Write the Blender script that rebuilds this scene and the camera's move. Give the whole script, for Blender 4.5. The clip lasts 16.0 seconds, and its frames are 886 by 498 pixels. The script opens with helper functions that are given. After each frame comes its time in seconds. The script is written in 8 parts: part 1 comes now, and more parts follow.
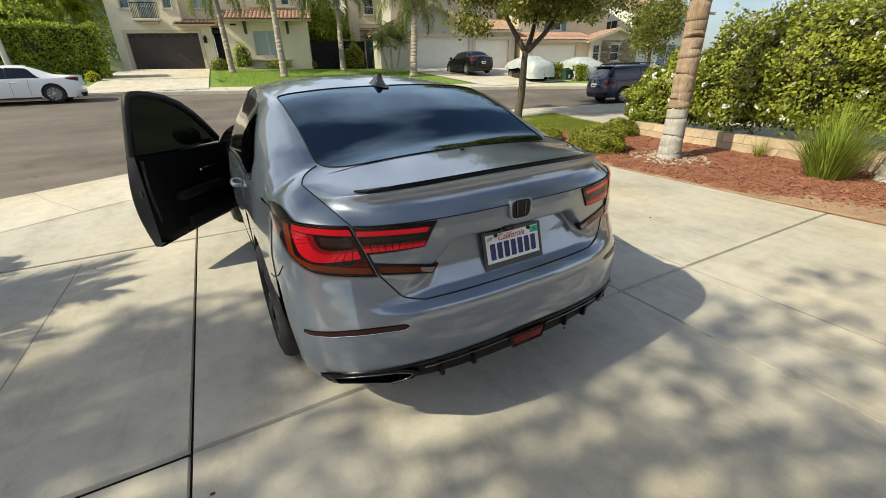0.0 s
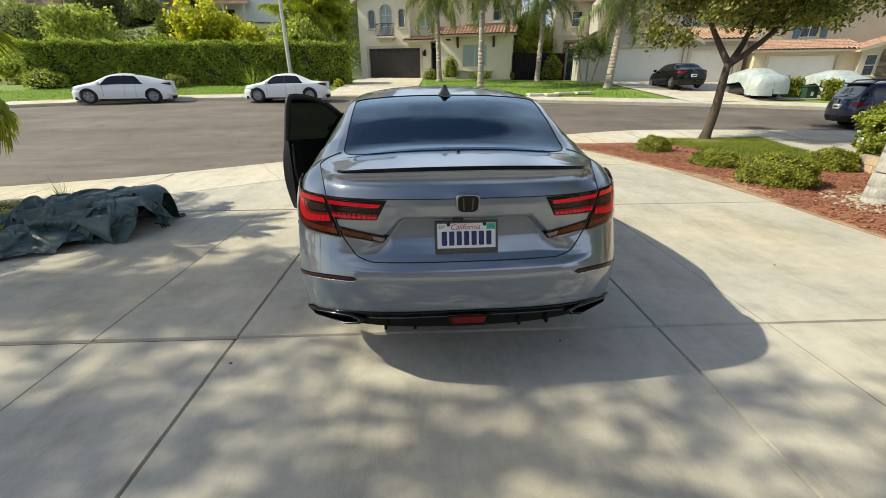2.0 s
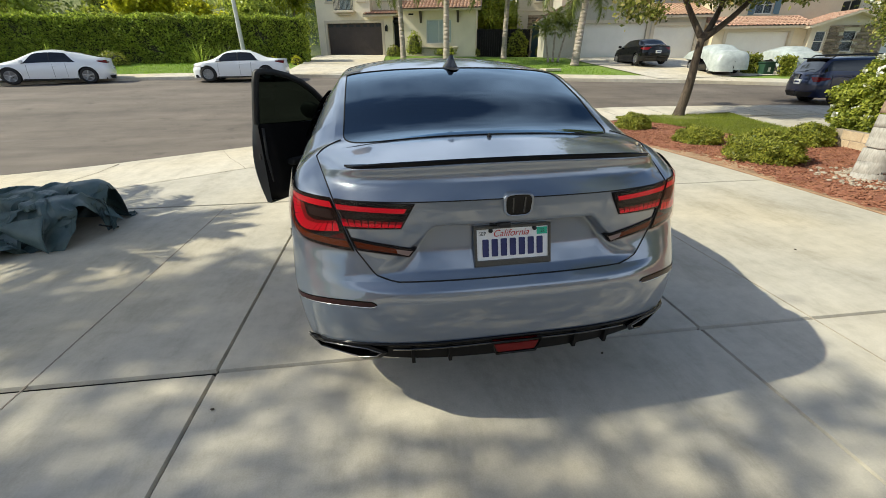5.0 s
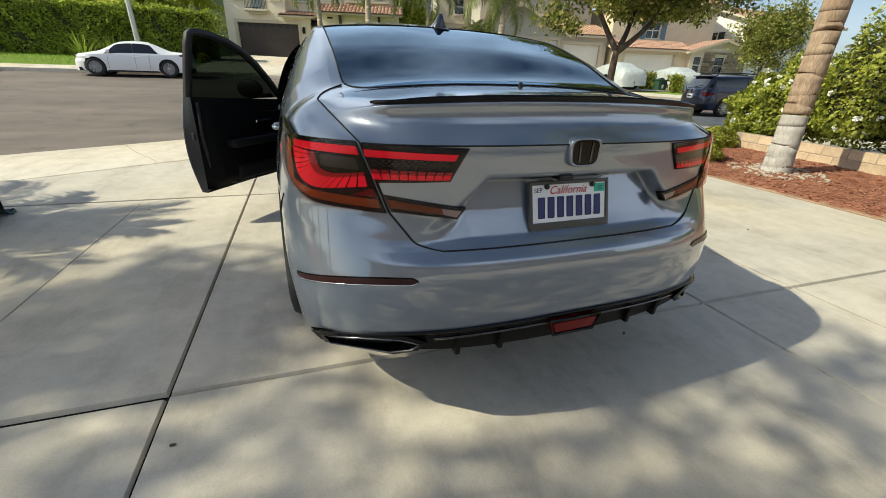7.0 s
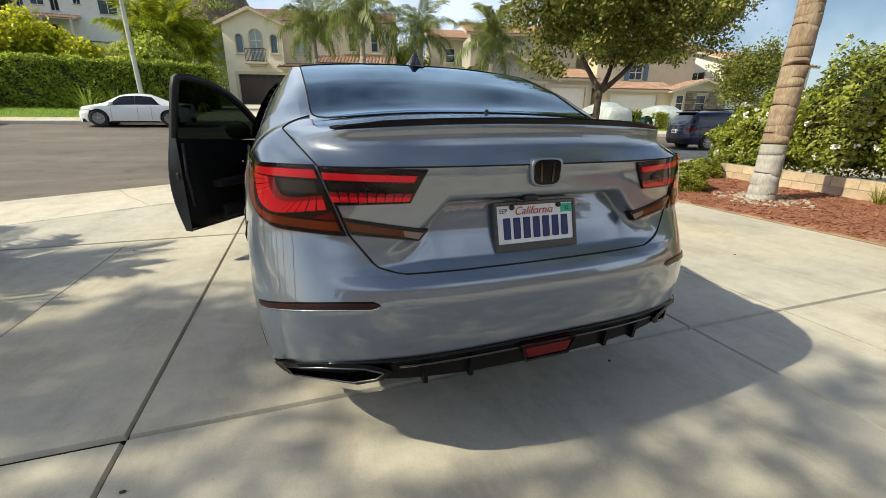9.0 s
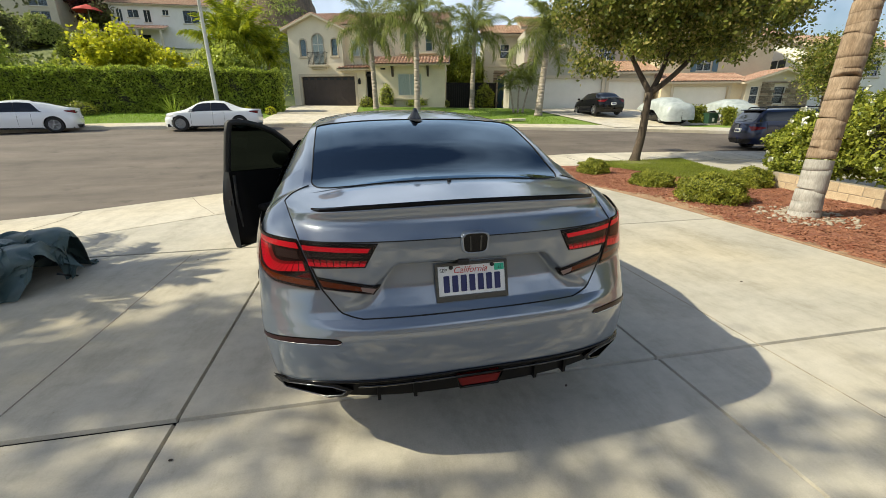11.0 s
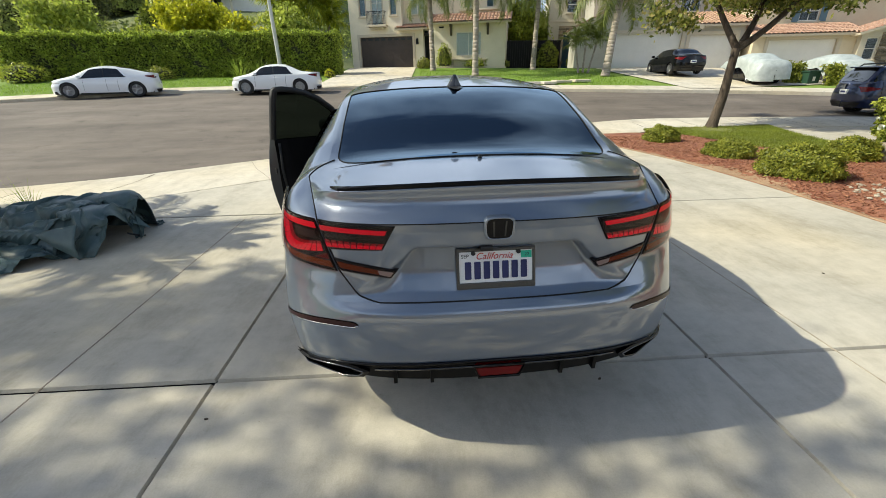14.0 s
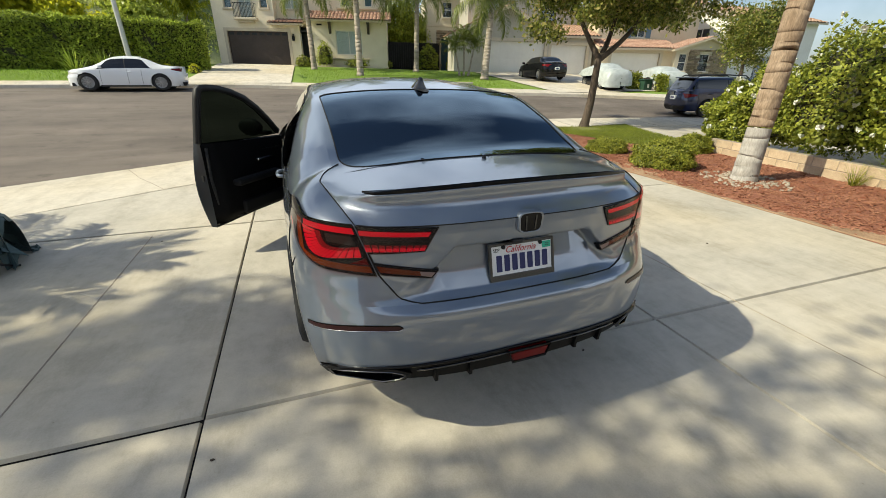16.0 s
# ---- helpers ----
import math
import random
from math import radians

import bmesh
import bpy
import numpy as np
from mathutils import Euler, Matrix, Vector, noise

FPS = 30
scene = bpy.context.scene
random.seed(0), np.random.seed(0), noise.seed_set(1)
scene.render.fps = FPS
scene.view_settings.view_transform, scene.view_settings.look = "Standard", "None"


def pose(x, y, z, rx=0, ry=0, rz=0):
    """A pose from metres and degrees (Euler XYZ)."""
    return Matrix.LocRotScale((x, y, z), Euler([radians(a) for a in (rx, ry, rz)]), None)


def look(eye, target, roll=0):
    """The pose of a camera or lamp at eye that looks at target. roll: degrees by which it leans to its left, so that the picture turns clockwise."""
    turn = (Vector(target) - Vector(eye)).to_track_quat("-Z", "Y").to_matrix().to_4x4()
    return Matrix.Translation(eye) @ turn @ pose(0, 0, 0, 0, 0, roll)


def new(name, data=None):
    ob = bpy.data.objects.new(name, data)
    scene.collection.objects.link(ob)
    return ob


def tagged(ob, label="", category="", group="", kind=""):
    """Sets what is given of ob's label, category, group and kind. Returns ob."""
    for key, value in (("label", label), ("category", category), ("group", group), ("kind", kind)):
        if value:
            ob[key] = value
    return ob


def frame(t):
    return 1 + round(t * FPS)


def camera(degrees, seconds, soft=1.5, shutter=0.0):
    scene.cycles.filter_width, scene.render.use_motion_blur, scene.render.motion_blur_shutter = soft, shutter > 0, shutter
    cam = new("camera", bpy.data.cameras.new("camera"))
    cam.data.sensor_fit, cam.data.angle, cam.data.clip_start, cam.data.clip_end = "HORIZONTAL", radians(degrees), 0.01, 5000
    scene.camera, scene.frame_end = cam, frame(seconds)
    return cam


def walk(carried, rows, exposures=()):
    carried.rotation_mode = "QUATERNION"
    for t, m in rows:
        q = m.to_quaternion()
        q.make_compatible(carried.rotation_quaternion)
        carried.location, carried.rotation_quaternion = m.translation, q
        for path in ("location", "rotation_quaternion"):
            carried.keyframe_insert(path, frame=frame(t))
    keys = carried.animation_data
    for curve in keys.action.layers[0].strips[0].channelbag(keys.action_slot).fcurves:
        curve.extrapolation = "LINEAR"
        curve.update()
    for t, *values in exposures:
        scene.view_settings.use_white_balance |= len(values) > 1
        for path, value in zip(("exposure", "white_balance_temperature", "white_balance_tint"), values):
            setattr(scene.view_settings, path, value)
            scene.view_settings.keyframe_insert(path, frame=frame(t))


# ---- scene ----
cam = camera(95.0, 16.0, 0.75)
PATH = [
    (0, (-1.03, -1.182, 1.503), (-0.165, 0.435, 0.703), -1.6),
    (0.5, (-0.694, -1.383, 1.519), (-0.044, 0.3, 0.655), 0.5),
    (1, (-0.305, -1.518, 1.498), (-0.022, 0.282, 0.673), -0.1),
    (1.5, (-0.184, -1.633, 1.51), (-0.054, 0.214, 0.753), -0.3),
    (2, (-0.178, -1.776, 1.494), (-0.105, 0.079, 0.75), -0.3),
    (2.5, (-0.052, -1.815, 1.499), (-0.035, 0.053, 0.783), -0.1),
    (3, (0.065, -1.765, 1.496), (0.022, 0.1, 0.774), -0.3),
    (3.5, (0.071, -1.691, 1.482), (0.006, 0.158, 0.721), -0.5),
    (4, (-0.051, -1.596, 1.465), (-0.057, 0.236, 0.662), -0.6),
    (4.2, (-0.119, -1.546, 1.472), (-0.081, 0.283, 0.664), -0.7),
    (6.3, (-0.842, -1.027, 1.278), (-0.326, 0.708, 0.428), 1.5),
    (6.5, (-0.849, -1.013, 1.23), (-0.297, 0.719, 0.396), 1.8),
    (7, (-0.815, -1.009, 1.182), (-0.222, 0.734, 0.4), 2.0),
    (7.5, (-0.802, -1.019, 1.165), (-0.201, 0.75, 0.452), 1.7),
    (8, (-0.78, -1.026, 1.15), (-0.172, 0.767, 0.503), 1.1),
    (8.5, (-0.741, -1.038, 1.129), (-0.117, 0.763, 0.522), 0.7),
    (8.7, (-0.728, -1.036, 1.123), (-0.103, 0.766, 0.522), 0.6),
    (10.8, (-0.461, -1.331, 1.413), (-0.063, 0.52, 0.771), -0.2),
    (11, (-0.409, -1.417, 1.467), (-0.046, 0.446, 0.835), -0.4),
    (11.5, (-0.339, -1.65, 1.529), (-0.072, 0.236, 0.917), -0.4),
    (12, (-0.162, -1.757, 1.57), (-0.012, 0.138, 0.95), -0.4),
    (12.5, (-0.027, -1.767, 1.543), (0.022, 0.117, 0.872), -0.5),
    (13, (-0.103, -1.678, 1.509), (-0.084, 0.185, 0.782), -0.4),
    (13.5, (-0.257, -1.494, 1.513), (-0.211, 0.353, 0.745), -0.5),
    (14, (-0.268, -1.315, 1.5), (-0.173, 0.521, 0.714), -1.0),
    (14.5, (-0.266, -1.155, 1.524), (-0.063, 0.668, 0.727), -1.3),
    (15, (-0.471, -1.08, 1.529), (-0.097, 0.715, 0.73), -0.9),
    (15.5, (-0.7, -1.093, 1.547), (-0.176, 0.664, 0.746), -0.1),
    (16, (-0.833, -1.265, 1.517), (-0.221, 0.469, 0.731), 0.6),
]
walk(cam, [(t, look(eye, target, roll)) for t, eye, target, roll in PATH], [(0, 0.23, 6550, 6), (1.5, 0.23, 6450, 6), (4, 0.23, 6200, 6), (6.5, 0.24, 6350, 6), (8.5, 0.24, 6450, 6), (11, 0.23, 6550, 6), (12.5, 0.23, 6600, 6), (13.5, 0.27, 6400, 6), (14.5, 0.30, 6150, 6), (16, 0.23, 6500, 6)])

# ---- world and sun ----
SUN_TO = Vector((-1.0, 0.06, 0.90)).normalized()      # direction towards the sun
world = bpy.data.worlds.new("sky")
scene.world = world
world.use_nodes = True
wn = world.node_tree
sky = wn.nodes.new("ShaderNodeTexSky")
sky.sky_type, sky.sun_disc = "NISHITA", False
sky.sun_elevation = math.asin(SUN_TO.z)
sky.sun_rotation = math.atan2(SUN_TO.x, SUN_TO.y)
sky.air_density, sky.dust_density, sky.ozone_density = 1.0, 1.8, 1.5
# broken high cloud over the whole sky
wc, wno, wr, wmx = (wn.nodes.new(k) for k in ("ShaderNodeTexCoord", "ShaderNodeTexNoise", "ShaderNodeValToRGB", "ShaderNodeMix"))
wno.inputs["Scale"].default_value, wno.inputs["Detail"].default_value, wno.inputs["Roughness"].default_value = 1.7, 6.0, 0.52
wr.color_ramp.elements[0].position, wr.color_ramp.elements[1].position = 0.49, 0.72
wmx.data_type = "RGBA"
wmx.inputs[7].default_value = (8.6, 9.6, 11.4, 1)
wn.links.new(wc.outputs["Generated"], wno.inputs[0])
# more of it towards the horizon
wsx, wab, wad = (wn.nodes.new(k) for k in ("ShaderNodeSeparateXYZ", "ShaderNodeMath", "ShaderNodeMath"))
wab.operation, wad.operation = "ABSOLUTE", "MULTIPLY_ADD"
wad.inputs[1].default_value = -0.16
wad2 = wn.nodes.new("ShaderNodeMath")
wad2.inputs[1].default_value = 0.13
wn.links.new(wc.outputs["Generated"], wsx.inputs[0])
wn.links.new(wsx.outputs[2], wab.inputs[0])
wn.links.new(wab.outputs[0], wad.inputs[0])
wn.links.new(wno.outputs[0], wad.inputs[2])
wn.links.new(wad.outputs[0], wad2.inputs[0])
wn.links.new(wad2.outputs[0], wr.inputs[0])
wn.links.new(wr.outputs[0], wmx.inputs[0])
wn.links.new(sky.outputs[0], wmx.inputs[6])
wn.links.new(wmx.outputs[2], wn.nodes["Background"].inputs[0])
wn.nodes["Background"].inputs[1].default_value = 0.103
sun = new("sun", bpy.data.lights.new("sun", "SUN"))
sun.data.energy, sun.data.angle, sun.data.color = 4.9, radians(0.53), (1.0, 0.92, 0.71)
sun.matrix_world = look(SUN_TO * 60, (0, 0, 0))


# ---- materials ----
def nodes_of(name):
    m = bpy.data.materials.new(name)
    m.use_nodes = True
    nt = m.node_tree
    return m, nt, nt.nodes["Principled BSDF"]


def link(nt, a, b):
    nt.links.new(a, b)


def noise_node(nt, scale, detail=4.0, rough=0.55, where="Object", stretch=None):
    tc = nt.nodes.new("ShaderNodeTexCoord")
    n = nt.nodes.new("ShaderNodeTexNoise")
    n.inputs["Scale"].default_value, n.inputs["Detail"].default_value, n.inputs["Roughness"].default_value = scale, detail, rough
    if stretch:
        mp = nt.nodes.new("ShaderNodeMapping")
        mp.inputs["Scale"].default_value = stretch
        link(nt, tc.outputs[where], mp.inputs[0])
        link(nt, mp.outputs[0], n.inputs[0])
    else:
        link(nt, tc.outputs[where], n.inputs[0])
    return n.outputs[0]


def ramp(nt, fac, stops):
    r = nt.nodes.new("ShaderNodeValToRGB")
    e = r.color_ramp.elements
    while len(e) < len(stops):
        e.new(0.5)
    for el, (p, c) in zip(e, stops):
        el.position, el.color = p, (*c, 1)
    link(nt, fac, r.inputs[0])
    return r.outputs[0]


def mix(nt, fac, a, b, mode="MIX"):
    n = nt.nodes.new("ShaderNodeMix")
    n.data_type, n.blend_type = "RGBA", mode
    for sock, v in ((n.inputs[0], fac), (n.inputs[6], a), (n.inputs[7], b)):
        if isinstance(v, (int, float)):
            sock.default_value = v
        elif isinstance(v, tuple):
            sock.default_value = (*v, 1)
        else:
            link(nt, v, sock)
    return n.outputs[2]


def bump(nt, bsdf, height, strength, dist=0.01):
    b = nt.nodes.new("ShaderNodeBump")
    b.inputs["Strength"].default_value, b.inputs["Distance"].default_value = strength, dist
    link(nt, height, b.inputs["Height"])
    link(nt, b.outputs[0], bsdf.inputs["Normal"])


def surf(name, c1, c2, scale=3.0, rough=0.7, fine=60.0, fine_amt=0.35, relief=0.3, dist=0.004, metal=0.0, coat=0.0, stretch=None, vary=0.0, spec=0.5):
    """A solid surface: broad variation between two colours, fine grain over it, relief, and a random shade per object."""
    m, nt, b = nodes_of(name)
    col = ramp(nt, noise_node(nt, scale, 5, 0.6, stretch=stretch), [(0.32, c1), (0.68, c2)])
    f = noise_node(nt, fine, 3, 0.6, stretch=stretch)
    g = ramp(nt, f, [(0.25, (1 - fine_amt,) * 3), (0.75, (1 + fine_amt * 0.4,) * 3)])
    col = mix(nt, 1.0, col, g, "MULTIPLY")
    if vary:
        oi = nt.nodes.new("ShaderNodeObjectInfo")
        v = ramp(nt, oi.outputs["Random"], [(0.0, (1 - vary,) * 3), (1.0, (1 + vary,) * 3)])
        col = mix(nt, 1.0, col, v, "MULTIPLY")
    link(nt, col, b.inputs["Base Color"])
    b.inputs["Roughness"].default_value, b.inputs["Metallic"].default_value = rough, metal
    b.inputs["Coat Weight"].default_value, b.inputs["Coat Roughness"].default_value = coat, 0.03
    b.inputs["Specular IOR Level"].default_value = spec
    if relief:
        bump(nt, b, f, relief, dist)
    return m


def plain(name, c, rough=0.5, metal=0.0, coat=0.0, emit=0.0, spec=0.5):
    m, nt, b = nodes_of(name)
    b.inputs["Base Color"].default_value = (*c, 1)
    b.inputs["Roughness"].default_value, b.inputs["Metallic"].default_value = rough, metal
    b.inputs["Coat Weight"].default_value, b.inputs["Coat Roughness"].default_value = coat, 0.02
    b.inputs["Specular IOR Level"].default_value = spec
    if emit:
        b.inputs["Emission Color"].default_value, b.inputs["Emission Strength"].default_value = (*c, 1), emit
    return m


def glass_mat(name, tint, ior=1.5, rough=0.0, sky_tint=(1, 1, 1)):
    """A thin tinted pane: what is behind shows darkened, and it mirrors by Fresnel."""
    m, nt, b = nodes_of(name)
    out = nt.nodes["Material Output"]
    tr, gl, mx, lw = (nt.nodes.new(k) for k in ("ShaderNodeBsdfTransparent", "ShaderNodeBsdfGlossy", "ShaderNodeMixShader", "ShaderNodeLayerWeight"))
    tr.inputs[0].default_value, gl.inputs["Roughness"].default_value, lw.inputs[0].default_value = (*tint, 1), rough, 0.5
    gl.inputs[0].default_value = (*sky_tint, 1)
    pw, ma = nt.nodes.new("ShaderNodeMath"), nt.nodes.new("ShaderNodeMath")
    pw.operation, ma.operation = "POWER", "MULTIPLY_ADD"
    pw.inputs[1].default_value = 5.0
    f0 = ((ior - 1) / (ior + 1)) ** 2
    ma.inputs[1].default_value, ma.inputs[2].default_value = 1 - f0, f0
    link(nt, lw.outputs["Facing"], pw.inputs[0])
    link(nt, pw.outputs[0], ma.inputs[0])
    link(nt, ma.outputs[0], mx.inputs[0])
    link(nt, tr.outputs[0], mx.inputs[1])
    link(nt, gl.outputs[0], mx.inputs[2])
    link(nt, mx.outputs[0], out.inputs[0])
    nt.nodes.remove(b)
    return m


def leaf_mat(name, dark, light, through_amt=0.35, gloss=0.45, yellow=None):
    """Leaves: each island its own shade, with light passing through the blade."""
    m, nt, b = nodes_of(name)
    geo = nt.nodes.new("ShaderNodeNewGeometry")
    stops = [(0.0, dark), (0.75, light)] + ([(1.0, yellow)] if yellow else [])
    col = ramp(nt, geo.outputs["Random Per Island"], stops)
    col = mix(nt, 1.0, col, ramp(nt, noise_node(nt, 1.3, 2), [(0.3, (0.75,) * 3), (0.7, (1.15,) * 3)]), "MULTIPLY")
    link(nt, col, b.inputs["Base Color"])
    b.inputs["Roughness"].default_value, b.inputs["Specular IOR Level"].default_value = gloss, 0.35
    tl, mx = nt.nodes.new("ShaderNodeBsdfTranslucent"), nt.nodes.new("ShaderNodeMixShader")
    link(nt, col, tl.inputs[0])
    mx.inputs[0].default_value = through_amt
    link(nt, b.outputs[0], mx.inputs[1])
    link(nt, tl.outputs[0], mx.inputs[2])
    link(nt, mx.outputs[0], nt.nodes["Material Output"].inputs[0])
    return m


def concrete_mat(name, c1, c2):
    m, nt, b = nodes_of(name)
    broad = ramp(nt, noise_node(nt, 0.7, 6, 0.65), [(0.3, c1), (0.7, c2)])
    stain = ramp(nt, noise_node(nt, 2.6, 6, 0.75, stretch=(1, 0.40, 1)), [(0.34, (0.79, 0.78, 0.76)), (0.50, (0.97, 0.97, 0.965)), (0.64, (1.05, 1.05, 1.05))])
    fine = noise_node(nt, 140, 3, 0.6)
    grain = ramp(nt, fine, [(0.3, (0.91,) * 3), (0.7, (1.035,) * 3)])
    blot = ramp(nt, noise_node(nt, 11, 5, 0.7), [(0.32, (0.93, 0.925, 0.915)), (0.56, (1.02,) * 3)])
    pit = ramp(nt, noise_node(nt, 30, 2, 0.5), [(0.20, (0.66, 0.64, 0.60)), (0.25, (1.0,) * 3)])
    col = mix(nt, 1.0, mix(nt, 1.0, broad, stain, "MULTIPLY"), grain, "MULTIPLY")
    col = mix(nt, 1.0, mix(nt, 1.0, col, blot, "MULTIPLY"), pit, "MULTIPLY")
    wash = ramp(nt, noise_node(nt, 0.33, 3, 0.5), [(0.42, (1.0, 1.0, 1.0)), (0.66, (0.97, 0.92, 0.81))])
    col = mix(nt, 1.0, col, wash, "MULTIPLY")
    brush = ramp(nt, noise_node(nt, 3.0, 5, 0.7, stretch=(0.5, 1.8, 1)), [(0.34, (0.95, 0.945, 0.935)), (0.60, (1.015,) * 3)])
    col = mix(nt, 1.0, col, brush, "MULTIPLY")
    scuff = ramp(nt, noise_node(nt, 5.0, 7, 0.8, stretch=(1, 0.22, 1)), [(0.27, (0.80, 0.79, 0.78)), (0.36, (1.0,) * 3)])
    col = mix(nt, 1.0, col, scuff, "MULTIPLY")
    oi = nt.nodes.new("ShaderNodeObjectInfo")
    col = mix(nt, 1.0, col, ramp(nt, oi.outputs["Random"], [(0.0, (0.95, 0.95, 0.95)), (1.0, (1.05, 1.04, 1.02))]), "MULTIPLY")
    link(nt, col, b.inputs["Base Color"])
    b.inputs["Roughness"].default_value = 0.85
    bump(nt, b, fine, 0.15, 0.003)
    return m


def asphalt_mat(name):
    """Worn asphalt: brown-grey, with long pale tracks, dark oil patches and stony grain."""
    m, nt, b = nodes_of(name)
    col = ramp(nt, noise_node(nt, 0.42, 6, 0.65), [(0.30, (0.118, 0.096, 0.080)), (0.70, (0.205, 0.170, 0.140))])
    track = ramp(nt, noise_node(nt, 0.55, 5, 0.7, stretch=(0.22, 1, 1)), [(0.34, (0.72, 0.71, 0.70)), (0.54, (1.0,) * 3), (0.68, (1.20, 1.19, 1.17))])
    oil = ramp(nt, noise_node(nt, 1.7, 6, 0.75), [(0.30, (0.62, 0.61, 0.60)), (0.42, (1.0,) * 3)])
    fine = noise_node(nt, 70, 3, 0.6)
    grain = ramp(nt, fine, [(0.25, (0.66,) * 3), (0.75, (1.15,) * 3)])
    for layer in (track, oil, grain):
        col = mix(nt, 1.0, col, layer, "MULTIPLY")
    link(nt, col, b.inputs["Base Color"])
    b.inputs["Roughness"].default_value = 0.85
    bump(nt, b, fine, 0.5, 0.004)
    return m


def hill_mat(name):
    """Hillside ground: green scrub low down, dry brown brush on the heights, in ragged patches."""
    m, nt, b = nodes_of(name)
    green = ramp(nt, noise_node(nt, 0.16, 5, 0.6), [(0.32, (0.110, 0.150, 0.040)), (0.68, (0.22, 0.24, 0.082))])
    dry = ramp(nt, noise_node(nt, 0.30, 6, 0.7), [(0.34, (0.085, 0.060, 0.045)), (0.52, (0.20, 0.135, 0.090)), (0.68, (0.29, 0.205, 0.13))])
    co, sep, add = nt.nodes.new("ShaderNodeTexCoord"), nt.nodes.new("ShaderNodeSeparateXYZ"), nt.nodes.new("ShaderNodeMath")
    link(nt, co.outputs["Object"], sep.inputs[0])
    add.operation = "MULTIPLY_ADD"
    add.inputs[1].default_value = 9.0
    link(nt, noise_node(nt, 0.11, 4, 0.6), add.inputs[0])
    link(nt, sep.outputs["Z"], add.inputs[2])
    rng_map = nt.nodes.new("ShaderNodeMapRange")
    rng_map.inputs["From Min"].default_value, rng_map.inputs["From Max"].default_value = 19.0, 22.0
    link(nt, add.outputs[0], rng_map.inputs["Value"])
    col = mix(nt, rng_map.outputs[0], green, dry)
    fine = noise_node(nt, 5.0, 4, 0.6)
    col = mix(nt, 1.0, col, ramp(nt, fine, [(0.25, (0.5,) * 3), (0.75, (1.2,) * 3)]), "MULTIPLY")
    link(nt, col, b.inputs["Base Color"])
    b.inputs["Roughness"].default_value = 0.95
    bump(nt, b, fine, 0.8, 0.2)
    return m


M = {}
M["concrete"] = concrete_mat("concrete", (0.42, 0.395, 0.345), (0.57, 0.53, 0.46))
M["walk"] = concrete_mat("walk_concrete", (0.55, 0.51, 0.44), (0.64, 0.59, 0.51))
M["joint"] = surf("joint_dirt", (0.014, 0.013, 0.012), (0.030, 0.027, 0.023), 9, 0.95)
M["asphalt"] = asphalt_mat("asphalt")
M["lawn"] = surf("lawn_soil", (0.15, 0.16, 0.032), (0.23, 0.24, 0.055), 1.2, 0.9, 40, 0.5, 0.8, 0.03)
M["lawn_far"] = surf("mown_lawn", (0.15, 0.235, 0.028), (0.21, 0.31, 0.045), 0.8, 0.9, 30, 0.3, 0.6, 0.02)
M["terrain"] = hill_mat("terrain")
M["mulch_bed"] = surf("mulch_bed", (0.24, 0.080, 0.045), (0.42, 0.18, 0.105), 5, 0.95, 55, 0.6, 1.0, 0.02)
M["soil"] = surf("bare_soil", (0.27, 0.17, 0.10), (0.42, 0.28, 0.17), 3, 0.95, 70, 0.4, 0.8, 0.01)
M["chip"] = surf("bark_chip", (0.33, 0.105, 0.052), (0.62, 0.30, 0.175), 7, 0.9, 40, 0.4, 0.6, 0.004, vary=0.35)
# near-black for bush cores: shade deep among the leaves, put into the colour
M["core_shade"] = surf("bush_core_shade", (0.030, 0.030, 0.014), (0.055, 0.055, 0.025), 4, 0.95, 30, 0.5, 0.8, 0.02)
M["pebble"] = surf("pebble", (0.28, 0.235, 0.18), (0.50, 0.44, 0.35), 9, 0.8, 60, 0.3, 0.3)
M["paint"] = surf("grey_car_paint", (0.142, 0.174, 0.224), (0.154, 0.186, 0.236), 2.0, 0.30, 900, 0.15, 0.0, metal=0.40, coat=1.0)
M["paint"].node_tree.nodes["Principled BSDF"].inputs["Coat IOR"].default_value = 2.05
M["paint"].node_tree.nodes["Principled BSDF"].inputs["Coat Roughness"].default_value = 0.012
M["white_paint"] = plain("white_car_paint", (0.78, 0.79, 0.80), 0.35, coat=1.0)
M["black_paint"] = plain("black_car_paint", (0.004, 0.004, 0.005), 0.12, spec=0.35)
M["navy_paint"] = plain("navy_car_paint", (0.006, 0.014, 0.055), 0.3, 0.3, coat=0.8)
M["piano"] = plain("gloss_black", (0.008, 0.008, 0.009), 0.08, coat=0.6)
M["trim"] = surf("black_plastic", (0.007, 0.007, 0.0075), (0.012, 0.012, 0.0125), 8, 0.6, 300, 0.3, 0.2, 0.001)
M["carbon"] = surf("carbon_weave", (0.03, 0.03, 0.028), (0.07, 0.065, 0.055), 160, 0.35, 420, 0.4, 0.2, 0.001, coat=0.5)
M["inner"] = plain("dark_interior", (0.006, 0.006, 0.0065), 0.75, spec=0.3)
M["jamb"] = plain("dark_painted_jamb", (0.011, 0.014, 0.018), 0.35, coat=0.25)
M["lining"] = surf("dark_lining", (0.003, 0.003, 0.0033), (0.005, 0.005, 0.0054), 6, 0.75, 200, 0.3, 0.2, 0.001, spec=0.12)
M["gap"] = plain("panel_gap", (0.004, 0.004, 0.004), 0.9)
# blue put into the mirror colour, so the reflected sky looks bluer
M["tint"] = glass_mat("tinted_glass", (0.012, 0.014, 0.018), 2.1, sky_tint=(0.66, 0.84, 1.0))
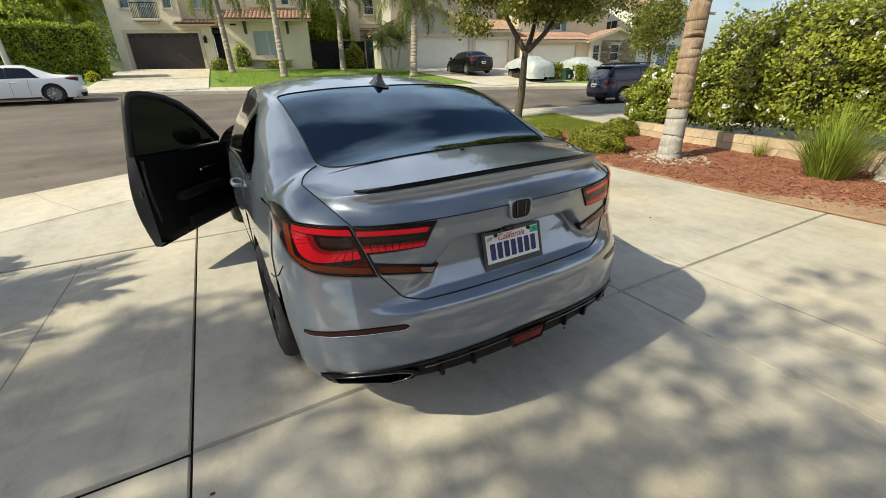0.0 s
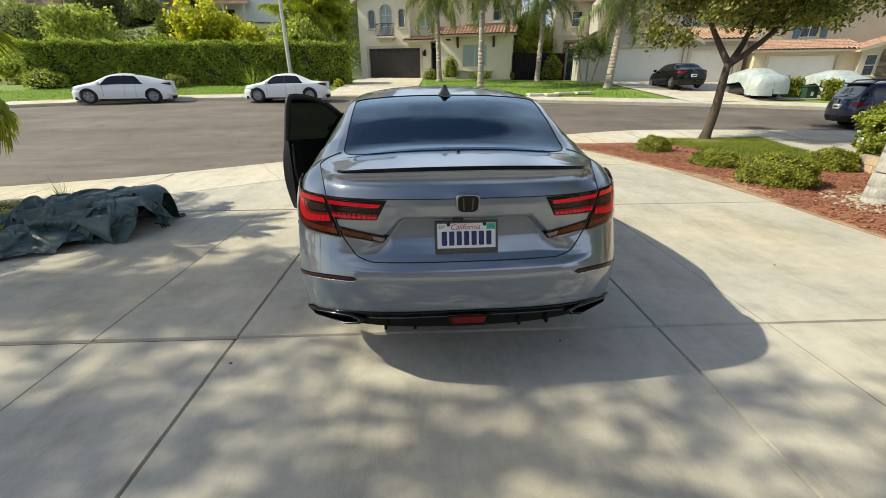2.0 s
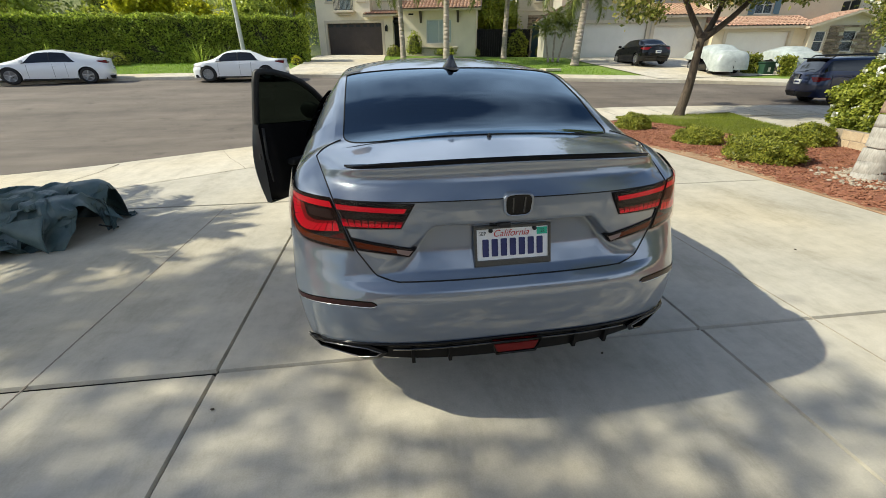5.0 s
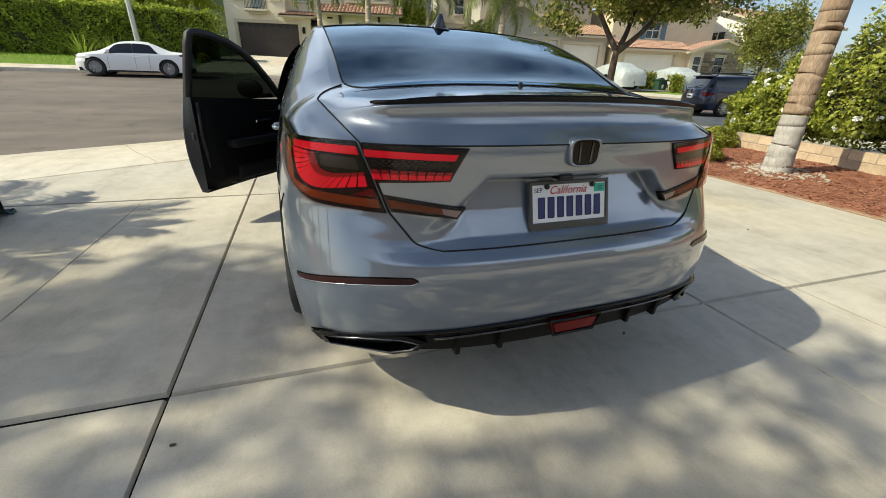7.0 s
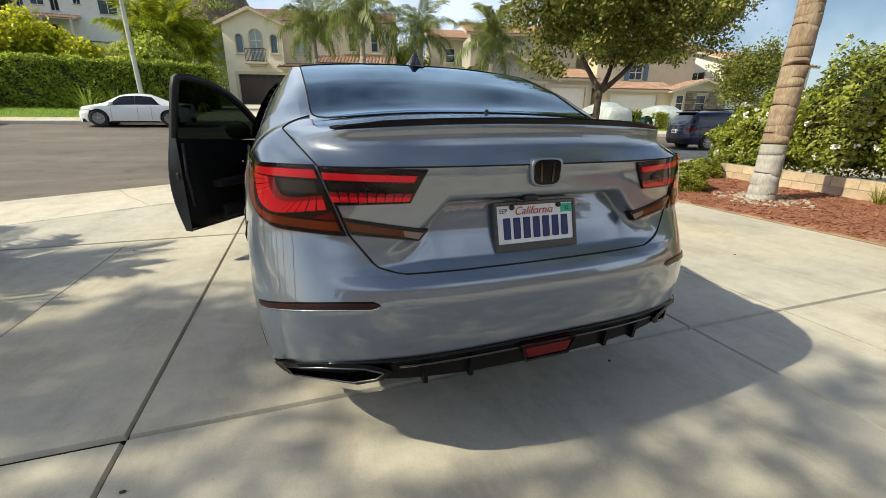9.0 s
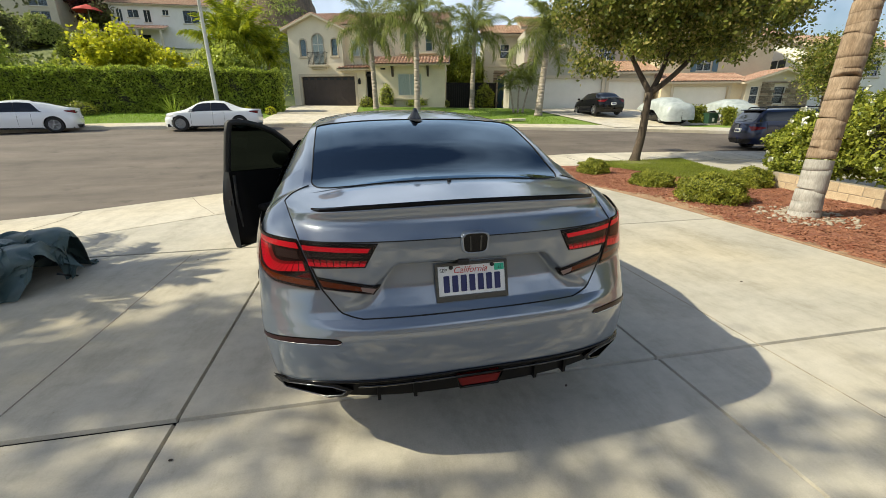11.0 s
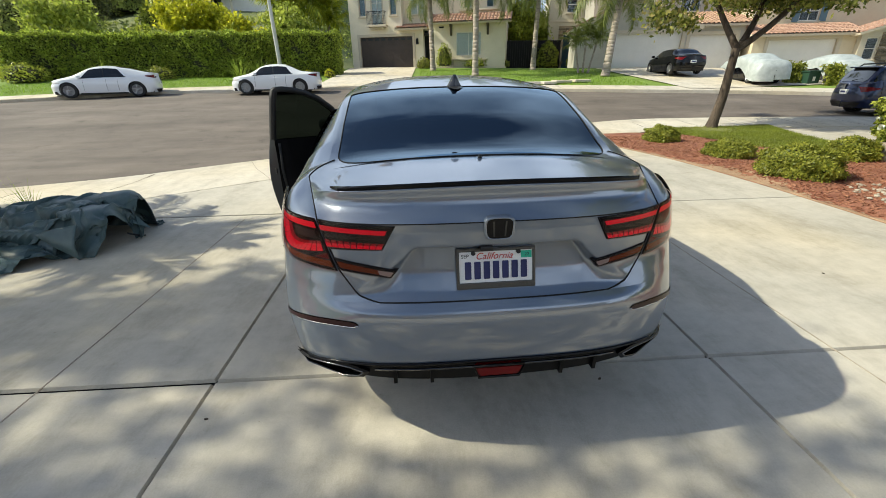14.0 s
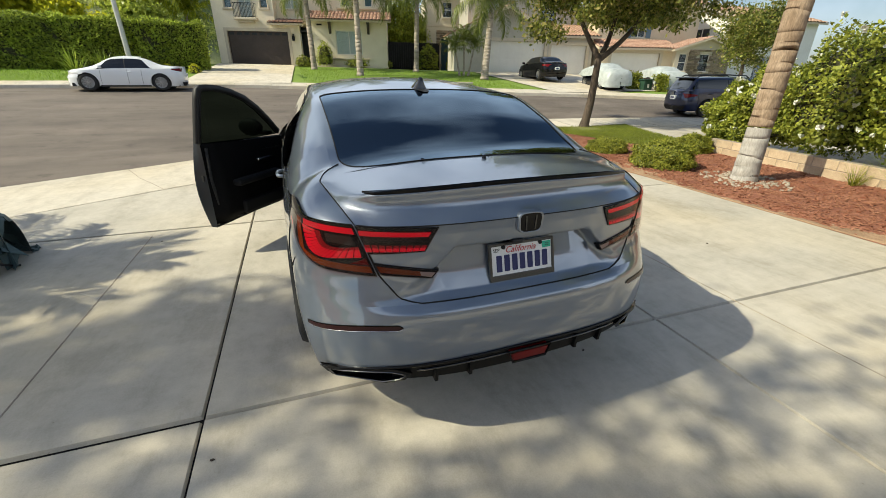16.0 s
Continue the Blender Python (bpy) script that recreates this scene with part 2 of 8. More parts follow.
M["valance"] = plain("dark_gloss_plastic", (0.004, 0.004, 0.0045), 0.14, spec=0.22)
M["tint_side"] = glass_mat("tinted_side_glass", (0.030, 0.042, 0.034), 1.36)
M["pane"] = glass_mat("window_pane", (0.86, 0.89, 0.89), 1.5)
M["smoke"] = glass_mat("smoked_lens", (0.72, 0.60, 0.58), 1.36)
M["chrome"] = plain("chrome", (0.7, 0.7, 0.7), 0.12, 1.0)
M["dark_chrome"] = plain("dark_chrome", (0.16, 0.16, 0.165), 0.18, 1.0)
M["alloy"] = plain("alloy", (0.45, 0.45, 0.46), 0.3, 0.9)
M["black_alloy"] = plain("black_alloy", (0.015, 0.015, 0.016), 0.3, 0.4, coat=0.4)
M["rubber"] = surf("tyre_rubber", (0.015, 0.015, 0.015), (0.03, 0.03, 0.03), 20, 0.85, 150, 0.4, 0.4)
M["led"] = plain("red_led", (0.55, 0.003, 0.018), 0.4, emit=0.50, spec=0.2)
M["led_dim"] = plain("red_led_dim", (0.22, 0.002, 0.008), 0.4, emit=0.30, spec=0.2)
M["lamp_dot"] = plain("lamp_dot", (0.05, 0.05, 0.055), 0.4)
M["lamp_black"] = plain("lamp_black", (0.004, 0.004, 0.0045), 0.5, spec=0.15)
M["red_lens"] = plain("red_lens", (0.13, 0.003, 0.004), 0.22, spec=0.3)
M["slit"] = plain("dark_reflector", (0.022, 0.006, 0.006), 0.3, spec=0.3)
M["amber"] = plain("amber_lens", (0.20, 0.040, 0.006), 0.25, spec=0.3)
M["clear_lamp"] = plain("clear_lamp", (0.45, 0.44, 0.42), 0.25, coat=0.5)
M["plate"] = surf("plate_white", (0.74, 0.74, 0.72), (0.80, 0.80, 0.78), 12, 0.5, 200, 0.08, 0.1)
M["ink"] = plain("plate_ink", (0.015, 0.02, 0.10), 0.5)
M["ink_red"] = plain("plate_red", (0.45, 0.03, 0.03), 0.5)
M["ink_black"] = plain("plate_black", (0.01, 0.01, 0.01), 0.5)
M["sticker"] = plain("green_sticker", (0.03, 0.42, 0.26), 0.5)
M["tarp"] = surf("green_tarp", (0.050, 0.086, 0.086), (0.092, 0.142, 0.142), 5, 0.42, 260, 0.25, 0.25, 0.002)
M["silver_tarp"] = surf("silver_cover", (0.34, 0.38, 0.375), (0.50, 0.54, 0.53), 4, 0.4, 150, 0.2, 0.3, 0.004)
M["bark"] = surf("tree_bark", (0.060, 0.043, 0.030), (0.12, 0.090, 0.066), 6, 0.95, 28, 0.6, 1.0, 0.02, stretch=(1, 1, 0.25))
M["palm_bark"] = surf("palm_bark", (0.24, 0.165, 0.105), (0.37, 0.275, 0.19), 3, 0.95, 24, 0.40, 0.35, 0.005, stretch=(2.6, 2.6, 0.6))
M["palm_white"] = surf("whitewashed_bark", (0.31, 0.29, 0.26), (0.46, 0.43, 0.39), 3, 0.9, 24, 0.28, 0.35, 0.005, stretch=(2.6, 2.6, 0.6))
M["palm_far"] = surf("grey_palm_bark", (0.30, 0.25, 0.20), (0.46, 0.40, 0.34), 4, 0.95, 20, 0.4, 0.8, 0.02, stretch=(0.6, 0.6, 2.5))
M["leaf"] = leaf_mat("street_tree_leaf", (0.045, 0.075, 0.013), (0.29, 0.315, 0.052), 0.36, yellow=(0.46, 0.37, 0.14))
M["hedge"] = leaf_mat("hedge_leaf", (0.13, 0.18, 0.022), (0.50, 0.54, 0.072), 0.5)
M["hedge_dark"] = leaf_mat("clipped_hedge_leaf", (0.125, 0.185, 0.026), (0.46, 0.54, 0.075), 0.52)
M["rose"] = leaf_mat("rose_leaf", (0.075, 0.12, 0.016), (0.44, 0.465, 0.070), 0.38)
M["bright_leaf"] = leaf_mat("bright_green_leaf", (0.16, 0.22, 0.030), (0.48, 0.54, 0.090), 0.5)
M["shrub"] = leaf_mat("shrub_leaf", (0.10, 0.135, 0.016), (0.38, 0.39, 0.055), 0.40)
M["yellow_leaf"] = leaf_mat("yellow_leaf", (0.28, 0.33, 0.018), (0.68, 0.65, 0.045), 0.58)
M["hill_leaf"] = leaf_mat("hill_leaf", (0.17, 0.23, 0.05), (0.44, 0.48, 0.13), 0.48)
M["dry_leaf"] = leaf_mat("dry_groundcover", (0.30, 0.31, 0.09), (0.62, 0.58, 0.22), 0.45)
M["dusky_leaf"] = leaf_mat("dusky_leaf", (0.055, 0.068, 0.025), (0.17, 0.18, 0.065), 0.35)
M["frond"] = leaf_mat("palm_leaflet", (0.085, 0.125, 0.026), (0.28, 0.31, 0.085), 0.45)
M["frond_yellow"] = leaf_mat("sunlit_frond", (0.11, 0.18, 0.010), (0.44, 0.46, 0.03), 0.5)
M["blade"] = leaf_mat("grass_blade", (0.12, 0.19, 0.018), (0.38, 0.46, 0.075), 0.45)
M["turf_far"] = leaf_mat("mown_turf_blade", (0.14, 0.24, 0.020), (0.30, 0.44, 0.05), 0.45)
M["plum_leaf"] = leaf_mat("plum_leaf", (0.055, 0.018, 0.022), (0.15, 0.055, 0.055), 0.3)
M["turf"] = leaf_mat("turf_blade", (0.14, 0.18, 0.018), (0.30, 0.34, 0.05), 0.45)
M["petal"] = plain("white_petal", (0.80, 0.80, 0.72), 0.6)
M["block"] = surf("tan_block", (0.42, 0.31, 0.20), (0.55, 0.43, 0.29), 6, 0.95, 90, 0.3, 0.5, vary=0.12)
M["mortar"] = surf("mortar", (0.30, 0.25, 0.19), (0.38, 0.32, 0.25), 8, 0.95)
M["stucco"] = surf("cream_stucco", (0.76, 0.68, 0.53), (0.82, 0.74, 0.59), 1.5, 0.95, 60, 0.12, 0.4, 0.004)
M["stucco_b"] = surf("beige_stucco", (0.55, 0.49, 0.38), (0.61, 0.55, 0.43), 1.5, 0.95, 60, 0.12, 0.4, 0.004)
M["stucco_c"] = surf("yellow_stucco", (0.62, 0.52, 0.36), (0.68, 0.58, 0.41), 1.5, 0.95, 60, 0.12, 0.4, 0.004)
M["stucco_g"] = surf("taupe_stucco", (0.44, 0.41, 0.35), (0.50, 0.47, 0.40), 1.5, 0.95, 60, 0.12, 0.4, 0.004)
M["stucco_w"] = surf("white_stucco", (0.74, 0.72, 0.68), (0.80, 0.78, 0.74), 1.5, 0.95, 60, 0.1, 0.4, 0.004)
M["tile"] = surf("clay_tile", (0.36, 0.205, 0.145), (0.53, 0.35, 0.26), 2.5, 0.85, 14, 0.4, 0.3, 0.01)
M["tile_far"] = surf("tan_roof_tile", (0.42, 0.26, 0.17), (0.55, 0.36, 0.25), 1.5, 0.9, 9, 0.4, 0.3, 0.02)
M["brown_door"] = surf("brown_panel", (0.050, 0.036, 0.028), (0.066, 0.048, 0.038), 2, 0.55, 50, 0.15, 0.1)
M["white_door"] = surf("white_panel", (0.72, 0.69, 0.62), (0.77, 0.74, 0.67), 2, 0.6, 50, 0.08, 0.1)
M["trim_white"] = plain("white_trim", (0.72, 0.69, 0.62), 0.6)
M["trim_beige"] = plain("beige_trim", (0.55, 0.48, 0.37), 0.8)
M["iron"] = plain("wrought_iron", (0.012, 0.012, 0.013), 0.5, 0.6)
# near-black colour for the shade of unlit rooms and the entry passage
M["dark"] = plain("unlit_shade", (0.02, 0.024, 0.028), 0.6)
M["blue_shutter"] = plain("blue_grey_shutter", (0.10, 0.17, 0.21), 0.6)
M["teal_door"] = plain("teal_door", (0.02, 0.07, 0.10), 0.5)
M["stone"] = surf("stone_veneer", (0.20, 0.15, 0.10), (0.40, 0.32, 0.23), 3, 0.95, 30, 0.5, 1.0, 0.03, vary=0.4)
M["curtain"] = surf("curtain", (0.55, 0.58, 0.55), (0.68, 0.71, 0.68), 3, 0.9, 30, 0.15, 0.1, stretch=(6, 6, 0.5))
M["galv"] = surf("galvanised_pole", (0.50, 0.49, 0.46), (0.60, 0.59, 0.56), 4, 0.5, 80, 0.15, 0.1, metal=0.3)
M["umbrella"] = plain("red_canvas", (0.50, 0.06, 0.05), 0.8)
M["box_green"] = plain("utility_green", (0.02, 0.06, 0.035), 0.5)


# ---- building helpers ----
def part(name, bm, material, parent=None, label="", smooth=False):
    """One mesh object from a bmesh (or a ready mesh), under a thing."""
    if isinstance(bm, bmesh.types.BMesh):
        me = bpy.data.meshes.new(name)
        bm.to_mesh(me)
        bm.free()
    else:
        me = bm
    if not me.materials:
        me.materials.append(M[material])
    if smooth:
        for p in me.polygons:
            p.use_smooth = True
    ob = new(name, me)
    if parent is not None:
        ob.parent = parent
    if label:
        ob["label"] = label
    return ob


def thing(name, label, category, group="", kind="", m=None):
    ob = new(name)
    ob.empty_display_size = 0.1
    if m is not None:
        ob.matrix_world = m
    return tagged(ob, label, category, group, kind)


def mesh(name, verts, faces, material=None, smooth=False):
    me = bpy.data.meshes.new(name)
    me.from_pydata([tuple(map(float, v)) for v in verts], [], [tuple(map(int, f)) for f in faces])
    me.update()
    if material:
        me.materials.append(M[material])
    if smooth:
        me.polygons.foreach_set("use_smooth", [True] * len(me.polygons))
    return me


def quads(name, v4, material, smooth=False):
    """A mesh of loose quads from an array n x 4 x 3."""
    v4 = np.asarray(v4, dtype=np.float32)
    n = len(v4)
    me = bpy.data.meshes.new(name)
    me.vertices.add(4 * n)
    me.vertices.foreach_set("co", v4.reshape(-1))
    me.loops.add(4 * n)
    me.loops.foreach_set("vertex_index", np.arange(4 * n, dtype=np.int32))
    me.polygons.add(n)
    me.polygons.foreach_set("loop_start", np.arange(0, 4 * n, 4, dtype=np.int32))
    me.update(calc_edges=True)
    me.materials.append(M[material])
    if smooth:
        me.polygons.foreach_set("use_smooth", [True] * n)
    return me


def box(bm, x0, x1, y0, y1, z0, z1, bevel=0.0, m=None):
    r = bmesh.ops.create_cube(bm, size=1.0)
    vs = r["verts"]
    for v in vs:
        v.co = Vector(((x0 + x1) / 2 + v.co.x * (x1 - x0), (y0 + y1) / 2 + v.co.y * (y1 - y0), (z0 + z1) / 2 + v.co.z * (z1 - z0)))
        if m is not None:
            v.co = m @ v.co
    if bevel:
        es = list({e for v in vs for e in v.link_edges})
        bmesh.ops.bevel(bm, geom=es, offset=bevel, segments=2, affect="EDGES", profile=0.5)
    return bm


def boxes(*specs, bevel=0.0):
    bm = bmesh.new()
    for s in specs:
        box(bm, *s, bevel=bevel)
    return bm


def prism(bm, poly, axis, a, b):
    """A polygon of 2D points pushed along an axis from a to b."""
    def at(p, h):
        return {"x": (h, p[0], p[1]), "y": (p[0], h, p[1]), "z": (p[0], p[1], h)}[axis]
    lo, hi = [bm.verts.new(at(p, a)) for p in poly], [bm.verts.new(at(p, b)) for p in poly]
    bm.faces.new(lo)
    bm.faces.new(hi)
    n = len(poly)
    for i in range(n):
        bm.faces.new((lo[i], lo[(i + 1) % n], hi[(i + 1) % n], hi[i]))
    bmesh.ops.recalc_face_normals(bm, faces=bm.faces[:])
    return bm


def tube(bm, pts, radii, sides=8, caps=True):
    """A round tube along points."""
    pts = [Vector(p) for p in pts]
    if isinstance(radii, (int, float)):
        radii = [radii] * len(pts)
    rings = []
    side = None
    for i, p in enumerate(pts):
        d = (pts[min(i + 1, len(pts) - 1)] - pts[max(i - 1, 0)]).normalized()
        if side is None:
            side = d.orthogonal().normalized()
        side = (side - d * side.dot(d)).normalized()
        up = d.cross(side)
        rings.append([bm.verts.new(p + (side * math.cos(a) + up * math.sin(a)) * radii[i]) for a in (2 * math.pi * k / sides for k in range(sides))])
    for a, b in zip(rings, rings[1:]):
        for k in range(sides):
            bm.faces.new((a[k], a[(k + 1) % sides], b[(k + 1) % sides], b[k]))
    if caps:
        bm.faces.new(rings[0][::-1])
        bm.faces.new(rings[-1])
    return bm


def lathe(bm, prof, sides=32, m=None):
    """A profile of (radius, height) turned about z."""
    rings = []
    for r, h in prof:
        ring = []
        for k in range(sides):
            a = 2 * math.pi * k / sides
            co = Vector((r * math.cos(a), r * math.sin(a), h))
            ring.append(bm.verts.new(m @ co if m is not None else co))
        rings.append(ring)
    for a, b in zip(rings, rings[1:]):
        for k in range(sides):
            bm.faces.new((a[k], a[(k + 1) % sides], b[(k + 1) % sides], b[k]))
    return bm


def sheet(name, fn, us, vs, material, smooth=True, keep=None, flip=False):
    """A grid surface fn(u, v) -> point; keep(u, v, point) says which faces stay."""
    pts = [[fn(u, v) for v in vs] for u in us]
    nv = len(vs)
    faces = []
    for i in range(len(us) - 1):
        for j in range(nv - 1):
            if keep is not None:
                c = tuple(sum(pts[a][b][k] for a in (i, i + 1) for b in (j, j + 1)) / 4 for k in range(3))
                if not keep((us[i] + us[i + 1]) / 2, (vs[j] + vs[j + 1]) / 2, c):
                    continue
            q = (i * nv + j, (i + 1) * nv + j, (i + 1) * nv + j + 1, i * nv + j + 1)
            faces.append(q[::-1] if flip else q)
    return mesh(name, [p for row in pts for p in row], faces, material, smooth)


def lerp(a, b, t):
    return a + (b - a) * t


def smooth01(t):
    t = min(1.0, max(0.0, t))
    return t * t * (3 - 2 * t)


def curve_of(xs, ys):
    """A smooth monotone-ish interpolation through control points."""
    xs, ys = np.array(xs, float), np.array(ys, float)
    d = np.diff(ys) / np.diff(xs)
    s = np.concatenate(([d[0]], np.where(d[1:] * d[:-1] > 0, 2 * d[1:] * d[:-1] / (d[1:] + d[:-1] + 1e-12), 0.0), [d[-1]]))

    def f(x):
        if x <= xs[0]:
            return float(ys[0])
        if x >= xs[-1]:
            return float(ys[-1])
        i = int(np.searchsorted(xs, x) - 1)
        h = xs[i + 1] - xs[i]
        t = (x - xs[i]) / h
        return float((1 + 2 * t) * (1 - t) ** 2 * ys[i] + t * (1 - t) ** 2 * h * s[i] + t * t * (3 - 2 * t) * ys[i + 1] + t * t * (t - 1) * h * s[i + 1])
    return f


def linspace(a, b, n):
    return [float(v) for v in np.linspace(a, b, n)]


# ---- the lie of the land ----
FAR_KERB = curve_of([-60, -40, -26, -19, -14, -5, 2, 7, 14.7, 17.6, 26, 40, 60], [6, 13, 18, 21, 23.3, 23.8, 22.3, 20.7, 18.4, 17.2, 13, 5, -6])
NEAR_KERB = curve_of([-60, -30, -12, -7.2, -5.4, -4.2, 0, 4.1, 7.15, 12.5, 20, 40, 60], [-4, 0.5, 3.6, 5.1, 5.8, 6.6, 9.3, 11.0, 11.7, 11.35, 9.5, 2.5, -7])


def land(x, y):
    """Height of the street, and of the lots that climb from its far side."""
    k = FAR_KERB(x)
    z = 0.065 * max(0.0, min(y, k) - 9.5)
    return z + 0.10 * min(12.0, max(0.0, y - k))


def hill(x, y):
    side = smooth01((-5.5 - x) / 9.0)
    rise = 0.26 * min(60.0, max(0.0, y - 35.0)) + 0.55 * min(45.0, max(0.0, y - 86.0))
    return land(x, y) + side * rise * (1 + 0.06 * math.sin(x * 0.21 + y * 0.13))


def strip(name, lo, hi, x0, x1, step, lift, material, rows=2, parent=None, thick=0.0):
    """A band of ground between two lines y = lo(x) and y = hi(x), lifted over the land, with its edges turned down."""
    xs = linspace(x0, x1, max(2, int((x1 - x0) / step) + 1))
    vs = linspace(0, 1, rows + 1)
    grid = []
    for x in xs:
        col = [(x, lerp(lo(x), hi(x), v)) for v in vs]
        col = [(px, py, land(px, py) + lift) for px, py in col]
        if thick:
            a, b = col[0], col[-1]
            col = [(a[0], a[1], a[2] - thick)] + col + [(b[0], b[1], b[2] - thick)]
        grid.append(col)
    n = len(grid[0])
    faces = [(i * n + j, (i + 1) * n + j, (i + 1) * n + j + 1, i * n + j + 1) for i in range(len(grid) - 1) for j in range(n - 1)]
    return part(name, mesh(name, [p for c in grid for p in c], faces, material), material, parent)


# ---- ground, road, pavements ----
def ground_sheet():
    xs, ys = linspace(-150, 150, 121), linspace(-70, 160, 93)
    me = sheet("ground", lambda x, y: (x, y, hill(x, y) - 0.17), xs, ys, "terrain")
    tagged(part("ground", me, "terrain"), "dry green hillside ground with low scrub", "ground", kind="structure")
    far = mesh("far_ground", [(-2500, -2500, -0.6), (2500, -2500, -0.6), (2500, 2500, -0.6), (-2500, 2500, -0.6)], [(0, 1, 2, 3)], "terrain")
    tagged(part("far_ground", far, "terrain"), "distant dry ground", "ground", kind="structure")


ground_sheet()
tagged(strip("road", lambda v: NEAR_KERB(v) - 0.18, FAR_KERB, -60, 60, 0.75, -0.10, "asphalt", 14), "worn grey asphalt street widening into a bulb", "road", kind="structure")


def walk_line(x):
    return NEAR_KERB(x) - lerp(2.3, 1.7, smooth01((x - 3) / 4))


# near pavement: poured sections with recessed joints
pavement_near = thing("pavement_near", "pale concrete pavement and driveway apron along the street", "pavement", kind="structure")
for xa, xb in zip((-14.0, -12.45, -10.9, -9.35, -7.8, -6.25, -0.05, 4.6, 6.15, 7.7, 9.25, 10.8, 12.35, 13.9, 15.45, 17.0, 18.55, 20.1), (-12.45, -10.9, -9.35, -7.8, -6.25, -0.05, 4.6, 6.15, 7.7, 9.25, 10.8, 12.35, 13.9, 15.45, 17.0, 18.55, 20.1, 21.65)):
    strip("slab", walk_line, lambda v: NEAR_KERB(v) - 0.40, xa + 0.008, xb - 0.008, 0.4, 0.0, "walk", 3, pavement_near, 0.12)
strip("gutter_edge", lambda v: NEAR_KERB(v) - 0.39, lambda v: NEAR_KERB(v) + 0.02, -60, 60, 0.5, -0.006, "walk", 1, pavement_near, 0.12)
strip("bedding", lambda v: walk_line(v) + 0.02, lambda v: NEAR_KERB(v) - 0.1, -14, 22, 0.5, -0.02, "joint", 2, pavement_near)

pavement_far = thing("pavement_far", "pale concrete kerb and pavement across the street", "pavement", kind="structure")
strip("kerb", FAR_KERB, lambda v: FAR_KERB(v) + 0.18, -60, 60, 0.5, 0.05, "walk", 1, pavement_far, 0.18)
x = -45.0
while x < 45.0:
    strip("slab", lambda v: FAR_KERB(v) + 0.19, lambda v: FAR_KERB(v) + 1.5, x + 0.01, x + 1.79, 0.6, 0.05, "walk", 2, pavement_far, 0.1)
    x += 1.8

for line in (((-3.62, 7.0), (-3.40, 6.55), (-3.22, 6.18), (-2.95, 5.75), (-2.72, 5.35)), ((-4.9, 6.0), (-4.86, 5.4), (-4.93, 4.9)), ((-1.3, 8.2), (-1.22, 7.7), (-1.28, 7.2), (-1.1, 6.7))):
    bm = bmesh.new()
    tube(bm, [(a, b, land(a, b) - 0.0005) for a, b in line], 0.0042, 4)
    part("crack", bm, "mortar", pavement_near)

# our driveway: slabs three abreast
BED_EDGE = curve_of([-9, -0.03, 1.88, 3.44, 5.46, 7.2, 8.57, 9.4], [4.56, 4.56, 4.56, 4.56, 4.45, 4.10, 3.65, 3.3])
driveway = thing("driveway", "sunlit concrete driveway in large slabs with tree shade", "driveway", kind="structure")
part("bedding", boxes((-4.56, -1.43, -8.4, 4.2, -0.14, -0.030), (-1.43, 4.7, -8.4, 7.0, -0.14, -0.030)), "joint", driveway)


def slab_mesh(x0, x1, y0, y1):
    """A slab with softly rounded edges, cut back to the pavement line."""
    xs = [x0, x0 + 0.006] + linspace(x0 + 0.03, x1 - 0.03, 9) + [x1 - 0.006, x1]
    ys = [0.0, 0.003] + linspace(0.01, 0.99, 5) + [0.997, 1.0]
    verts, faces = [], []
    for i, xx in enumerate(xs):
        top = min(y1, walk_line(xx) - 0.022)
        for j, t in enumerate(ys):
            edge = i in (0, len(xs) - 1) or j in (0, len(ys) - 1)
            verts.append((xx, lerp(y0, top, t), -0.02 if edge else 0.0))
    n = len(ys)
    for i in range(len(xs) - 1):
        for j in range(n - 1):
            faces.append((i * n + j, (i + 1) * n + j, (i + 1) * n + j + 1, i * n + j + 1))
    return mesh("slab", verts, faces, "concrete")


SLAB_X, SLAB_Y = (-4.56, -1.42, 1.333, 4.70), (-8.4, -5.43, -2.47, 0.49, 3.45, 6.4, 9.6)
OPEN_JOINT = {-4.56: 0.013}
for xa, xb in zip(SLAB_X, SLAB_X[1:]):
    for ya, yb in zip(SLAB_Y, SLAB_Y[1:]):
        if ya < min(walk_line(xa), walk_line(xb)) - 0.4:
            part("slab", slab_mesh(xa + 0.0045, xb - 0.0045, ya + OPEN_JOINT.get(xa, 0.006), yb - OPEN_JOINT.get(xa, 0.006)), "concrete", driveway)
        elif ya < max(walk_line(xa), walk_line(xb)) - 0.4:
            xs = linspace(xa, xb, 60)
            ok = [v for v in xs if walk_line(v) > ya + 0.1]
            part("slab", slab_mesh(ok[0] + 0.0045, ok[-1] - 0.0045, ya + 0.006, yb - 0.006), "concrete", driveway)
for xc, mat_name, w in ((2.09, "pebble", 0.004), (-2.33, "mortar", 0.004)):
    part("saw_cut", boxes((xc - w, xc + w, -8.3, 3.3, -0.004, 0.0022)), mat_name, driveway)


# ---- the planting bed beside the driveway ----
def bed_right(y):
    return 7.55 - 0.06 * (4 - y) * 0.9 if y < 5.2 else float(np.interp(y, (5.2, 6.3, 7.5, 8.6, 9.3), (7.6, 6.85, 6.7, 6.6, 6.9)))


def bed_height(x, y):
    e = min(1.0, max(0.0, x - BED_EDGE(y)) / 0.35)
    return 0.004 + 0.05 * smooth01(e) + 0.02 * noise.noise(Vector((x * 1.7, y * 1.7, 0)))  * e


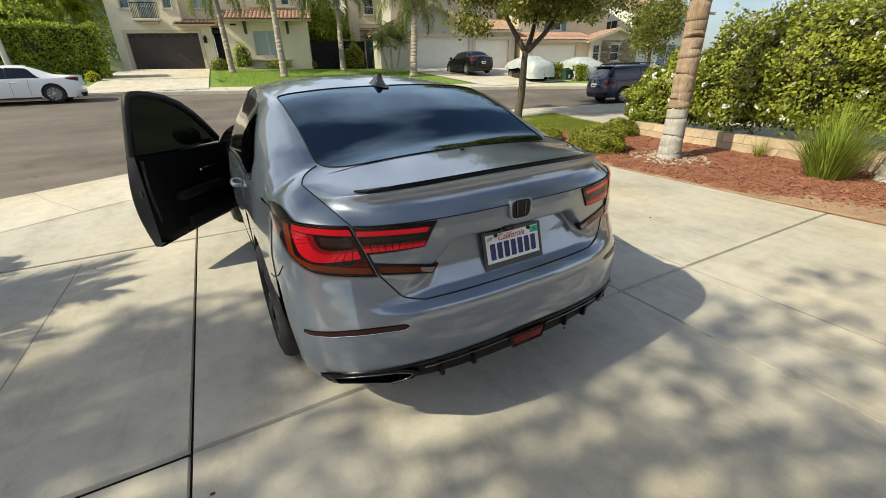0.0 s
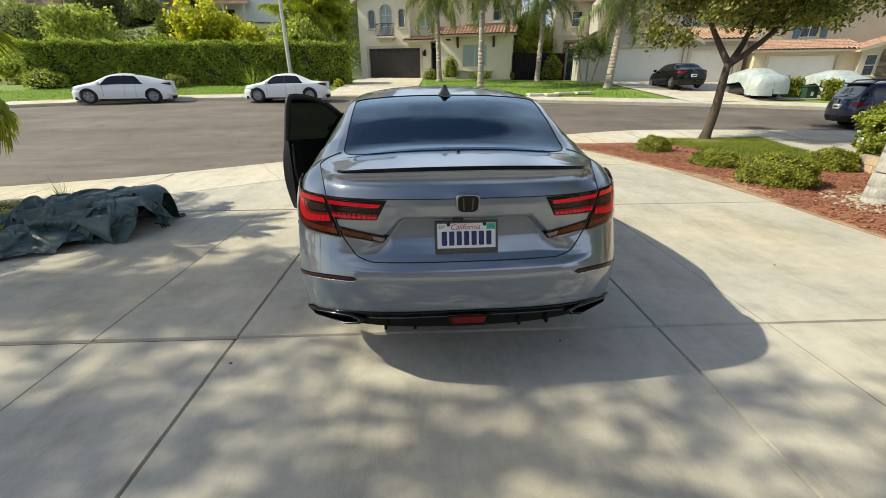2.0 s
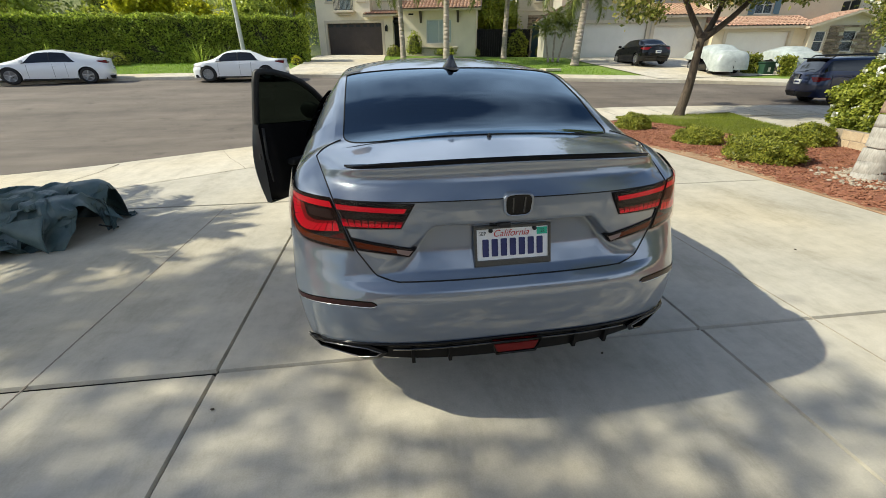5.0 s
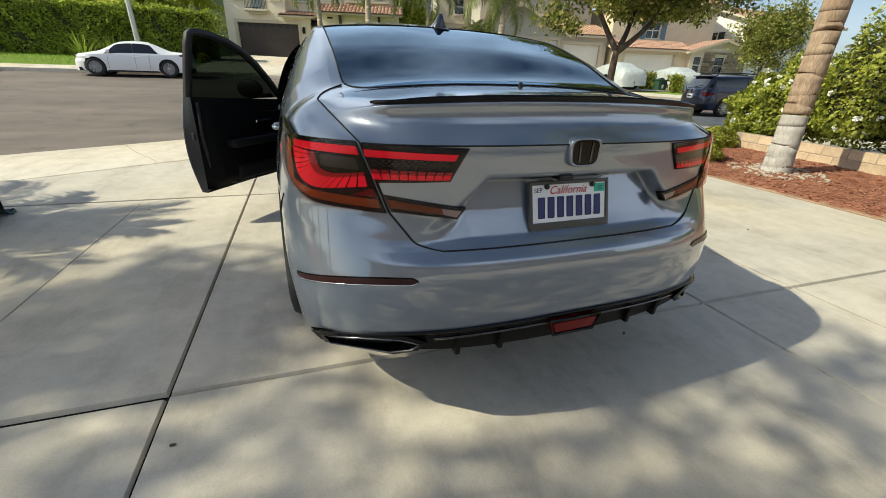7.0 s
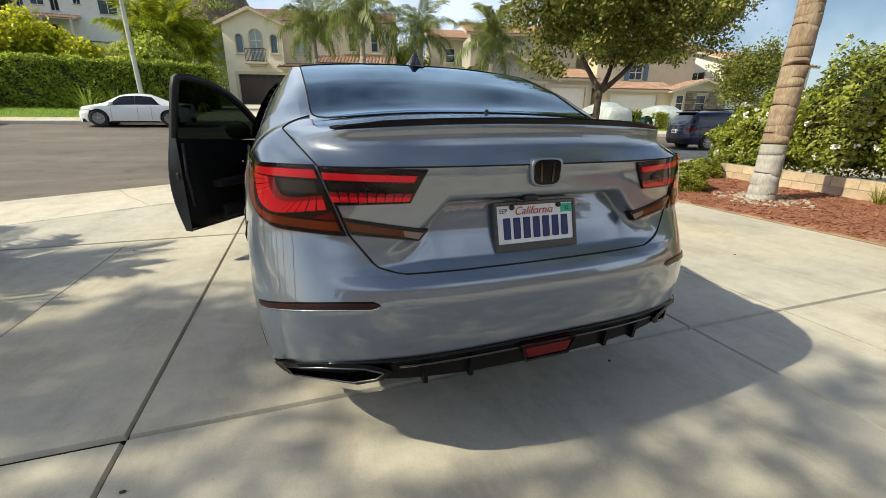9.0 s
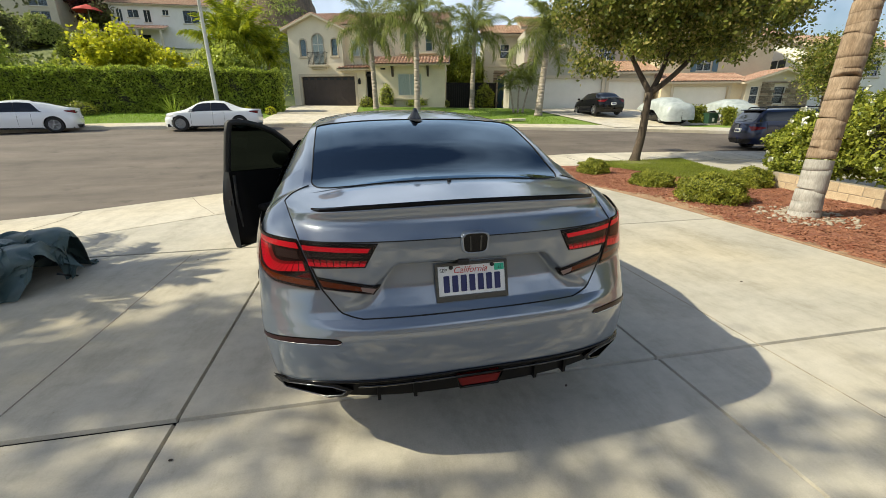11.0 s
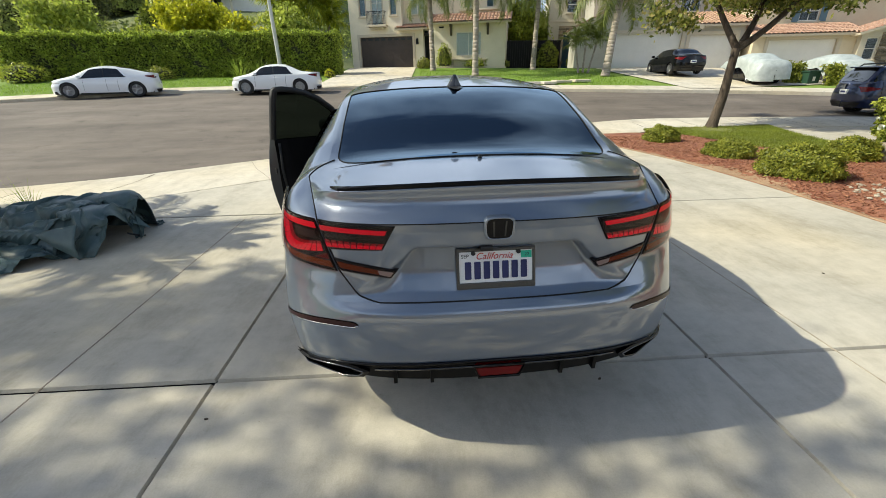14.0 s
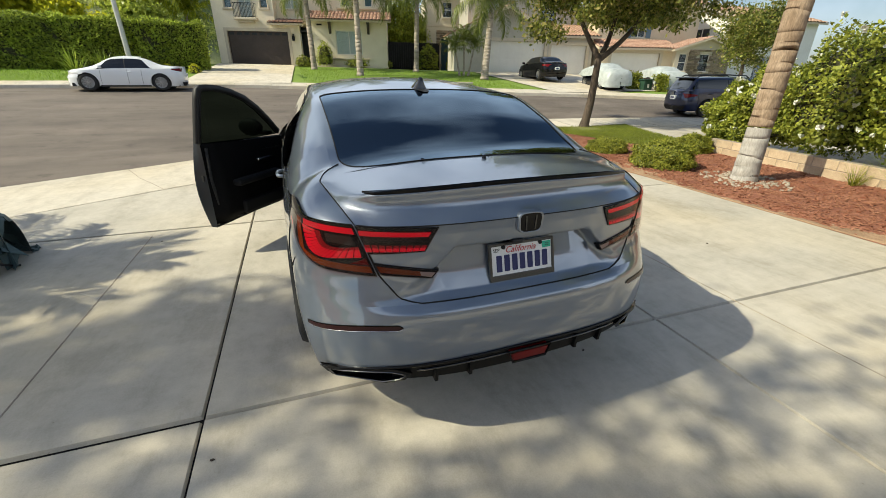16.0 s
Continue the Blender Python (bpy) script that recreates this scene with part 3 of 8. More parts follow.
bed_ys, bed_us = linspace(-6, 9.25, 90), linspace(0, 1, 26)
me = sheet("planting_bed", lambda y, u: (lambda px: (px, y, bed_height(px, y)))(lerp(BED_EDGE(y), bed_right(y), u)), bed_ys, bed_us, "mulch_bed")
planting_bed = tagged(part("planting_bed", me, "mulch_bed"), "reddish bark mulch bed beside the driveway", "mulch bed", kind="structure")
def margin_wide(y):
    return 0.13 + 0.70 * smooth01((1.6 - y) / 1.8) + 0.20 * smooth01(1.2 - abs(y - 4.6) / 1.2)


me = sheet("soil_margin", lambda y, u: (lambda px: (px, y, bed_height(px, y) - 0.012 + 0.026 * smooth01(u / 0.10) - 0.019 * u + 0.016 * noise.noise(Vector((px * 9, y * 9, 5))) * u + 0.010 * noise.noise(Vector((px * 30, y * 30, 2))) * u))(BED_EDGE(y) + u * margin_wide(y)), linspace(-9, 9.2, 420), linspace(0, 1, 16), "soil")
tagged(part("soil_margin", me, "soil"), "bare tan soil along the driveway edge", "soil", kind="structure")

# lawn between bed and pavement, and the neighbour's drive
lawn_near = thing("lawn_near", "small green front lawn behind the mulch bed", "lawn", kind="structure")
lawn_front = curve_of([5.7, 6.2, 6.5, 6.65, 6.9, 7.6, 8.4, 8.8, 9.35], [9.55, 8.6, 7.5, 6.4, 5.5, 6.0, 6.8, 8.2, 9.75])
me = sheet("turf_base", lambda xx, v: (xx, lerp(min(lawn_front(xx), walk_line(xx) - 0.03), walk_line(xx) - 0.02, v), 0.066), linspace(5.7, 9.35, 34), linspace(0, 1, 10), "lawn")
part("turf_base", me, "lawn", lawn_near)
me = sheet("neighbour_drive", lambda xx, v: (xx, lerp(-6, walk_line(xx) - 0.02, v), 0.002), linspace(8.2, 17.5, 10), linspace(0, 1, 10), "concrete")
tagged(part("neighbour_drive", me, "concrete"), "shaded concrete driveway of the next house", "driveway", kind="structure")
me = sheet("side_bed", lambda xx, v: (xx, lerp(-8, walk_line(xx) - 0.05, v), 0.02), linspace(-14, -4.58, 12), linspace(0, 1, 14), "mulch_bed")
tagged(part("side_bed", me, "mulch_bed"), "planted ground beside the driveway", "planting bed", kind="structure")

# across the street: lawns and drives
me = sheet("lawn_far", lambda xx, v: (lambda py: (xx, py, land(xx, py) + 0.03))(lerp(FAR_KERB(xx) + 1.4, FAR_KERB(xx) + 13.5, v)), linspace(-46, 44, 91), linspace(0, 1, 8), "lawn_far")
tagged(part("lawn_far", me, "lawn_far"), "mown green lawns rising from the street", "lawn", kind="structure")


def drive(label, x0, x1, y1, skew=0.0):
    def at(u, v):
        py = lerp(FAR_KERB(x0) + 0.1, y1, v)
        px = lerp(x0, x1, u) - skew * (1 - v)
        return (px, py, land(px, py) + 0.075)
    o = part("driveway", sheet("driveway", at, linspace(0, 1, 7), linspace(0, 1, 14), "walk"), "walk")
    return tagged(o, label, "driveway", kind="structure")


drive("pale concrete driveway of the cream house", -5.6, -0.2, 38.3, 0.6)
drive("wide concrete driveway with parked cars", 12.6, 22.4, 30.0, -0.5)
drive("concrete driveway of the yellow house", 22.8, 28.5, 27.0, -1.0)


# ---- the grey sedan ----
CAR_L, CAR_W, NOSE_N, TAIL_N, TAIL_LEN = 4.88, 0.925, 2.4, 3.0, 0.62
tail_y = curve_of([0.18, 0.30, 0.40, 0.50, 0.60, 0.663, 0.690, 0.720, 0.80, 0.965, 1.0, 1.03, 1.07, 1.105], [0.10, 0.035, 0.008, 0.0, 0.004, 0.016, 0.055, 0.074, 0.091, 0.092, 0.088, 0.104, 0.150, 0.215])
half_w = curve_of([0.18, 0.35, 0.60, 0.78, 0.92, 1.0, 1.10], [0.875, 0.905, 0.925, 0.925, 0.905, 0.885, 0.84])


tail_y_corner = curve_of([0.18, 0.30, 0.40, 0.50, 0.58, 0.66, 0.74, 0.82, 0.965, 1.0, 1.03, 1.07, 1.105], [0.10, 0.035, 0.008, 0.0, 0.004, 0.030, 0.062, 0.088, 0.090, 0.088, 0.104, 0.150, 0.215])


def tail_line(x, z):
    """Where the tail's centre line would lie: the shelf over the bumper fades towards the corners."""
    k = smooth01((abs(x) - 0.48) / 0.22)
    return lerp(tail_y(z), tail_y_corner(z), k)


def round_x(y, z):
    """Half-width of the sedan's outline at height z, y metres from the tail."""
    w, r, nose = half_w(z), tail_y_corner(z), CAR_L - 0.25 * max(0, z - 0.5) - 0.02
    a, b = min(1.0, max(0.0, (y - r) / TAIL_LEN)), min(1.0, max(0.0, (nose - y) / 1.0))
    k = (1 - (1 - a) ** TAIL_N) ** (1 / TAIL_N) * (1 - (1 - b) ** NOSE_N) ** (1 / NOSE_N)
    bulge = 0.012 * math.exp(-((y - 1.09) / 0.45) ** 2) + 0.012 * math.exp(-((y - 3.92) / 0.45) ** 2)
    return (w + bulge * smooth01((z - 0.3) / 0.3)) * k


def tail_at(x, z, out=0.0):
    """A point on the tail at lateral place x and height z, pushed out by some metres."""
    w, r = half_w(z), tail_line(x, z)
    s = min(0.9999, abs(x) / w)
    y = r + TAIL_LEN * (1 - (1 - s ** TAIL_N) ** (1 / TAIL_N))
    nx = s ** (TAIL_N - 1) / w
    ny = (1 - s ** TAIL_N) ** ((TAIL_N - 1) / TAIL_N) / TAIL_LEN
    ln = math.hypot(nx, ny) + 1e-9
    return Vector((x + math.copysign(nx / ln * out, x), y - ny / ln * out, z))


def recess(x, z):
    """Depth of the number-plate recess in the boot lid."""
    lim = float(np.interp(z, (0.68, 0.71, 0.81, 0.905), (0.50, 0.475, 0.395, 0.31)))
    side = smooth01((lim - abs(x)) / float(np.interp(z, (0.70, 0.80, 0.86), (0.30, 0.06, 0.022))) + 0.5)
    top = smooth01((0.905 - z) / 0.018)
    deep = float(np.interp(z, (0.685, 0.715, 0.80, 0.88), (0.0, 0.022, 0.046, 0.066)))
    return deep * side * top


def lid_edge(z):
    """Half-width of the boot lid at height z."""
    return float(np.interp(z, (0.688, 0.698, 0.714, 0.804, 1.008, 1.105), (0.44, 0.50, 0.545, 0.612, 0.683, 0.715)))


top_z = curve_of([0.16, 0.30, 0.45, 0.66, 1.05, 1.47, 2.15, 2.75, 3.75, 4.40, 4.86], [1.123, 1.137, 1.151, 1.165, 1.315, 1.430, 1.500, 1.468, 1.04, 0.93, 0.80])
edge_x = curve_of([0.2, 0.5, 0.70, 1.47, 2.2, 2.9, 3.75, 4.5, 4.88], [0.77, 0.765, 0.698, 0.690, 0.645, 0.625, 0.70, 0.70, 0.5])
edge_z = curve_of([0.16, 0.26, 0.5, 0.53, 0.68, 1.05, 1.47, 2.2, 2.85, 3.75, 4.4, 4.86], [1.066, 1.081, 1.094, 1.098, 1.135, 1.280, 1.392, 1.440, 1.40, 1.0, 0.90, 0.78])
belt_z = curve_of([0.2, 0.45, 0.9, 1.6, 2.6, 3.7, 4.4, 4.88], [1.085, 1.02, 0.985, 0.975, 0.955, 0.925, 0.84, 0.72])


def top_at(y, w, side=1):
    """A point of the sedan's upper shell: w from 0 at the belt through 0.4 at the roof edge to 1 on the centre line."""
    zb = belt_z(y)
    xb, xe = round_x(y, zb), edge_x(y)
    xe = min(xe, xb - 0.035) if xb > 0.05 else xb * 0.5
    ze, zt = edge_z(y), top_z(y)
    if w < 0.4:
        t = w / 0.4
        bow = 0.035 * math.sin(math.pi * t)
        return Vector((side * (lerp(xb, xe, t) + bow * 0.7), y, lerp(zb, ze, t) + bow * 0.6))
    t = (w - 0.4) / 0.6
    xx = xe * (1 - t)
    return Vector((side * xx, y, zt - (zt - ze) * abs(1 - t) ** 2.6))


def top_normal(y, w, side=1):
    a, b = top_at(y, min(1, w + 0.01), side) - top_at(y, max(0, w - 0.01), side), top_at(y + 0.01, w, side) - top_at(y - 0.01, w, side)
    n = a.cross(b).normalized()
    return n if n.z > 0 or abs(n.x) > 0.5 and n.x * side > 0 else -n


def on_top(y, w, side, out):
    p, n = top_at(y, w, side), top_normal(y, w, side)
    if n.z < 0:
        n = -n
    return p + n * out


LIP = 0.160
AXLES, TYRE_R = ((1.09, 0.335), (3.92, 0.335)), 0.335


def snap_arch(y, z, ring=0.385, cell=0.02):
    """Draw surface points close to a wheel arch onto its rim."""
    for ay, az in AXLES:
        d = math.hypot(y - ay, z - az)
        if abs(d - ring) < cell and d > 0:
            return ay + (y - ay) * ring / d, az + (z - az) * ring / d
    return y, z


def in_arch(y, z, ring=0.385):
    return any(math.hypot(y - ay, z - az) < ring for ay, az in AXLES)


def facing_to(me, way):
    """Turn a sheet so that it faces a way."""
    if sum((p.normal * p.area for p in me.polygons), Vector()).dot(Vector(way)) < 0:
        me.flip_normals()
    return me


def quad_patch(name, corners, out, material, parent, side=1, nu=14, nv=6, label="", thick=0.0, bulge=0.0):
    """A patch lying on the tail between four (x, z) corners: top inner, top outer, bottom outer, bottom inner."""
    (ax, az), (bx, bz), (cx, cz), (dx, dz) = corners

    def at(u, v):
        px = lerp(lerp(ax, bx, u), lerp(dx, cx, u), v)
        pz = lerp(lerp(az, bz, u), lerp(dz, cz, u), v)
        return tail_at(side * px, pz, out + bulge * math.sin(math.pi * u) * math.sin(math.pi * v))
    us, vs = linspace(0, 1, nu), linspace(0, 1, nv)
    me = facing_to(sheet(name, at, us, vs, material), (side * 0.3, -1, 0.2))
    if thick:
        bm = bmesh.new()
        bm.from_mesh(me)
        ext = bmesh.ops.extrude_face_region(bm, geom=bm.faces[:])
        for v in [g for g in ext["geom"] if isinstance(g, bmesh.types.BMVert)]:
            v.co.y += thick
            v.co.x -= math.copysign(thick * 0.25, v.co.x)
        bmesh.ops.recalc_face_normals(bm, faces=bm.faces[:])
        return part(name, bm, material, parent, label)
    return part(name, me, material, parent, label)


def edge_tube(name, pts, r, material, parent, label=""):
    bm = bmesh.new()
    tube(bm, pts, r, 6)
    return part(name, bm, material, parent, label, True)


def wheel(parent, x, y, r, width, rim_material, spokes=10, side=1):
    """A wheel: tyre, rim with spokes and hub."""
    w = new("wheel")
    w.parent = parent
    w.matrix_basis = pose(x, y, r, 0, 90 * side, 0)
    bm = bmesh.new()
    h = width / 2
    lathe(bm, [(r * 0.68, -h), (r * 0.80, -h * 1.02), (r * 0.95, -h * 0.92), (r, -h * 0.7), (r, h * 0.7), (r * 0.95, h * 0.92), (r * 0.80, h * 1.02), (r * 0.68, h), (r * 0.66, h * 0.6), (r * 0.66, -h)], 40)
    part("tyre", bm, "rubber", w, "", True)
    bm = bmesh.new()
    lathe(bm, [(r * 0.68, -h * 0.9), (r * 0.69, h * 0.95), (r * 0.65, h * 0.97), (r * 0.63, h * 0.6), (r * 0.62, -h * 0.2), (0.02, -h * 0.25)], 40)
    for k in range(spokes):
        a = 2 * math.pi * k / spokes
        m = Matrix.Rotation(a, 4, "Z")
        box(bm, r * 0.12, r * 0.66, -0.018, 0.018, h * 0.55, h * 0.85, 0.004, m)
    lathe(bm, [(0.001, h * 0.92), (r * 0.14, h * 0.9), (r * 0.17, h * 0.6)], 20)
    part("rim", bm, rim_material, w, "", True)
    return w


CAR_POSE = pose(0.018, 0.0, 0.0, 0, 0, 1.9)
sedan = thing("sedan", "metallic grey sedan with its driver's door open, on the driveway", "car", m=CAR_POSE)


def lip_drop(s):
    """How far the bumper's lower edge falls towards the corners."""
    return 0.030 * s * s + 0.19 * abs(s) ** 12


def sedan_body():
    # bumper: from the lower lip up to the shelf under the boot lid, wrapped round to the wheel arches
    zs = linspace(0.445, 0.690, 24)
    ss = [math.sin(t) for t in linspace(-math.pi / 2, math.pi / 2, 75)]

    def bumper_at(s, z):
        zz = z - lip_drop(s) * max(0, (0.55 - z) / 0.105)
        return tail_at(s * half_w(zz) * 0.9985, zz)
    part("rear_bumper", sheet("rear_bumper", bumper_at, ss, zs, "paint", flip=True), "paint", sedan)
    # bumper shelf returns under the lid
    part("bumper_shelf", sheet("bumper_shelf", lambda u, v: (lambda p: Vector((p.x, p.y + v * 0.05, 0.690 - 0.008 * v)))(tail_at(u, 0.690)), linspace(-0.52, 0.52, 30), linspace(0, 1, 3), "gap"), "gap", sedan)

    # boot lid: upright face with the plate recess
    def lid_at(u, z):
        px = u * (lid_edge(z) - 0.004)
        p = tail_at(px, z)
        return Vector((p.x, p.y + recess(px, z), z))
    zl = linspace(0.692, 0.90, 44) + linspace(0.908, 0.9985, 10)
    boot_lid = part("boot_lid", sheet("boot_lid", lid_at, linspace(-1, 1, 161), zl, "paint", flip=True), "paint", sedan)
    # upper lid: out of the seam in a hollow curve to the overhanging lip, then the deck up to the rear glass
    def deck_point(px, y):
        xe = max(0.02, edge_x(y))
        t = min(1.05, abs(px) / xe)
        return Vector((px, y, top_z(y) - (top_z(y) - edge_z(y)) * t ** 2.6))

    def lid_side(v, side):
        """The lid's side gap: from the lamp straight up to the corner, then in to the glass."""
        a, b, c = tail_at(side * 0.683, 1.002), Vector((side * 0.766, 0.534, 1.098)), Vector((side * 0.668, 0.662, 1.141))
        if v < 0.74:
            return a.lerp(b, v / 0.74)
        return b.lerp(c, ((v - 0.74) / 0.26)) + Vector((side * 0.016, 0.012, 0)) * math.sin(math.pi * (v - 0.74) / 0.26)

    def upper_lid_at(u, v):
        px = 0.70 * u
        s0 = abs(px) / 0.872
        base = TAIL_LEN * (1 - (1 - s0 ** TAIL_N) ** (1 / TAIL_N))
        lip_y = LIP + base
        if v < 0.5:
            k = v / 0.5
            lip_z = deck_point(px, lip_y + 0.004).z - 0.001
            p = Vector((px, base + hollow_y(k), lerp(1.002, lip_z, hollow_z(k))))
        else:
            y = lerp(lip_y + 0.004, 0.60 + 0.062 * smooth01((abs(px) - 0.5) / 0.168), ((v - 0.5) / 0.5) ** 1.25)
            p = deck_point(px, y)
        w = smooth01((abs(u) - 0.84) / 0.16)
        return p.lerp(lid_side(v, 1 if u > 0 else -1), w) if w > 0 else p
    hollow_z = curve_of([0, 0.25, 0.5, 0.75, 0.93, 1.0], [0, 0.21, 0.44, 0.72, 0.955, 1.0])
    hollow_y = curve_of([0, 0.15, 0.35, 0.55, 0.75, 0.90, 0.97, 1.0], [0.086, 0.104, 0.131, 0.150, 0.156, 0.154, 0.155, 0.160])
    vs = linspace(0, 0.46, 18) + [0.475, 0.485, 0.495] + linspace(0.5, 0.56, 6) + linspace(0.58, 1.0, 24)
    us = linspace(-1, -0.84, 15)[:-1] + linspace(-0.84, 0.84, 57) + linspace(0.84, 1, 15)[1:]
    part("upper_lid", facing_to(sheet("upper_lid", upper_lid_at, us, vs, "paint"), (0, 0, 1)), "paint", boot_lid)
    for side in (1, -1):
        edge_tube("lid_seam", [tail_at(side * px, 1.001, 0.0005) for px in linspace(0.058, 0.678, 30)], 0.0026, "gap", boot_lid)

    # quarters and sides up to the belt, wheel arches cut out
    for side in (1, -1):
        def side_at(t, v):
            """The corner beside the lid, from its gap at t = -1 round to the flank at t = 0."""
            z = lerp(0.690, 1.0, v)
            a = math.asin(min(1, (lid_edge(z) + 0.004) / half_w(z)))
            return tail_at(side * math.sin(lerp(a, math.pi / 2 * 0.9995, t + 1)) * half_w(z), z)
        us = linspace(-1, 0, 34)[:-1] + [-0.001]
        rows = linspace(0, 1, 30)
        part("quarter_corner", sheet("quarter_corner", side_at, us, rows, "paint", flip=side > 0), "paint", sedan)
        # long side panel
        ycols, zrows = linspace(0.60, 4.88, 190), linspace(0.20, 1.0, 40)

        def panel_at(y, v):
            z = v
            yy, zz = snap_arch(y, z)
            if zz > belt_z(yy):
                zz = belt_z(yy)
            return Vector((side * round_x(yy, zz), yy, zz))

        def keep(y, z, c):
            if in_arch(c[1], c[2]) or z > belt_z(y) + 0.02:
                return False
            if y < 0.66 and z < 0.6:
                return False
            return not (side < 0 and 2.50 < y < 3.55 and z > 0.33)
        part("side_panel", sheet("side_panel", panel_at, ycols, zrows, "paint", keep=keep, flip=side < 0), "paint", sedan)
        # shoulder from the lamp top to the deck edge, and the upper shell
        def shoulder_at(y, v):
            zb = belt_z(y)
            zlo = min(1.0, zb)
            a = Vector((side * round_x(y, zlo), y, zlo))
            b = top_at(y, 0.0, side)
            return a.lerp(b, v)
        # quarter shoulder: from the outline over the lamp up to the lid gap and the foot of the pillar
        def gap_line(t):
            if t < 0.72:
                return lid_side(t / 0.72, side)
            return top_at(lerp(0.664, 0.86, (t - 0.72) / 0.28), 0.4, side)
        def quarter_at(t, v):
            a = gap_line(t)
            s0 = math.asin(min(1, (lid_edge(1.0) + 0.004) / half_w(1.0)))
            if t < 0.75:
                b = tail_at(side * math.sin(lerp(s0, math.pi / 2 * 0.9995, t / 0.75)) * half_w(1.0), 1.0)
            else:
                y = lerp(tail_at(half_w(1.0) * 0.99999, 1.0).y, 0.86, (t - 0.75) / 0.25)
                b = Vector((side * round_x(y, 1.0), y, 1.0))
            c = Vector((lerp(a.x, b.x, 0.80), lerp(a.y, b.y, 0.5), lerp(b.z, a.z, 0.72)))
            return b * (1 - v) ** 2 + c * 2 * v * (1 - v) + a * v * v
        part("quarter_shoulder", sheet("quarter_shoulder", quarter_at, linspace(0, 1, 48), linspace(0, 1, 12), "paint", flip=side < 0), "paint", sedan)
        lid_line = [lid_side(t, side) + Vector((0, -0.0005, 0.001)) for t in linspace(0.0, 1.0, 60)]
        edge_tube("lid_gap", [tail_at(side * lid_edge(z), z, 0.001) for z in [0.6905, 0.693, 0.696, 0.700, 0.705] + linspace(0.712, 0.995, 22)] + lid_line, 0.0025, "gap", sedan)
        ysh = linspace(0.83, 4.85, 110)
        part("shoulder", sheet("shoulder", shoulder_at, ysh, linspace(0, 1, 3), "paint", keep=lambda y, v, c: not (side < 0 and 2.50 < y < 3.55)), "paint", sedan)

        def glass_zone(y, w):
            back = w > 0.44 and 0.565 < y < 1.47
            front = w > 0.44 and 2.78 < y < 3.74
            return back or front

        def shell_keep(y, w, c):
            if glass_zone(y, w) or (side < 0 and 2.52 < y < 3.5 and w < 0.4):
                return False
            return y > 0.65 and not (y < 0.855 and w < 0.4)
        yk = [0.565, 0.60, 0.63] + linspace(0.66, 1.47, 28) + linspace(1.5, 2.78, 30) + linspace(2.82, 3.74, 24) + linspace(3.78, 4.86, 30)
        wk = linspace(0, 0.4, 14) + [0.42, 0.44] + linspace(0.48, 1.0, 14)
        part("upper_shell", sheet("upper_shell", lambda y, w: top_at(y, w, side), yk, wk, "paint", keep=shell_keep, flip=side > 0), "paint", sedan)
    # glass
    for nm, ya, yb, tag in (("rear_window", 0.562, 1.475, "dark tinted rear window"), ("windscreen", 2.775, 3.745, "")):
        def glass_at(y, u):
            w = lerp(0.435, 1.0, 1 - abs(u))
            return on_top(y, min(0.999, w), 1 if u >= 0 else -1, 0.001)
        g = part(nm, facing_to(sheet(nm, glass_at, linspace(ya, yb, 26), linspace(-1, 1, 49), "tint"), (0, 0, 1)), "tint", sedan, tag)
        round_y, round_u = ((0.16, 0.42), (0.06, 0.12)) if nm == "rear_window" else ((0.06, 0.1), (0.05, 0.1))
        def curve_pt(q, end, sg):
            """Along a rounded corner of the pane, q from its side edge to its end edge."""
            ry, ru = (round_y, round_u)[end]
            yc, a = (ya + ry, -1) if end == 0 else (yb - ry, 1)
            return yc + a * ry * math.sin(q * math.pi / 2), sg * (1 - ru + ru * math.cos(q * math.pi / 2))
        for end in (0, 1):
            for sg in (1, -1):
                yc = (ya - 0.004, yb + 0.004)[end]
                def fill(q, v):
                    y, u = curve_pt(q, end, sg)
                    y, u = lerp(y, yc, v), lerp(u, sg, v)
                    return on_top(y, min(0.999, lerp(0.432, 1.0, 1 - abs(u))), 1 if u >= 0 else -1, 0.0022)
                part("pane_corner", facing_to(sheet("pane_corner", fill, linspace(0, 1, 12), linspace(0, 1, 6), "paint"), (0, 0, 1)), "paint", sedan)
        rim_yu = []
        for end, sg, order in ((0, 1, 1), (0, -1, -1), (1, -1, 1), (1, 1, -1)):
            seg = [curve_pt(q, end, sg) for q in linspace(0, 1, 9)]
            rim_yu += seg if order > 0 else seg[::-1]
        rim_yu.append(rim_yu[0])
        border = []
        for (y0, u0), (y1, u1) in zip(rim_yu, rim_yu[1:]):
            n = 2 if abs(y1 - y0) < 0.1 and abs(u1 - u0) < 0.3 else 24
            border += [glass_at(lerp(y0, y1, k / n), lerp(u0, u1, k / n)) + Vector((0, 0, 0.002)) for k in range(n)]
        border.append(border[0])
        edge_tube("window_seal", border, 0.0030, "gap", g)
    # side glass with pillars, on both sides
    for side in (1, -1):
        spans = [("rear_side_window", 1.62, 2.42)] + ([("front_side_window", 2.54, 3.42)] if side > 0 else [])
        for nm, ya, yb in spans:
            part(nm, sheet(nm, lambda y, v: on_top(y, lerp(0.05, 0.345 - 0.05 * max(0, (y - 3.0)), v), side, 0.004), linspace(ya, yb, 16), linspace(0, 1, 8), "piano"), "piano", sedan)
        q = part("quarter_window", sheet("quarter_window", lambda y, v: on_top(y, lerp(0.05, lerp(0.13, 0.33, (y - 1.2) / 0.38), v), side, 0.004), linspace(1.2, 1.58, 10), linspace(0, 1, 8), "piano"), "piano", sedan, "quarter window under black louvres")
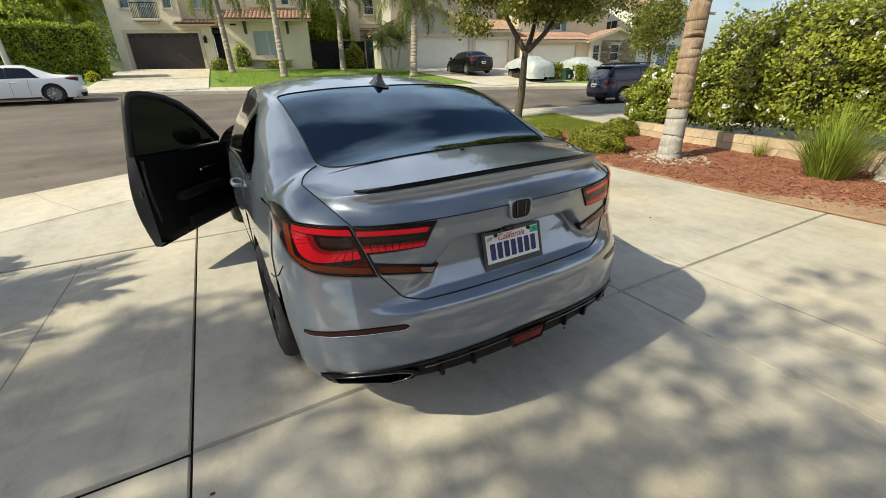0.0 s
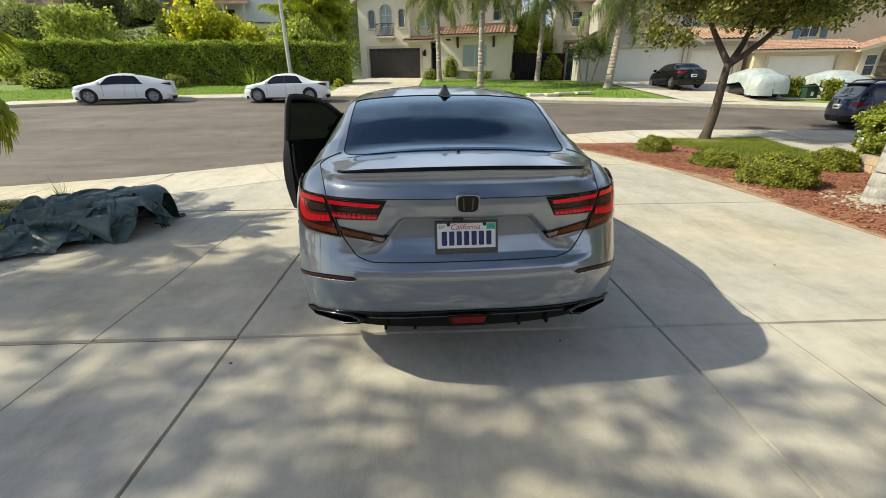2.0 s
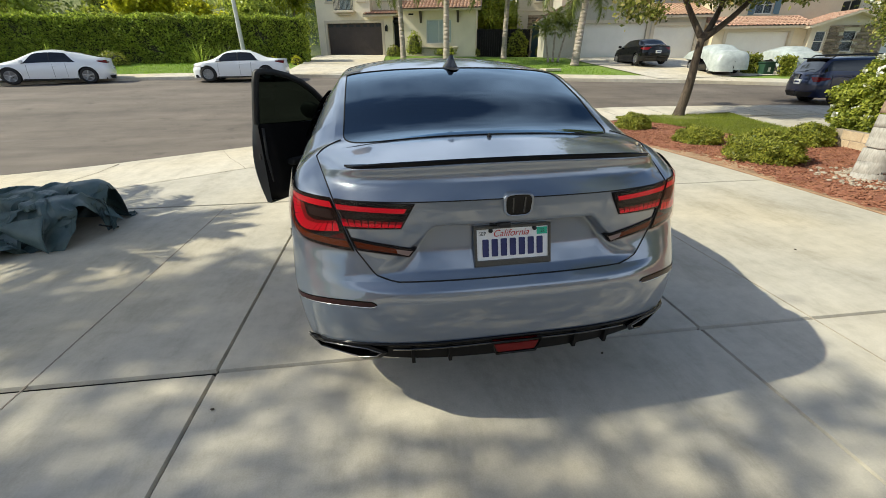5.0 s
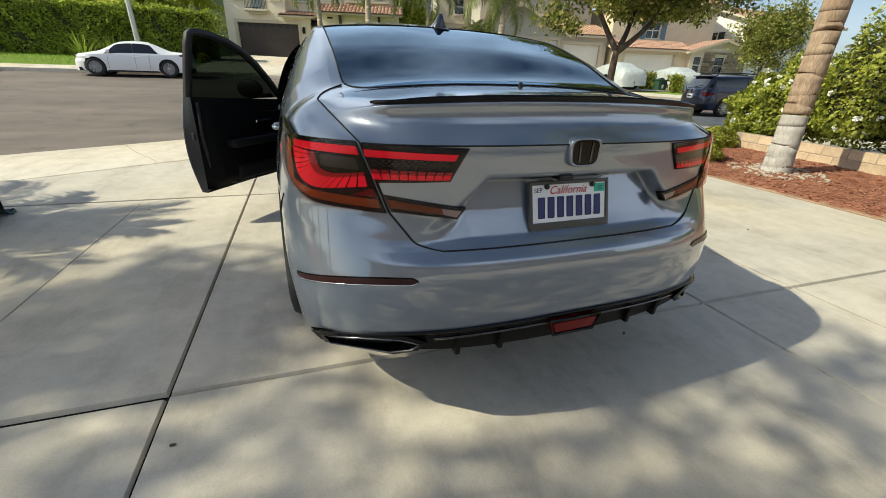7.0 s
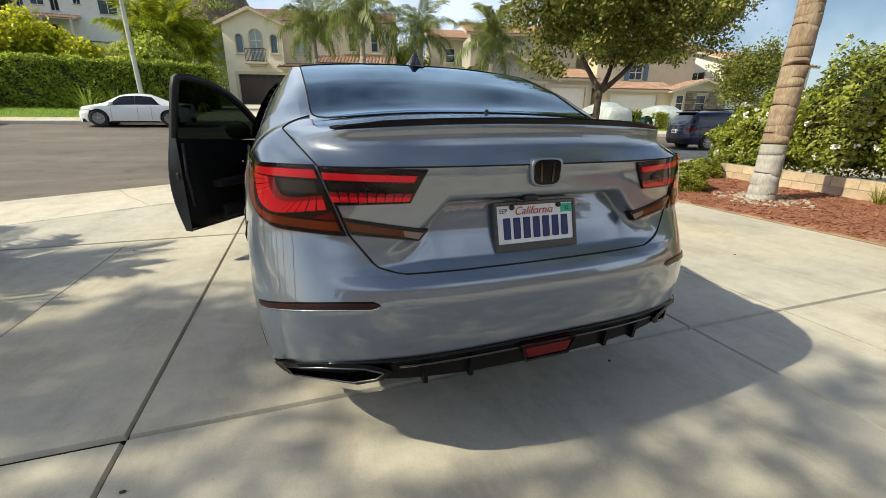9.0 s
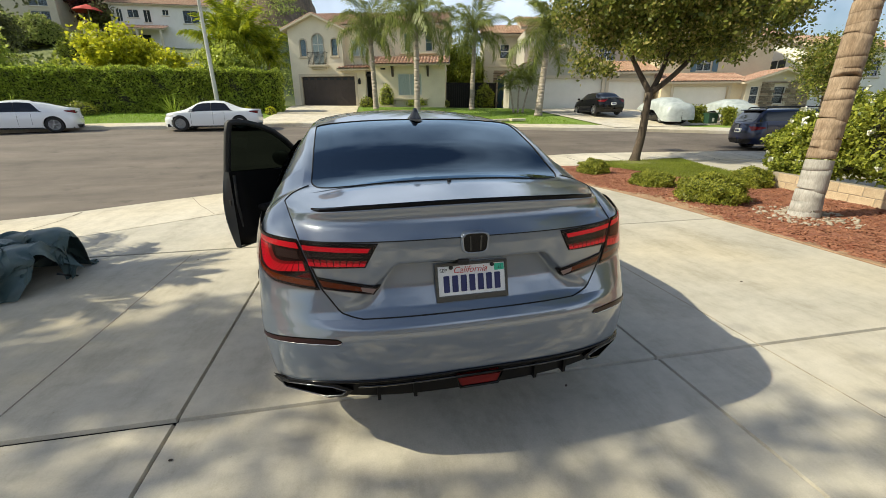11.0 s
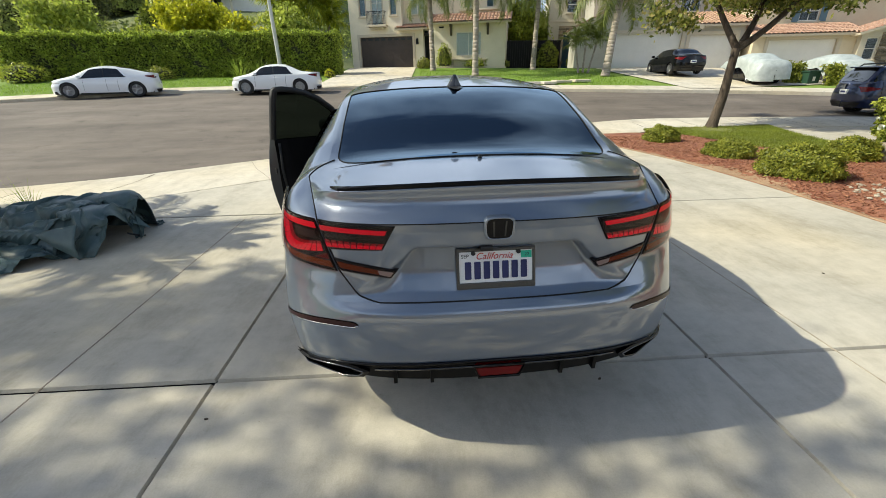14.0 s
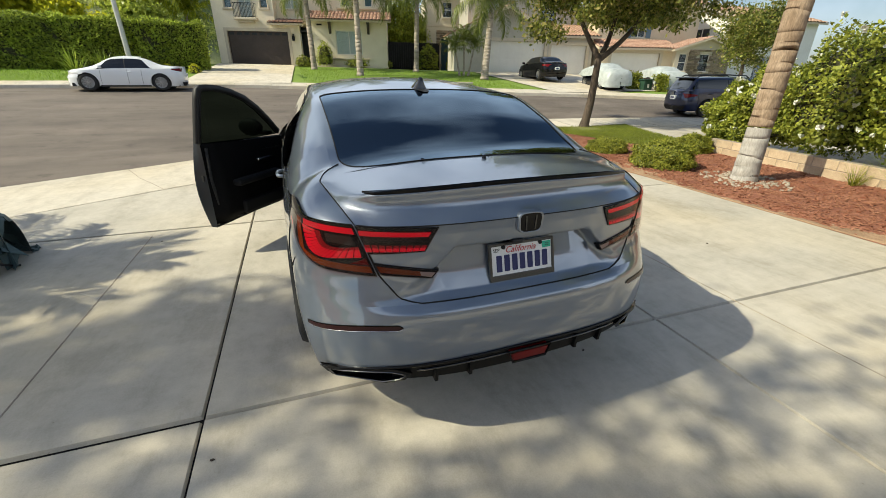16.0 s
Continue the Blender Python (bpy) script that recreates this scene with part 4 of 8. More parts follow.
        for k in range(6):
            y = 1.25 + 0.055 * k
            hi = lerp(0.13, 0.33, (y - 1.2) / 0.38)
            bm = bmesh.new()
            pts_lo = [on_top(y, lerp(0.05, hi, t), side, 0.004) for t in linspace(0, 1, 6)]
            pts_hi = [on_top(y - 0.045, lerp(0.05, hi, t), side, 0.036 * math.sin(math.pi * (0.15 + 0.7 * t))) for t in linspace(0, 1, 6)]
            lo = [bm.verts.new(p) for p in pts_lo]
            hi_v = [bm.verts.new(p) for p in pts_hi]
            for a in range(5):
                bm.faces.new((lo[a], lo[a + 1], hi_v[a + 1], hi_v[a]))
            ext = bmesh.ops.extrude_face_region(bm, geom=bm.faces[:])
            for v in [g for g in ext["geom"] if isinstance(g, bmesh.types.BMVert)]:
                v.co.y += 0.006
            bmesh.ops.recalc_face_normals(bm, faces=bm.faces[:])
            part("louvre_slat", bm, "piano", q)
        edge_tube("window_trim", [on_top(y, 0.035, side, 0.006) for y in linspace(1.18, 3.45 if side > 0 else 2.5, 24)], 0.008, "piano", sedan)
        # door handle and door gaps
        bm = bmesh.new()
        hx = round_x(1.95, 0.86)
        tube(bm, [(side * (hx + a), 1.78 + b, 0.86) for a, b in ((0, 0), (0.035, 0.03), (0.04, 0.1), (0.035, 0.17), (0, 0.2))], 0.012, 8)
        part("door_handle", bm, "paint", sedan, "", True)
        edge_tube("door_gap", [(side * (round_x(y, z) + 0.001), y, z) for y, z in ((1.62, 0.97), (1.56, 0.86), (1.53, 0.72), (1.50, 0.55), (1.56, 0.36), (2.46, 0.30), (2.48, 0.6), (2.48, 0.94))], 0.0035, "gap", sedan)
        edge_tube("bumper_gap", [tail_at(side * 0.905, 0.80, 0.0005)] + [Vector((side * (round_x(y, z) + 0.0008), y, z)) for y, z in ((0.52, 0.74), (0.62, 0.69), (0.73, 0.66))], 0.0028, "gap", sedan)
        # black inner arches
        for ay, az in AXLES:
            bm = bmesh.new()
            n = 24
            ra, rb = [], []
            for k in range(n + 1):
                a = math.pi * (-0.08 + 1.16 * k / n)
                yy, zz = ay + 0.386 * math.cos(a), az + 0.386 * math.sin(a)
                ra.append(bm.verts.new((side * (round_x(yy, max(0.2, zz)) - 0.002), yy, zz)))
                rb.append(bm.verts.new((side * 0.55, yy, zz)))
            for k in range(n):
                bm.faces.new((ra[k], ra[k + 1], rb[k + 1], rb[k]))
            bm.faces.new(rb)
            part("arch_liner", bm, "trim", sedan)
            wheel(sedan, side * 0.822, ay, TYRE_R, 0.245, "black_alloy", 10, side)
    # lid gap line
    edge_tube("lid_gap", [tail_at(px, 0.6905, -0.001) for px in linspace(-0.455, 0.455, 40)], 0.0032, "gap", sedan)
    # underside and cabin interior
    part("underbody", boxes((-0.84, 0.84, 0.98, 3.3, 0.16, 0.30), (-0.66, 0.66, 0.45, 4.6, 0.17, 0.30), (-0.48, 0.48, 0.25, 0.56, 0.30, 0.36)), "trim", sedan)
    cabin = part("cabin_floor", boxes((-0.80, 0.80, 1.0, 3.9, 0.30, 0.36), (-0.78, 0.78, 0.30, 1.0, 0.75, 0.80)), "inner", sedan)
    for sx in (-0.38, 0.38):
        s = part("front_seat", boxes((sx - 0.25, sx + 0.25, 2.45, 2.95, 0.38, 0.60), (sx - 0.24, sx + 0.24, 2.30, 2.46, 0.55, 1.12), (sx - 0.13, sx + 0.13, 2.30, 2.40, 1.13, 1.27), bevel=0.05), "inner", sedan)
    part("rear_seat", boxes((-0.66, 0.66, 1.35, 1.85, 0.40, 0.62), (-0.66, 0.66, 1.18, 1.36, 0.58, 1.08), bevel=0.05), "inner", sedan)
    part("dashboard", boxes((-0.72, 0.72, 3.25, 3.7, 0.65, 0.97), bevel=0.05), "inner", sedan)


sedan_body()


def sedan_tail():
    # spoiler lip: a thin black blade along the lid's edge, widening to a flag at each end
    bm = bmesh.new()
    secs = []
    for px in linspace(-0.598, 0.598, 61):
        q = abs(px) / 0.598
        y = LIP + TAIL_LEN * (1 - (1 - (abs(px) / 0.872) ** TAIL_N) ** (1 / TAIL_N)) - 0.001
        t = min(1.05, abs(px) / edge_x(y))
        z = top_z(y) - (top_z(y) - edge_z(y)) * t ** 2.6
        deep = 0.020 + 0.030 * smooth01((q - 0.72) / 0.28)
        h = 0.0175 - 0.006 * smooth01((q - 0.8) / 0.2)
        tip = 0.036 * max(0.0, (q - 0.93) / 0.07)
        rise = (top_z(y + deep) - top_z(y)) * 1.0
        secs.append([bm.verts.new((px + math.copysign(dx, px), y + dy, z + dz)) for dx, dy, dz in ((0, -0.001, -0.003), (0, -0.004, h * 0.72), (0, 0.001, h), (tip * 0.5, deep * 0.6, h * 0.6 + rise * 0.6), (tip, deep, rise + 0.001), (tip, deep, rise - 0.006))])
    for a, b in zip(secs, secs[1:]):
        for k in range(6):
            bm.faces.new((a[k], a[(k + 1) % 6], b[(k + 1) % 6], b[k]))
    bm.faces.new(secs[0])
    bm.faces.new(secs[-1][::-1])
    bmesh.ops.recalc_face_normals(bm, faces=bm.faces[:])
    part("spoiler", bm, "valance", sedan, "slim gloss-black lip spoiler")
    # lamps
    for side in (1, -1):
        lamp = new("tail_lamp")
        lamp.parent = sedan
        lamp["label"] = "smoked tail lamp with red light bars, lit"
        inner = ((0.384, 0.994), (0.676, 1.004), (0.642, 0.893), (0.437, 0.898))
        strip_q = ((0.385, 0.816), (0.626, 0.858), (0.606, 0.808), (0.412, 0.783))
        quad_patch("lamp_housing", inner, 0.003, "lamp_black", lamp, side, thick=0.02)
        quad_patch("lamp_housing", strip_q, 0.003, "lamp_black", lamp, side, thick=0.02)
        quad_patch("light_bar", ((0.415, 0.976), (0.672, 0.986), (0.668, 0.966), (0.425, 0.958)), 0.0065, "led", lamp, side, 12, 3)
        n = 9
        for k in range(n):
            a, b = 0.440 + 0.212 * k / n, 0.440 + 0.212 * (k + 0.90) / n
            lean_in, rise = 0.010 - 0.020 * k / n, 0.007 * k / n
            quad_patch("light_bar", ((a - lean_in * 0.55, 0.915 + rise * 0.6), (b - lean_in * 0.55, 0.916 + rise * 0.6), (b, 0.903), (a, 0.903)), 0.0065, "led", lamp, side, 3, 3)
            quad_patch("light_bar", ((a - lean_in, 0.925 + rise), (b - lean_in - 0.002, 0.926 + rise), (b - lean_in * 0.55, 0.9164 + rise * 0.6), (a - lean_in * 0.55, 0.9154 + rise * 0.6)), 0.0065, "led_dim", lamp, side, 3, 2)
        for row in range(3):
            for k in range(12):
                a, z = 0.446 + 0.0175 * (k + 0.5 * (row % 2)), 0.9405 + 0.0068 * row
                quad_patch("light_dot", ((a, z + 0.0038), (a + 0.005, z + 0.0038), (a + 0.005, z), (a, z)), 0.0062, "lamp_dot", lamp, side, 2, 2)
        quad_patch("lens", inner, 0.009, "smoke", lamp, side, 16, 6)
        quad_patch("indicator", ((0.43, 0.812), (0.618, 0.846), (0.606, 0.820), (0.43, 0.795)), 0.006, "amber", lamp, side, 10, 3)
        quad_patch("reverse_lamp", ((0.40, 0.808), (0.46, 0.817), (0.455, 0.799), (0.415, 0.789)), 0.007, "clear_lamp", lamp, side, 5, 3)
        quad_patch("lens", strip_q, 0.009, "smoke", lamp, side, 14, 4)

        lamp_low = curve_of([0, 0.25, 0.48, 0.60, 0.75, 0.88, 1.0], [0.803, 0.811, 0.816, 0.830, 0.862, 0.905, 0.95])

        # outer lamp wraps the corner: c runs from the lid gap round to the flank
        def corner(c, v, out):
            top = 1.007 - 0.012 * c * c
            low = lamp_low(c)
            z = lerp(top, low, v)
            s0 = (lid_edge(z) + 0.007) / half_w(z)
            ang = lerp(math.asin(min(1, s0)), math.pi / 2, c * (0.93 - 0.10 * v))
            s = math.sin(ang)
            return tail_at(side * s * half_w(z), z, out)

        def corner_patch(name, c0, c1, v0, v1, out, material, nu=12, nv=5, label="", slant=0.0):
            part(name, facing_to(sheet(name, lambda u, v: corner(lerp(c0, c1, u) + slant * (v - 0.5), lerp(v0, v1, v), out), linspace(0, 1, nu), linspace(0, 1, nv), material), (side, -1, 0.2)), material, lamp, label)
        corner_patch("lamp_housing", 0, 1, 0, 1, 0.003, "lamp_black", 26, 12)
        corner_patch("light_bar", 0.02, 0.62, 0.07, 0.185, 0.007, "led", 14, 3)
        # a fan of bars round the dark inner field: down the outer side, then along the bottom
        fan_t = (0.0, 0.30, 0.48, 0.66, 1.0)
        out_c, out_v = curve_of(fan_t, (0.64, 0.60, 0.54, 0.44, 0.04)), curve_of(fan_t, (0.20, 0.64, 0.72, 0.745, 0.62))
        in_c, in_v = curve_of(fan_t, (0.38, 0.37, 0.34, 0.26, 0.03)), curve_of(fan_t, (0.215, 0.365, 0.455, 0.485, 0.42))
        bars = 17
        for k in range(bars):
            t0, t1 = k / bars, (k + 0.86) / bars
            for v0, v1, red in ((0.0, 0.26, "led_dim"), (0.27, 1.0, "led")):
                part("light_bar", facing_to(sheet("light_bar", lambda u, v: (lambda t: corner(lerp(in_c(t), out_c(t), v), lerp(in_v(t), out_v(t), v), 0.007))(lerp(t0, t1, u)), (0.0, 0.5, 1.0), linspace(v0, v1, 4), red), (side, -1, 0.2)), red, lamp)
        corner_patch("inner_reflector", 0.06, 0.33, 0.23, 0.40, 0.006, "trim", 6, 4)
        corner_patch("indicator", 0.02, 0.70, 0.80, 0.93, 0.006, "amber", 14, 3)
        part("corner_reflector", facing_to(sheet("corner_reflector", lambda u, v: corner(lerp(0.02, lerp(0.17, 0.03, v), u), lerp(0.77, 0.65, v), 0.0065), linspace(0, 1, 5), linspace(0, 1, 4), "red_lens"), (side, -1, 0.2)), "red_lens", lamp)
        corner_patch("side_marker", 0.67, 0.76, 0.10, 0.90, 0.006, "amber", 4, 8)
        part("lamp_cap", facing_to(sheet("lamp_cap", lambda u, v: corner(lerp(0.30, 1.0, u), lerp(-0.30 * smooth01((u - 0.30) / 0.60), 0.02, v), 0.010) + Vector((0, 0, 0.020 * (1 - v) * smooth01((u - 0.35) / 0.5))), linspace(0, 1, 18), linspace(0, 1, 5), "valance"), (side, -1, 0.2)), "valance", lamp, "black corner cap")
        corner_patch("side_reflector", 0.90, 0.96, 0.55, 0.75, 0.008, "led", 4, 4)
        corner_patch("lens", 0, 1, 0, 1, 0.011, "smoke", 26, 12)
        # reflector slit in the bumper
        slit_z = curve_of([0.553, 0.65, 0.75, 0.83, 0.886], [0.614, 0.611, 0.602, 0.585, 0.563])
        def slit_at(u, v, grow=0.0):
            px = lerp(0.553 - grow, 0.886 + grow, u)
            thick = (0.0088 + grow) * min(1.0, 0.25 + u / 0.06, 0.6 + (1 - u) / 0.05)
            return tail_at(side * px, slit_z(px) + thick * (1 - 2 * v), 0.003 - grow * 0.3)
        part("bumper_reflector", facing_to(sheet("bumper_reflector", slit_at, linspace(0, 1, 40), linspace(0, 1, 4), "slit"), (side, -1, 0)), "slit", sedan, "dark red reflector slit")
        part("reflector_trim", facing_to(sheet("reflector_trim", lambda u, v: slit_at(u, v, 0.004), linspace(0, 1, 40), linspace(0, 1, 4), "valance"), (side, -1, 0)), "valance", sedan)
        edge_tube("reflector_edge", [slit_at(u, 1.0, 0.002) for u in linspace(0, 1, 30)], 0.0016, "chrome", sedan)
        # exhaust tip in a black frame
        ex = new("exhaust_tip")
        ex.parent = sedan
        outer = [(0.520, 0.398), (0.585, 0.424), (0.70, 0.420), (0.790, 0.396), (0.842, 0.370), (0.816, 0.326), (0.62, 0.342), (0.548, 0.362)]
        mouth = [(0.545, 0.392), (0.598, 0.410), (0.70, 0.406), (0.775, 0.386), (0.820, 0.364), (0.800, 0.338), (0.63, 0.353), (0.568, 0.368)]
        bm = bmesh.new()
        rings = [[bm.verts.new(tail_at(side * px, pz, out)) for px, pz in loop] for loop, out in ((outer, -0.03), (outer, 0.006), (outer, 0.012), (mouth, 0.014), (mouth, 0.008), (mouth, -0.06))]
        for a, b in zip(rings, rings[1:]):
            for k in range(8):
                bm.faces.new((a[k], a[(k + 1) % 8], b[(k + 1) % 8], b[k]))
        bmesh.ops.recalc_face_normals(bm, faces=bm.faces[:])
        part("housing", bm, "valance", ex, "gloss-black exhaust surround")
        bm = bmesh.new()
        bm.faces.new([bm.verts.new(tail_at(side * px, pz, -0.05)) for px, pz in mouth])
        part("opening", bm, "gap", ex)
        edge_tube("rim", [tail_at(side * px, pz, 0.013) for px, pz in mouth + mouth[:1]], 0.0030, "dark_chrome", ex, "dark chrome rim")
    # lower diffuser with fins, lip and fog lamp
    def diff_at(s, v):
        z = 0.446 - lip_drop(s)
        p = tail_at(s * half_w(z) * 0.985, z, -0.006)
        return p + Vector((0, 0.018 * v, -lerp(0.0, 0.104 - 0.06 * s * s, v)))
    part("diffuser", sheet("diffuser", diff_at, linspace(-0.66, 0.66, 50), linspace(0, 1, 8), "lamp_black"), "lamp_black", sedan, "black rear diffuser")
    part("diffuser_floor", sheet("diffuser_floor", lambda s, v: diff_at(s, 1.0) + Vector((-0.1 * s * v, 0.42 * v, -0.015 * v)), linspace(-0.66, 0.66, 30), linspace(0, 1, 4), "lamp_black"), "lamp_black", sedan)
    edge_tube("diffuser_lip", [tail_at(s * 0.905 * 0.985, 0.444 - lip_drop(s), 0.003) for s in [math.sin(t) for t in linspace(-0.93, 0.93, 60)]], 0.007, "valance", sedan)
    edge_tube("diffuser_lip", [tail_at(px, 0.418 - lip_drop(px / 0.905), 0.004) for px in linspace(-0.50, 0.50, 30)], 0.005, "piano", sedan)
    for px in (-0.42, -0.27, 0.27, 0.42):
        bm = bmesh.new()
        p = tail_at(px, 0.38)
        top = 0.418 - lip_drop(px / 0.905)
        prism(bm, [(p.y - 0.012, top), (p.y + 0.04, top), (p.y + 0.05, 0.342 - lip_drop(px / 0.905)), (p.y - 0.002, 0.342 - lip_drop(px / 0.905))], "x", px - 0.007, px + 0.007)
        part("diffuser_fin", bm, "lamp_black", sedan)
    bm = bmesh.new()
    prism(bm, [(-0.098, 0.424), (0.098, 0.424), (0.080, 0.376), (-0.080, 0.376)], "y", -0.016, 0.05)
    bmesh.ops.bevel(bm, geom=bm.edges[:], offset=0.006, segments=2, affect="EDGES")
    part("fog_lamp", bm, "red_lens", sedan, "red rear fog lamp")
    edge_tube("fog_lamp_frame", [(-0.104, -0.013, 0.427), (0.104, -0.013, 0.427), (0.084, -0.012, 0.371), (-0.084, -0.012, 0.371), (-0.104, -0.013, 0.427), (0.0, -0.013, 0.427)], 0.006, "valance", sedan)
    # badge: dark rounded shield in a body-coloured rim, no letter
    y0 = tail_y(0.975)
    def shield(k):
        pts = []
        for t in linspace(0, 2 * math.pi * 39 / 40, 40):
            c, sn = math.cos(t), math.sin(t)
            pz = math.copysign(abs(sn) ** 0.48, sn) * 0.0455
            pts.append((k * math.copysign(abs(c) ** 0.48, c) * (0.0575 + 0.06 * pz), 0.977 + k * pz))
        return pts
    bm = bmesh.new()
    rings = [[bm.verts.new((px, y, pz)) for px, pz in shield(k)] for k, y in ((1.0, y0 + 0.03), (1.0, y0 - 0.012), (0.96, y0 - 0.017), (0.88, y0 - 0.018), (0.84, y0 - 0.015))]
    for a, b in zip(rings, rings[1:]):
        for k in range(40):
            bm.faces.new((a[k], a[(k + 1) % 40], b[(k + 1) % 40], b[k]))
    bmesh.ops.recalc_face_normals(bm, faces=bm.faces[:])
    badge = part("badge", bm, "paint", sedan, "maker's badge, black in a grey rim", True)
    bm = bmesh.new()
    prism(bm, shield(0.86), "y", y0 - 0.0155, y0 + 0.02)
    part("emblem", bm, "valance", badge)
    for sx in (-1, 1):
        bm = bmesh.new()
        prism(bm, [(sx * 0.020, 0.977 + 0.030), (sx * 0.027, 0.977 + 0.030), (sx * 0.024, 0.977 - 0.030), (sx * 0.017, 0.977 - 0.030)], "y", y0 - 0.0175, y0 - 0.0150)
        part("emblem_bar", bm, "piano", badge)
    # number plate with frame; the number as plain bars
    tilt = math.degrees(math.atan2(0.040, 0.156))
    plate = new("number_plate")
    plate.parent = sedan
    plate["label"] = "white number plate in a carbon frame"
    plate.matrix_basis = pose(0, 0.115, 0.799, -tilt)
    bm = bmesh.new()
    for x0, x1, z0, z1 in ((-0.158, 0.158, 0.068, 0.081), (-0.158, 0.158, -0.081, -0.056), (-0.158, -0.146, -0.06, 0.07), (0.146, 0.158, -0.06, 0.07)):
        box(bm, x0, x1, -0.006, 0.010, z0, z1, 0.003)
    part("frame", bm, "carbon", plate)
    part("plate_sheet", boxes((-0.150, 0.150, 0.0, 0.004, -0.074, 0.074)), "plate", plate)
    for k in range(7):
        cx = -0.1115 + 0.0372 * k
        part("number_bar", boxes((cx - 0.0125, cx + 0.0125, -0.0022, 0.0, -0.042, 0.028), bevel=0.003), "ink", plate)
    part("sticker", boxes((0.100, 0.143, -0.0015, 0.0, 0.036, 0.064)), "sticker", plate)
    for cx in (-0.09, 0.09):
        bm = bmesh.new()
        lathe(bm, [(0.0001, -0.010), (0.006, -0.010), (0.009, -0.006), (0.009, 0.002)], 12, pose(cx, 0.0, 0.062, -90))
        part("screw_cap", bm, "trim", plate)
    for body, size, px, pz, mat_name, shear in (("California", 0.038, -0.008, 0.037, "ink_red", 0.35), ("SEP", 0.021, -0.123, 0.044, "ink_black", 0), ("22", 0.018, 0.124, 0.044, "ink_black", 0)):
        c = bpy.data.curves.new("lettering", "FONT")
        c.body, c.size, c.align_x, c.shear, c.extrude = body, size, "CENTER", shear, 0.0003
        c.materials.append(M[mat_name])
        t = new("lettering", c)
        t.parent = plate
        t.matrix_basis = pose(px, -0.0022, pz, 90)
    # reversing camera under the lid lip
    part("reversing_camera", boxes((-0.07, -0.02, 0.085, 0.14, 0.885, 0.905), bevel=0.006), "trim", sedan)
    # fin aerial on the roof
    bm = bmesh.new()
    secs = []
    for t in linspace(0, 1, 12):
        y = 1.47 + 0.17 * t
        base = top_z(y) - 0.002
        h = 0.085 * (1 - t) ** 1.1 * smooth01(t * 8 + 0.55) + 0.004
        w = 0.042 * math.sin(math.pi * min(1, 0.34 + t * 0.64)) + 0.006
        secs.append([bm.verts.new(q) for q in ((-w, y, base), (-w * 0.62, y + 0.002, base + h * 0.40), (-w * 0.22, y - 0.008 * (1 - t), base + h * 0.92), (w * 0.22, y - 0.008 * (1 - t), base + h * 0.92), (w * 0.62, y + 0.002, base + h * 0.40), (w, y, base))])
    for a, b in zip(secs, secs[1:]):
        for k in range(5):
            bm.faces.new((a[k], a[k + 1], b[k + 1], b[k]))
    bm.faces.new(secs[0])
    bmesh.ops.recalc_face_normals(bm, faces=bm.faces[:])
    part("fin_aerial", bm, "piano", sedan, "shark-fin aerial", True)
    part("high_brake_lamp", facing_to(sheet("high_brake_lamp", lambda y, u: on_top(y, 0.9995 - abs(u) * lerp(0.012, 0.045, (y - 1.385) / 0.075), 1 if u >= 0 else -1, 0.007), linspace(1.385, 1.46, 6), linspace(-1, 1, 9), "trim"), (0, 0, 1)), "trim", sedan)
    # small washer nozzle on the deck
    bm = bmesh.new()
    lathe(bm, [(0.0001, 0.018), (0.007, 0.014), (0.011, 0.0)], 12, pose(0, 0.52, top_z(0.52)))
    part("deck_sensor", bm, "trim", sedan)


sedan_tail()


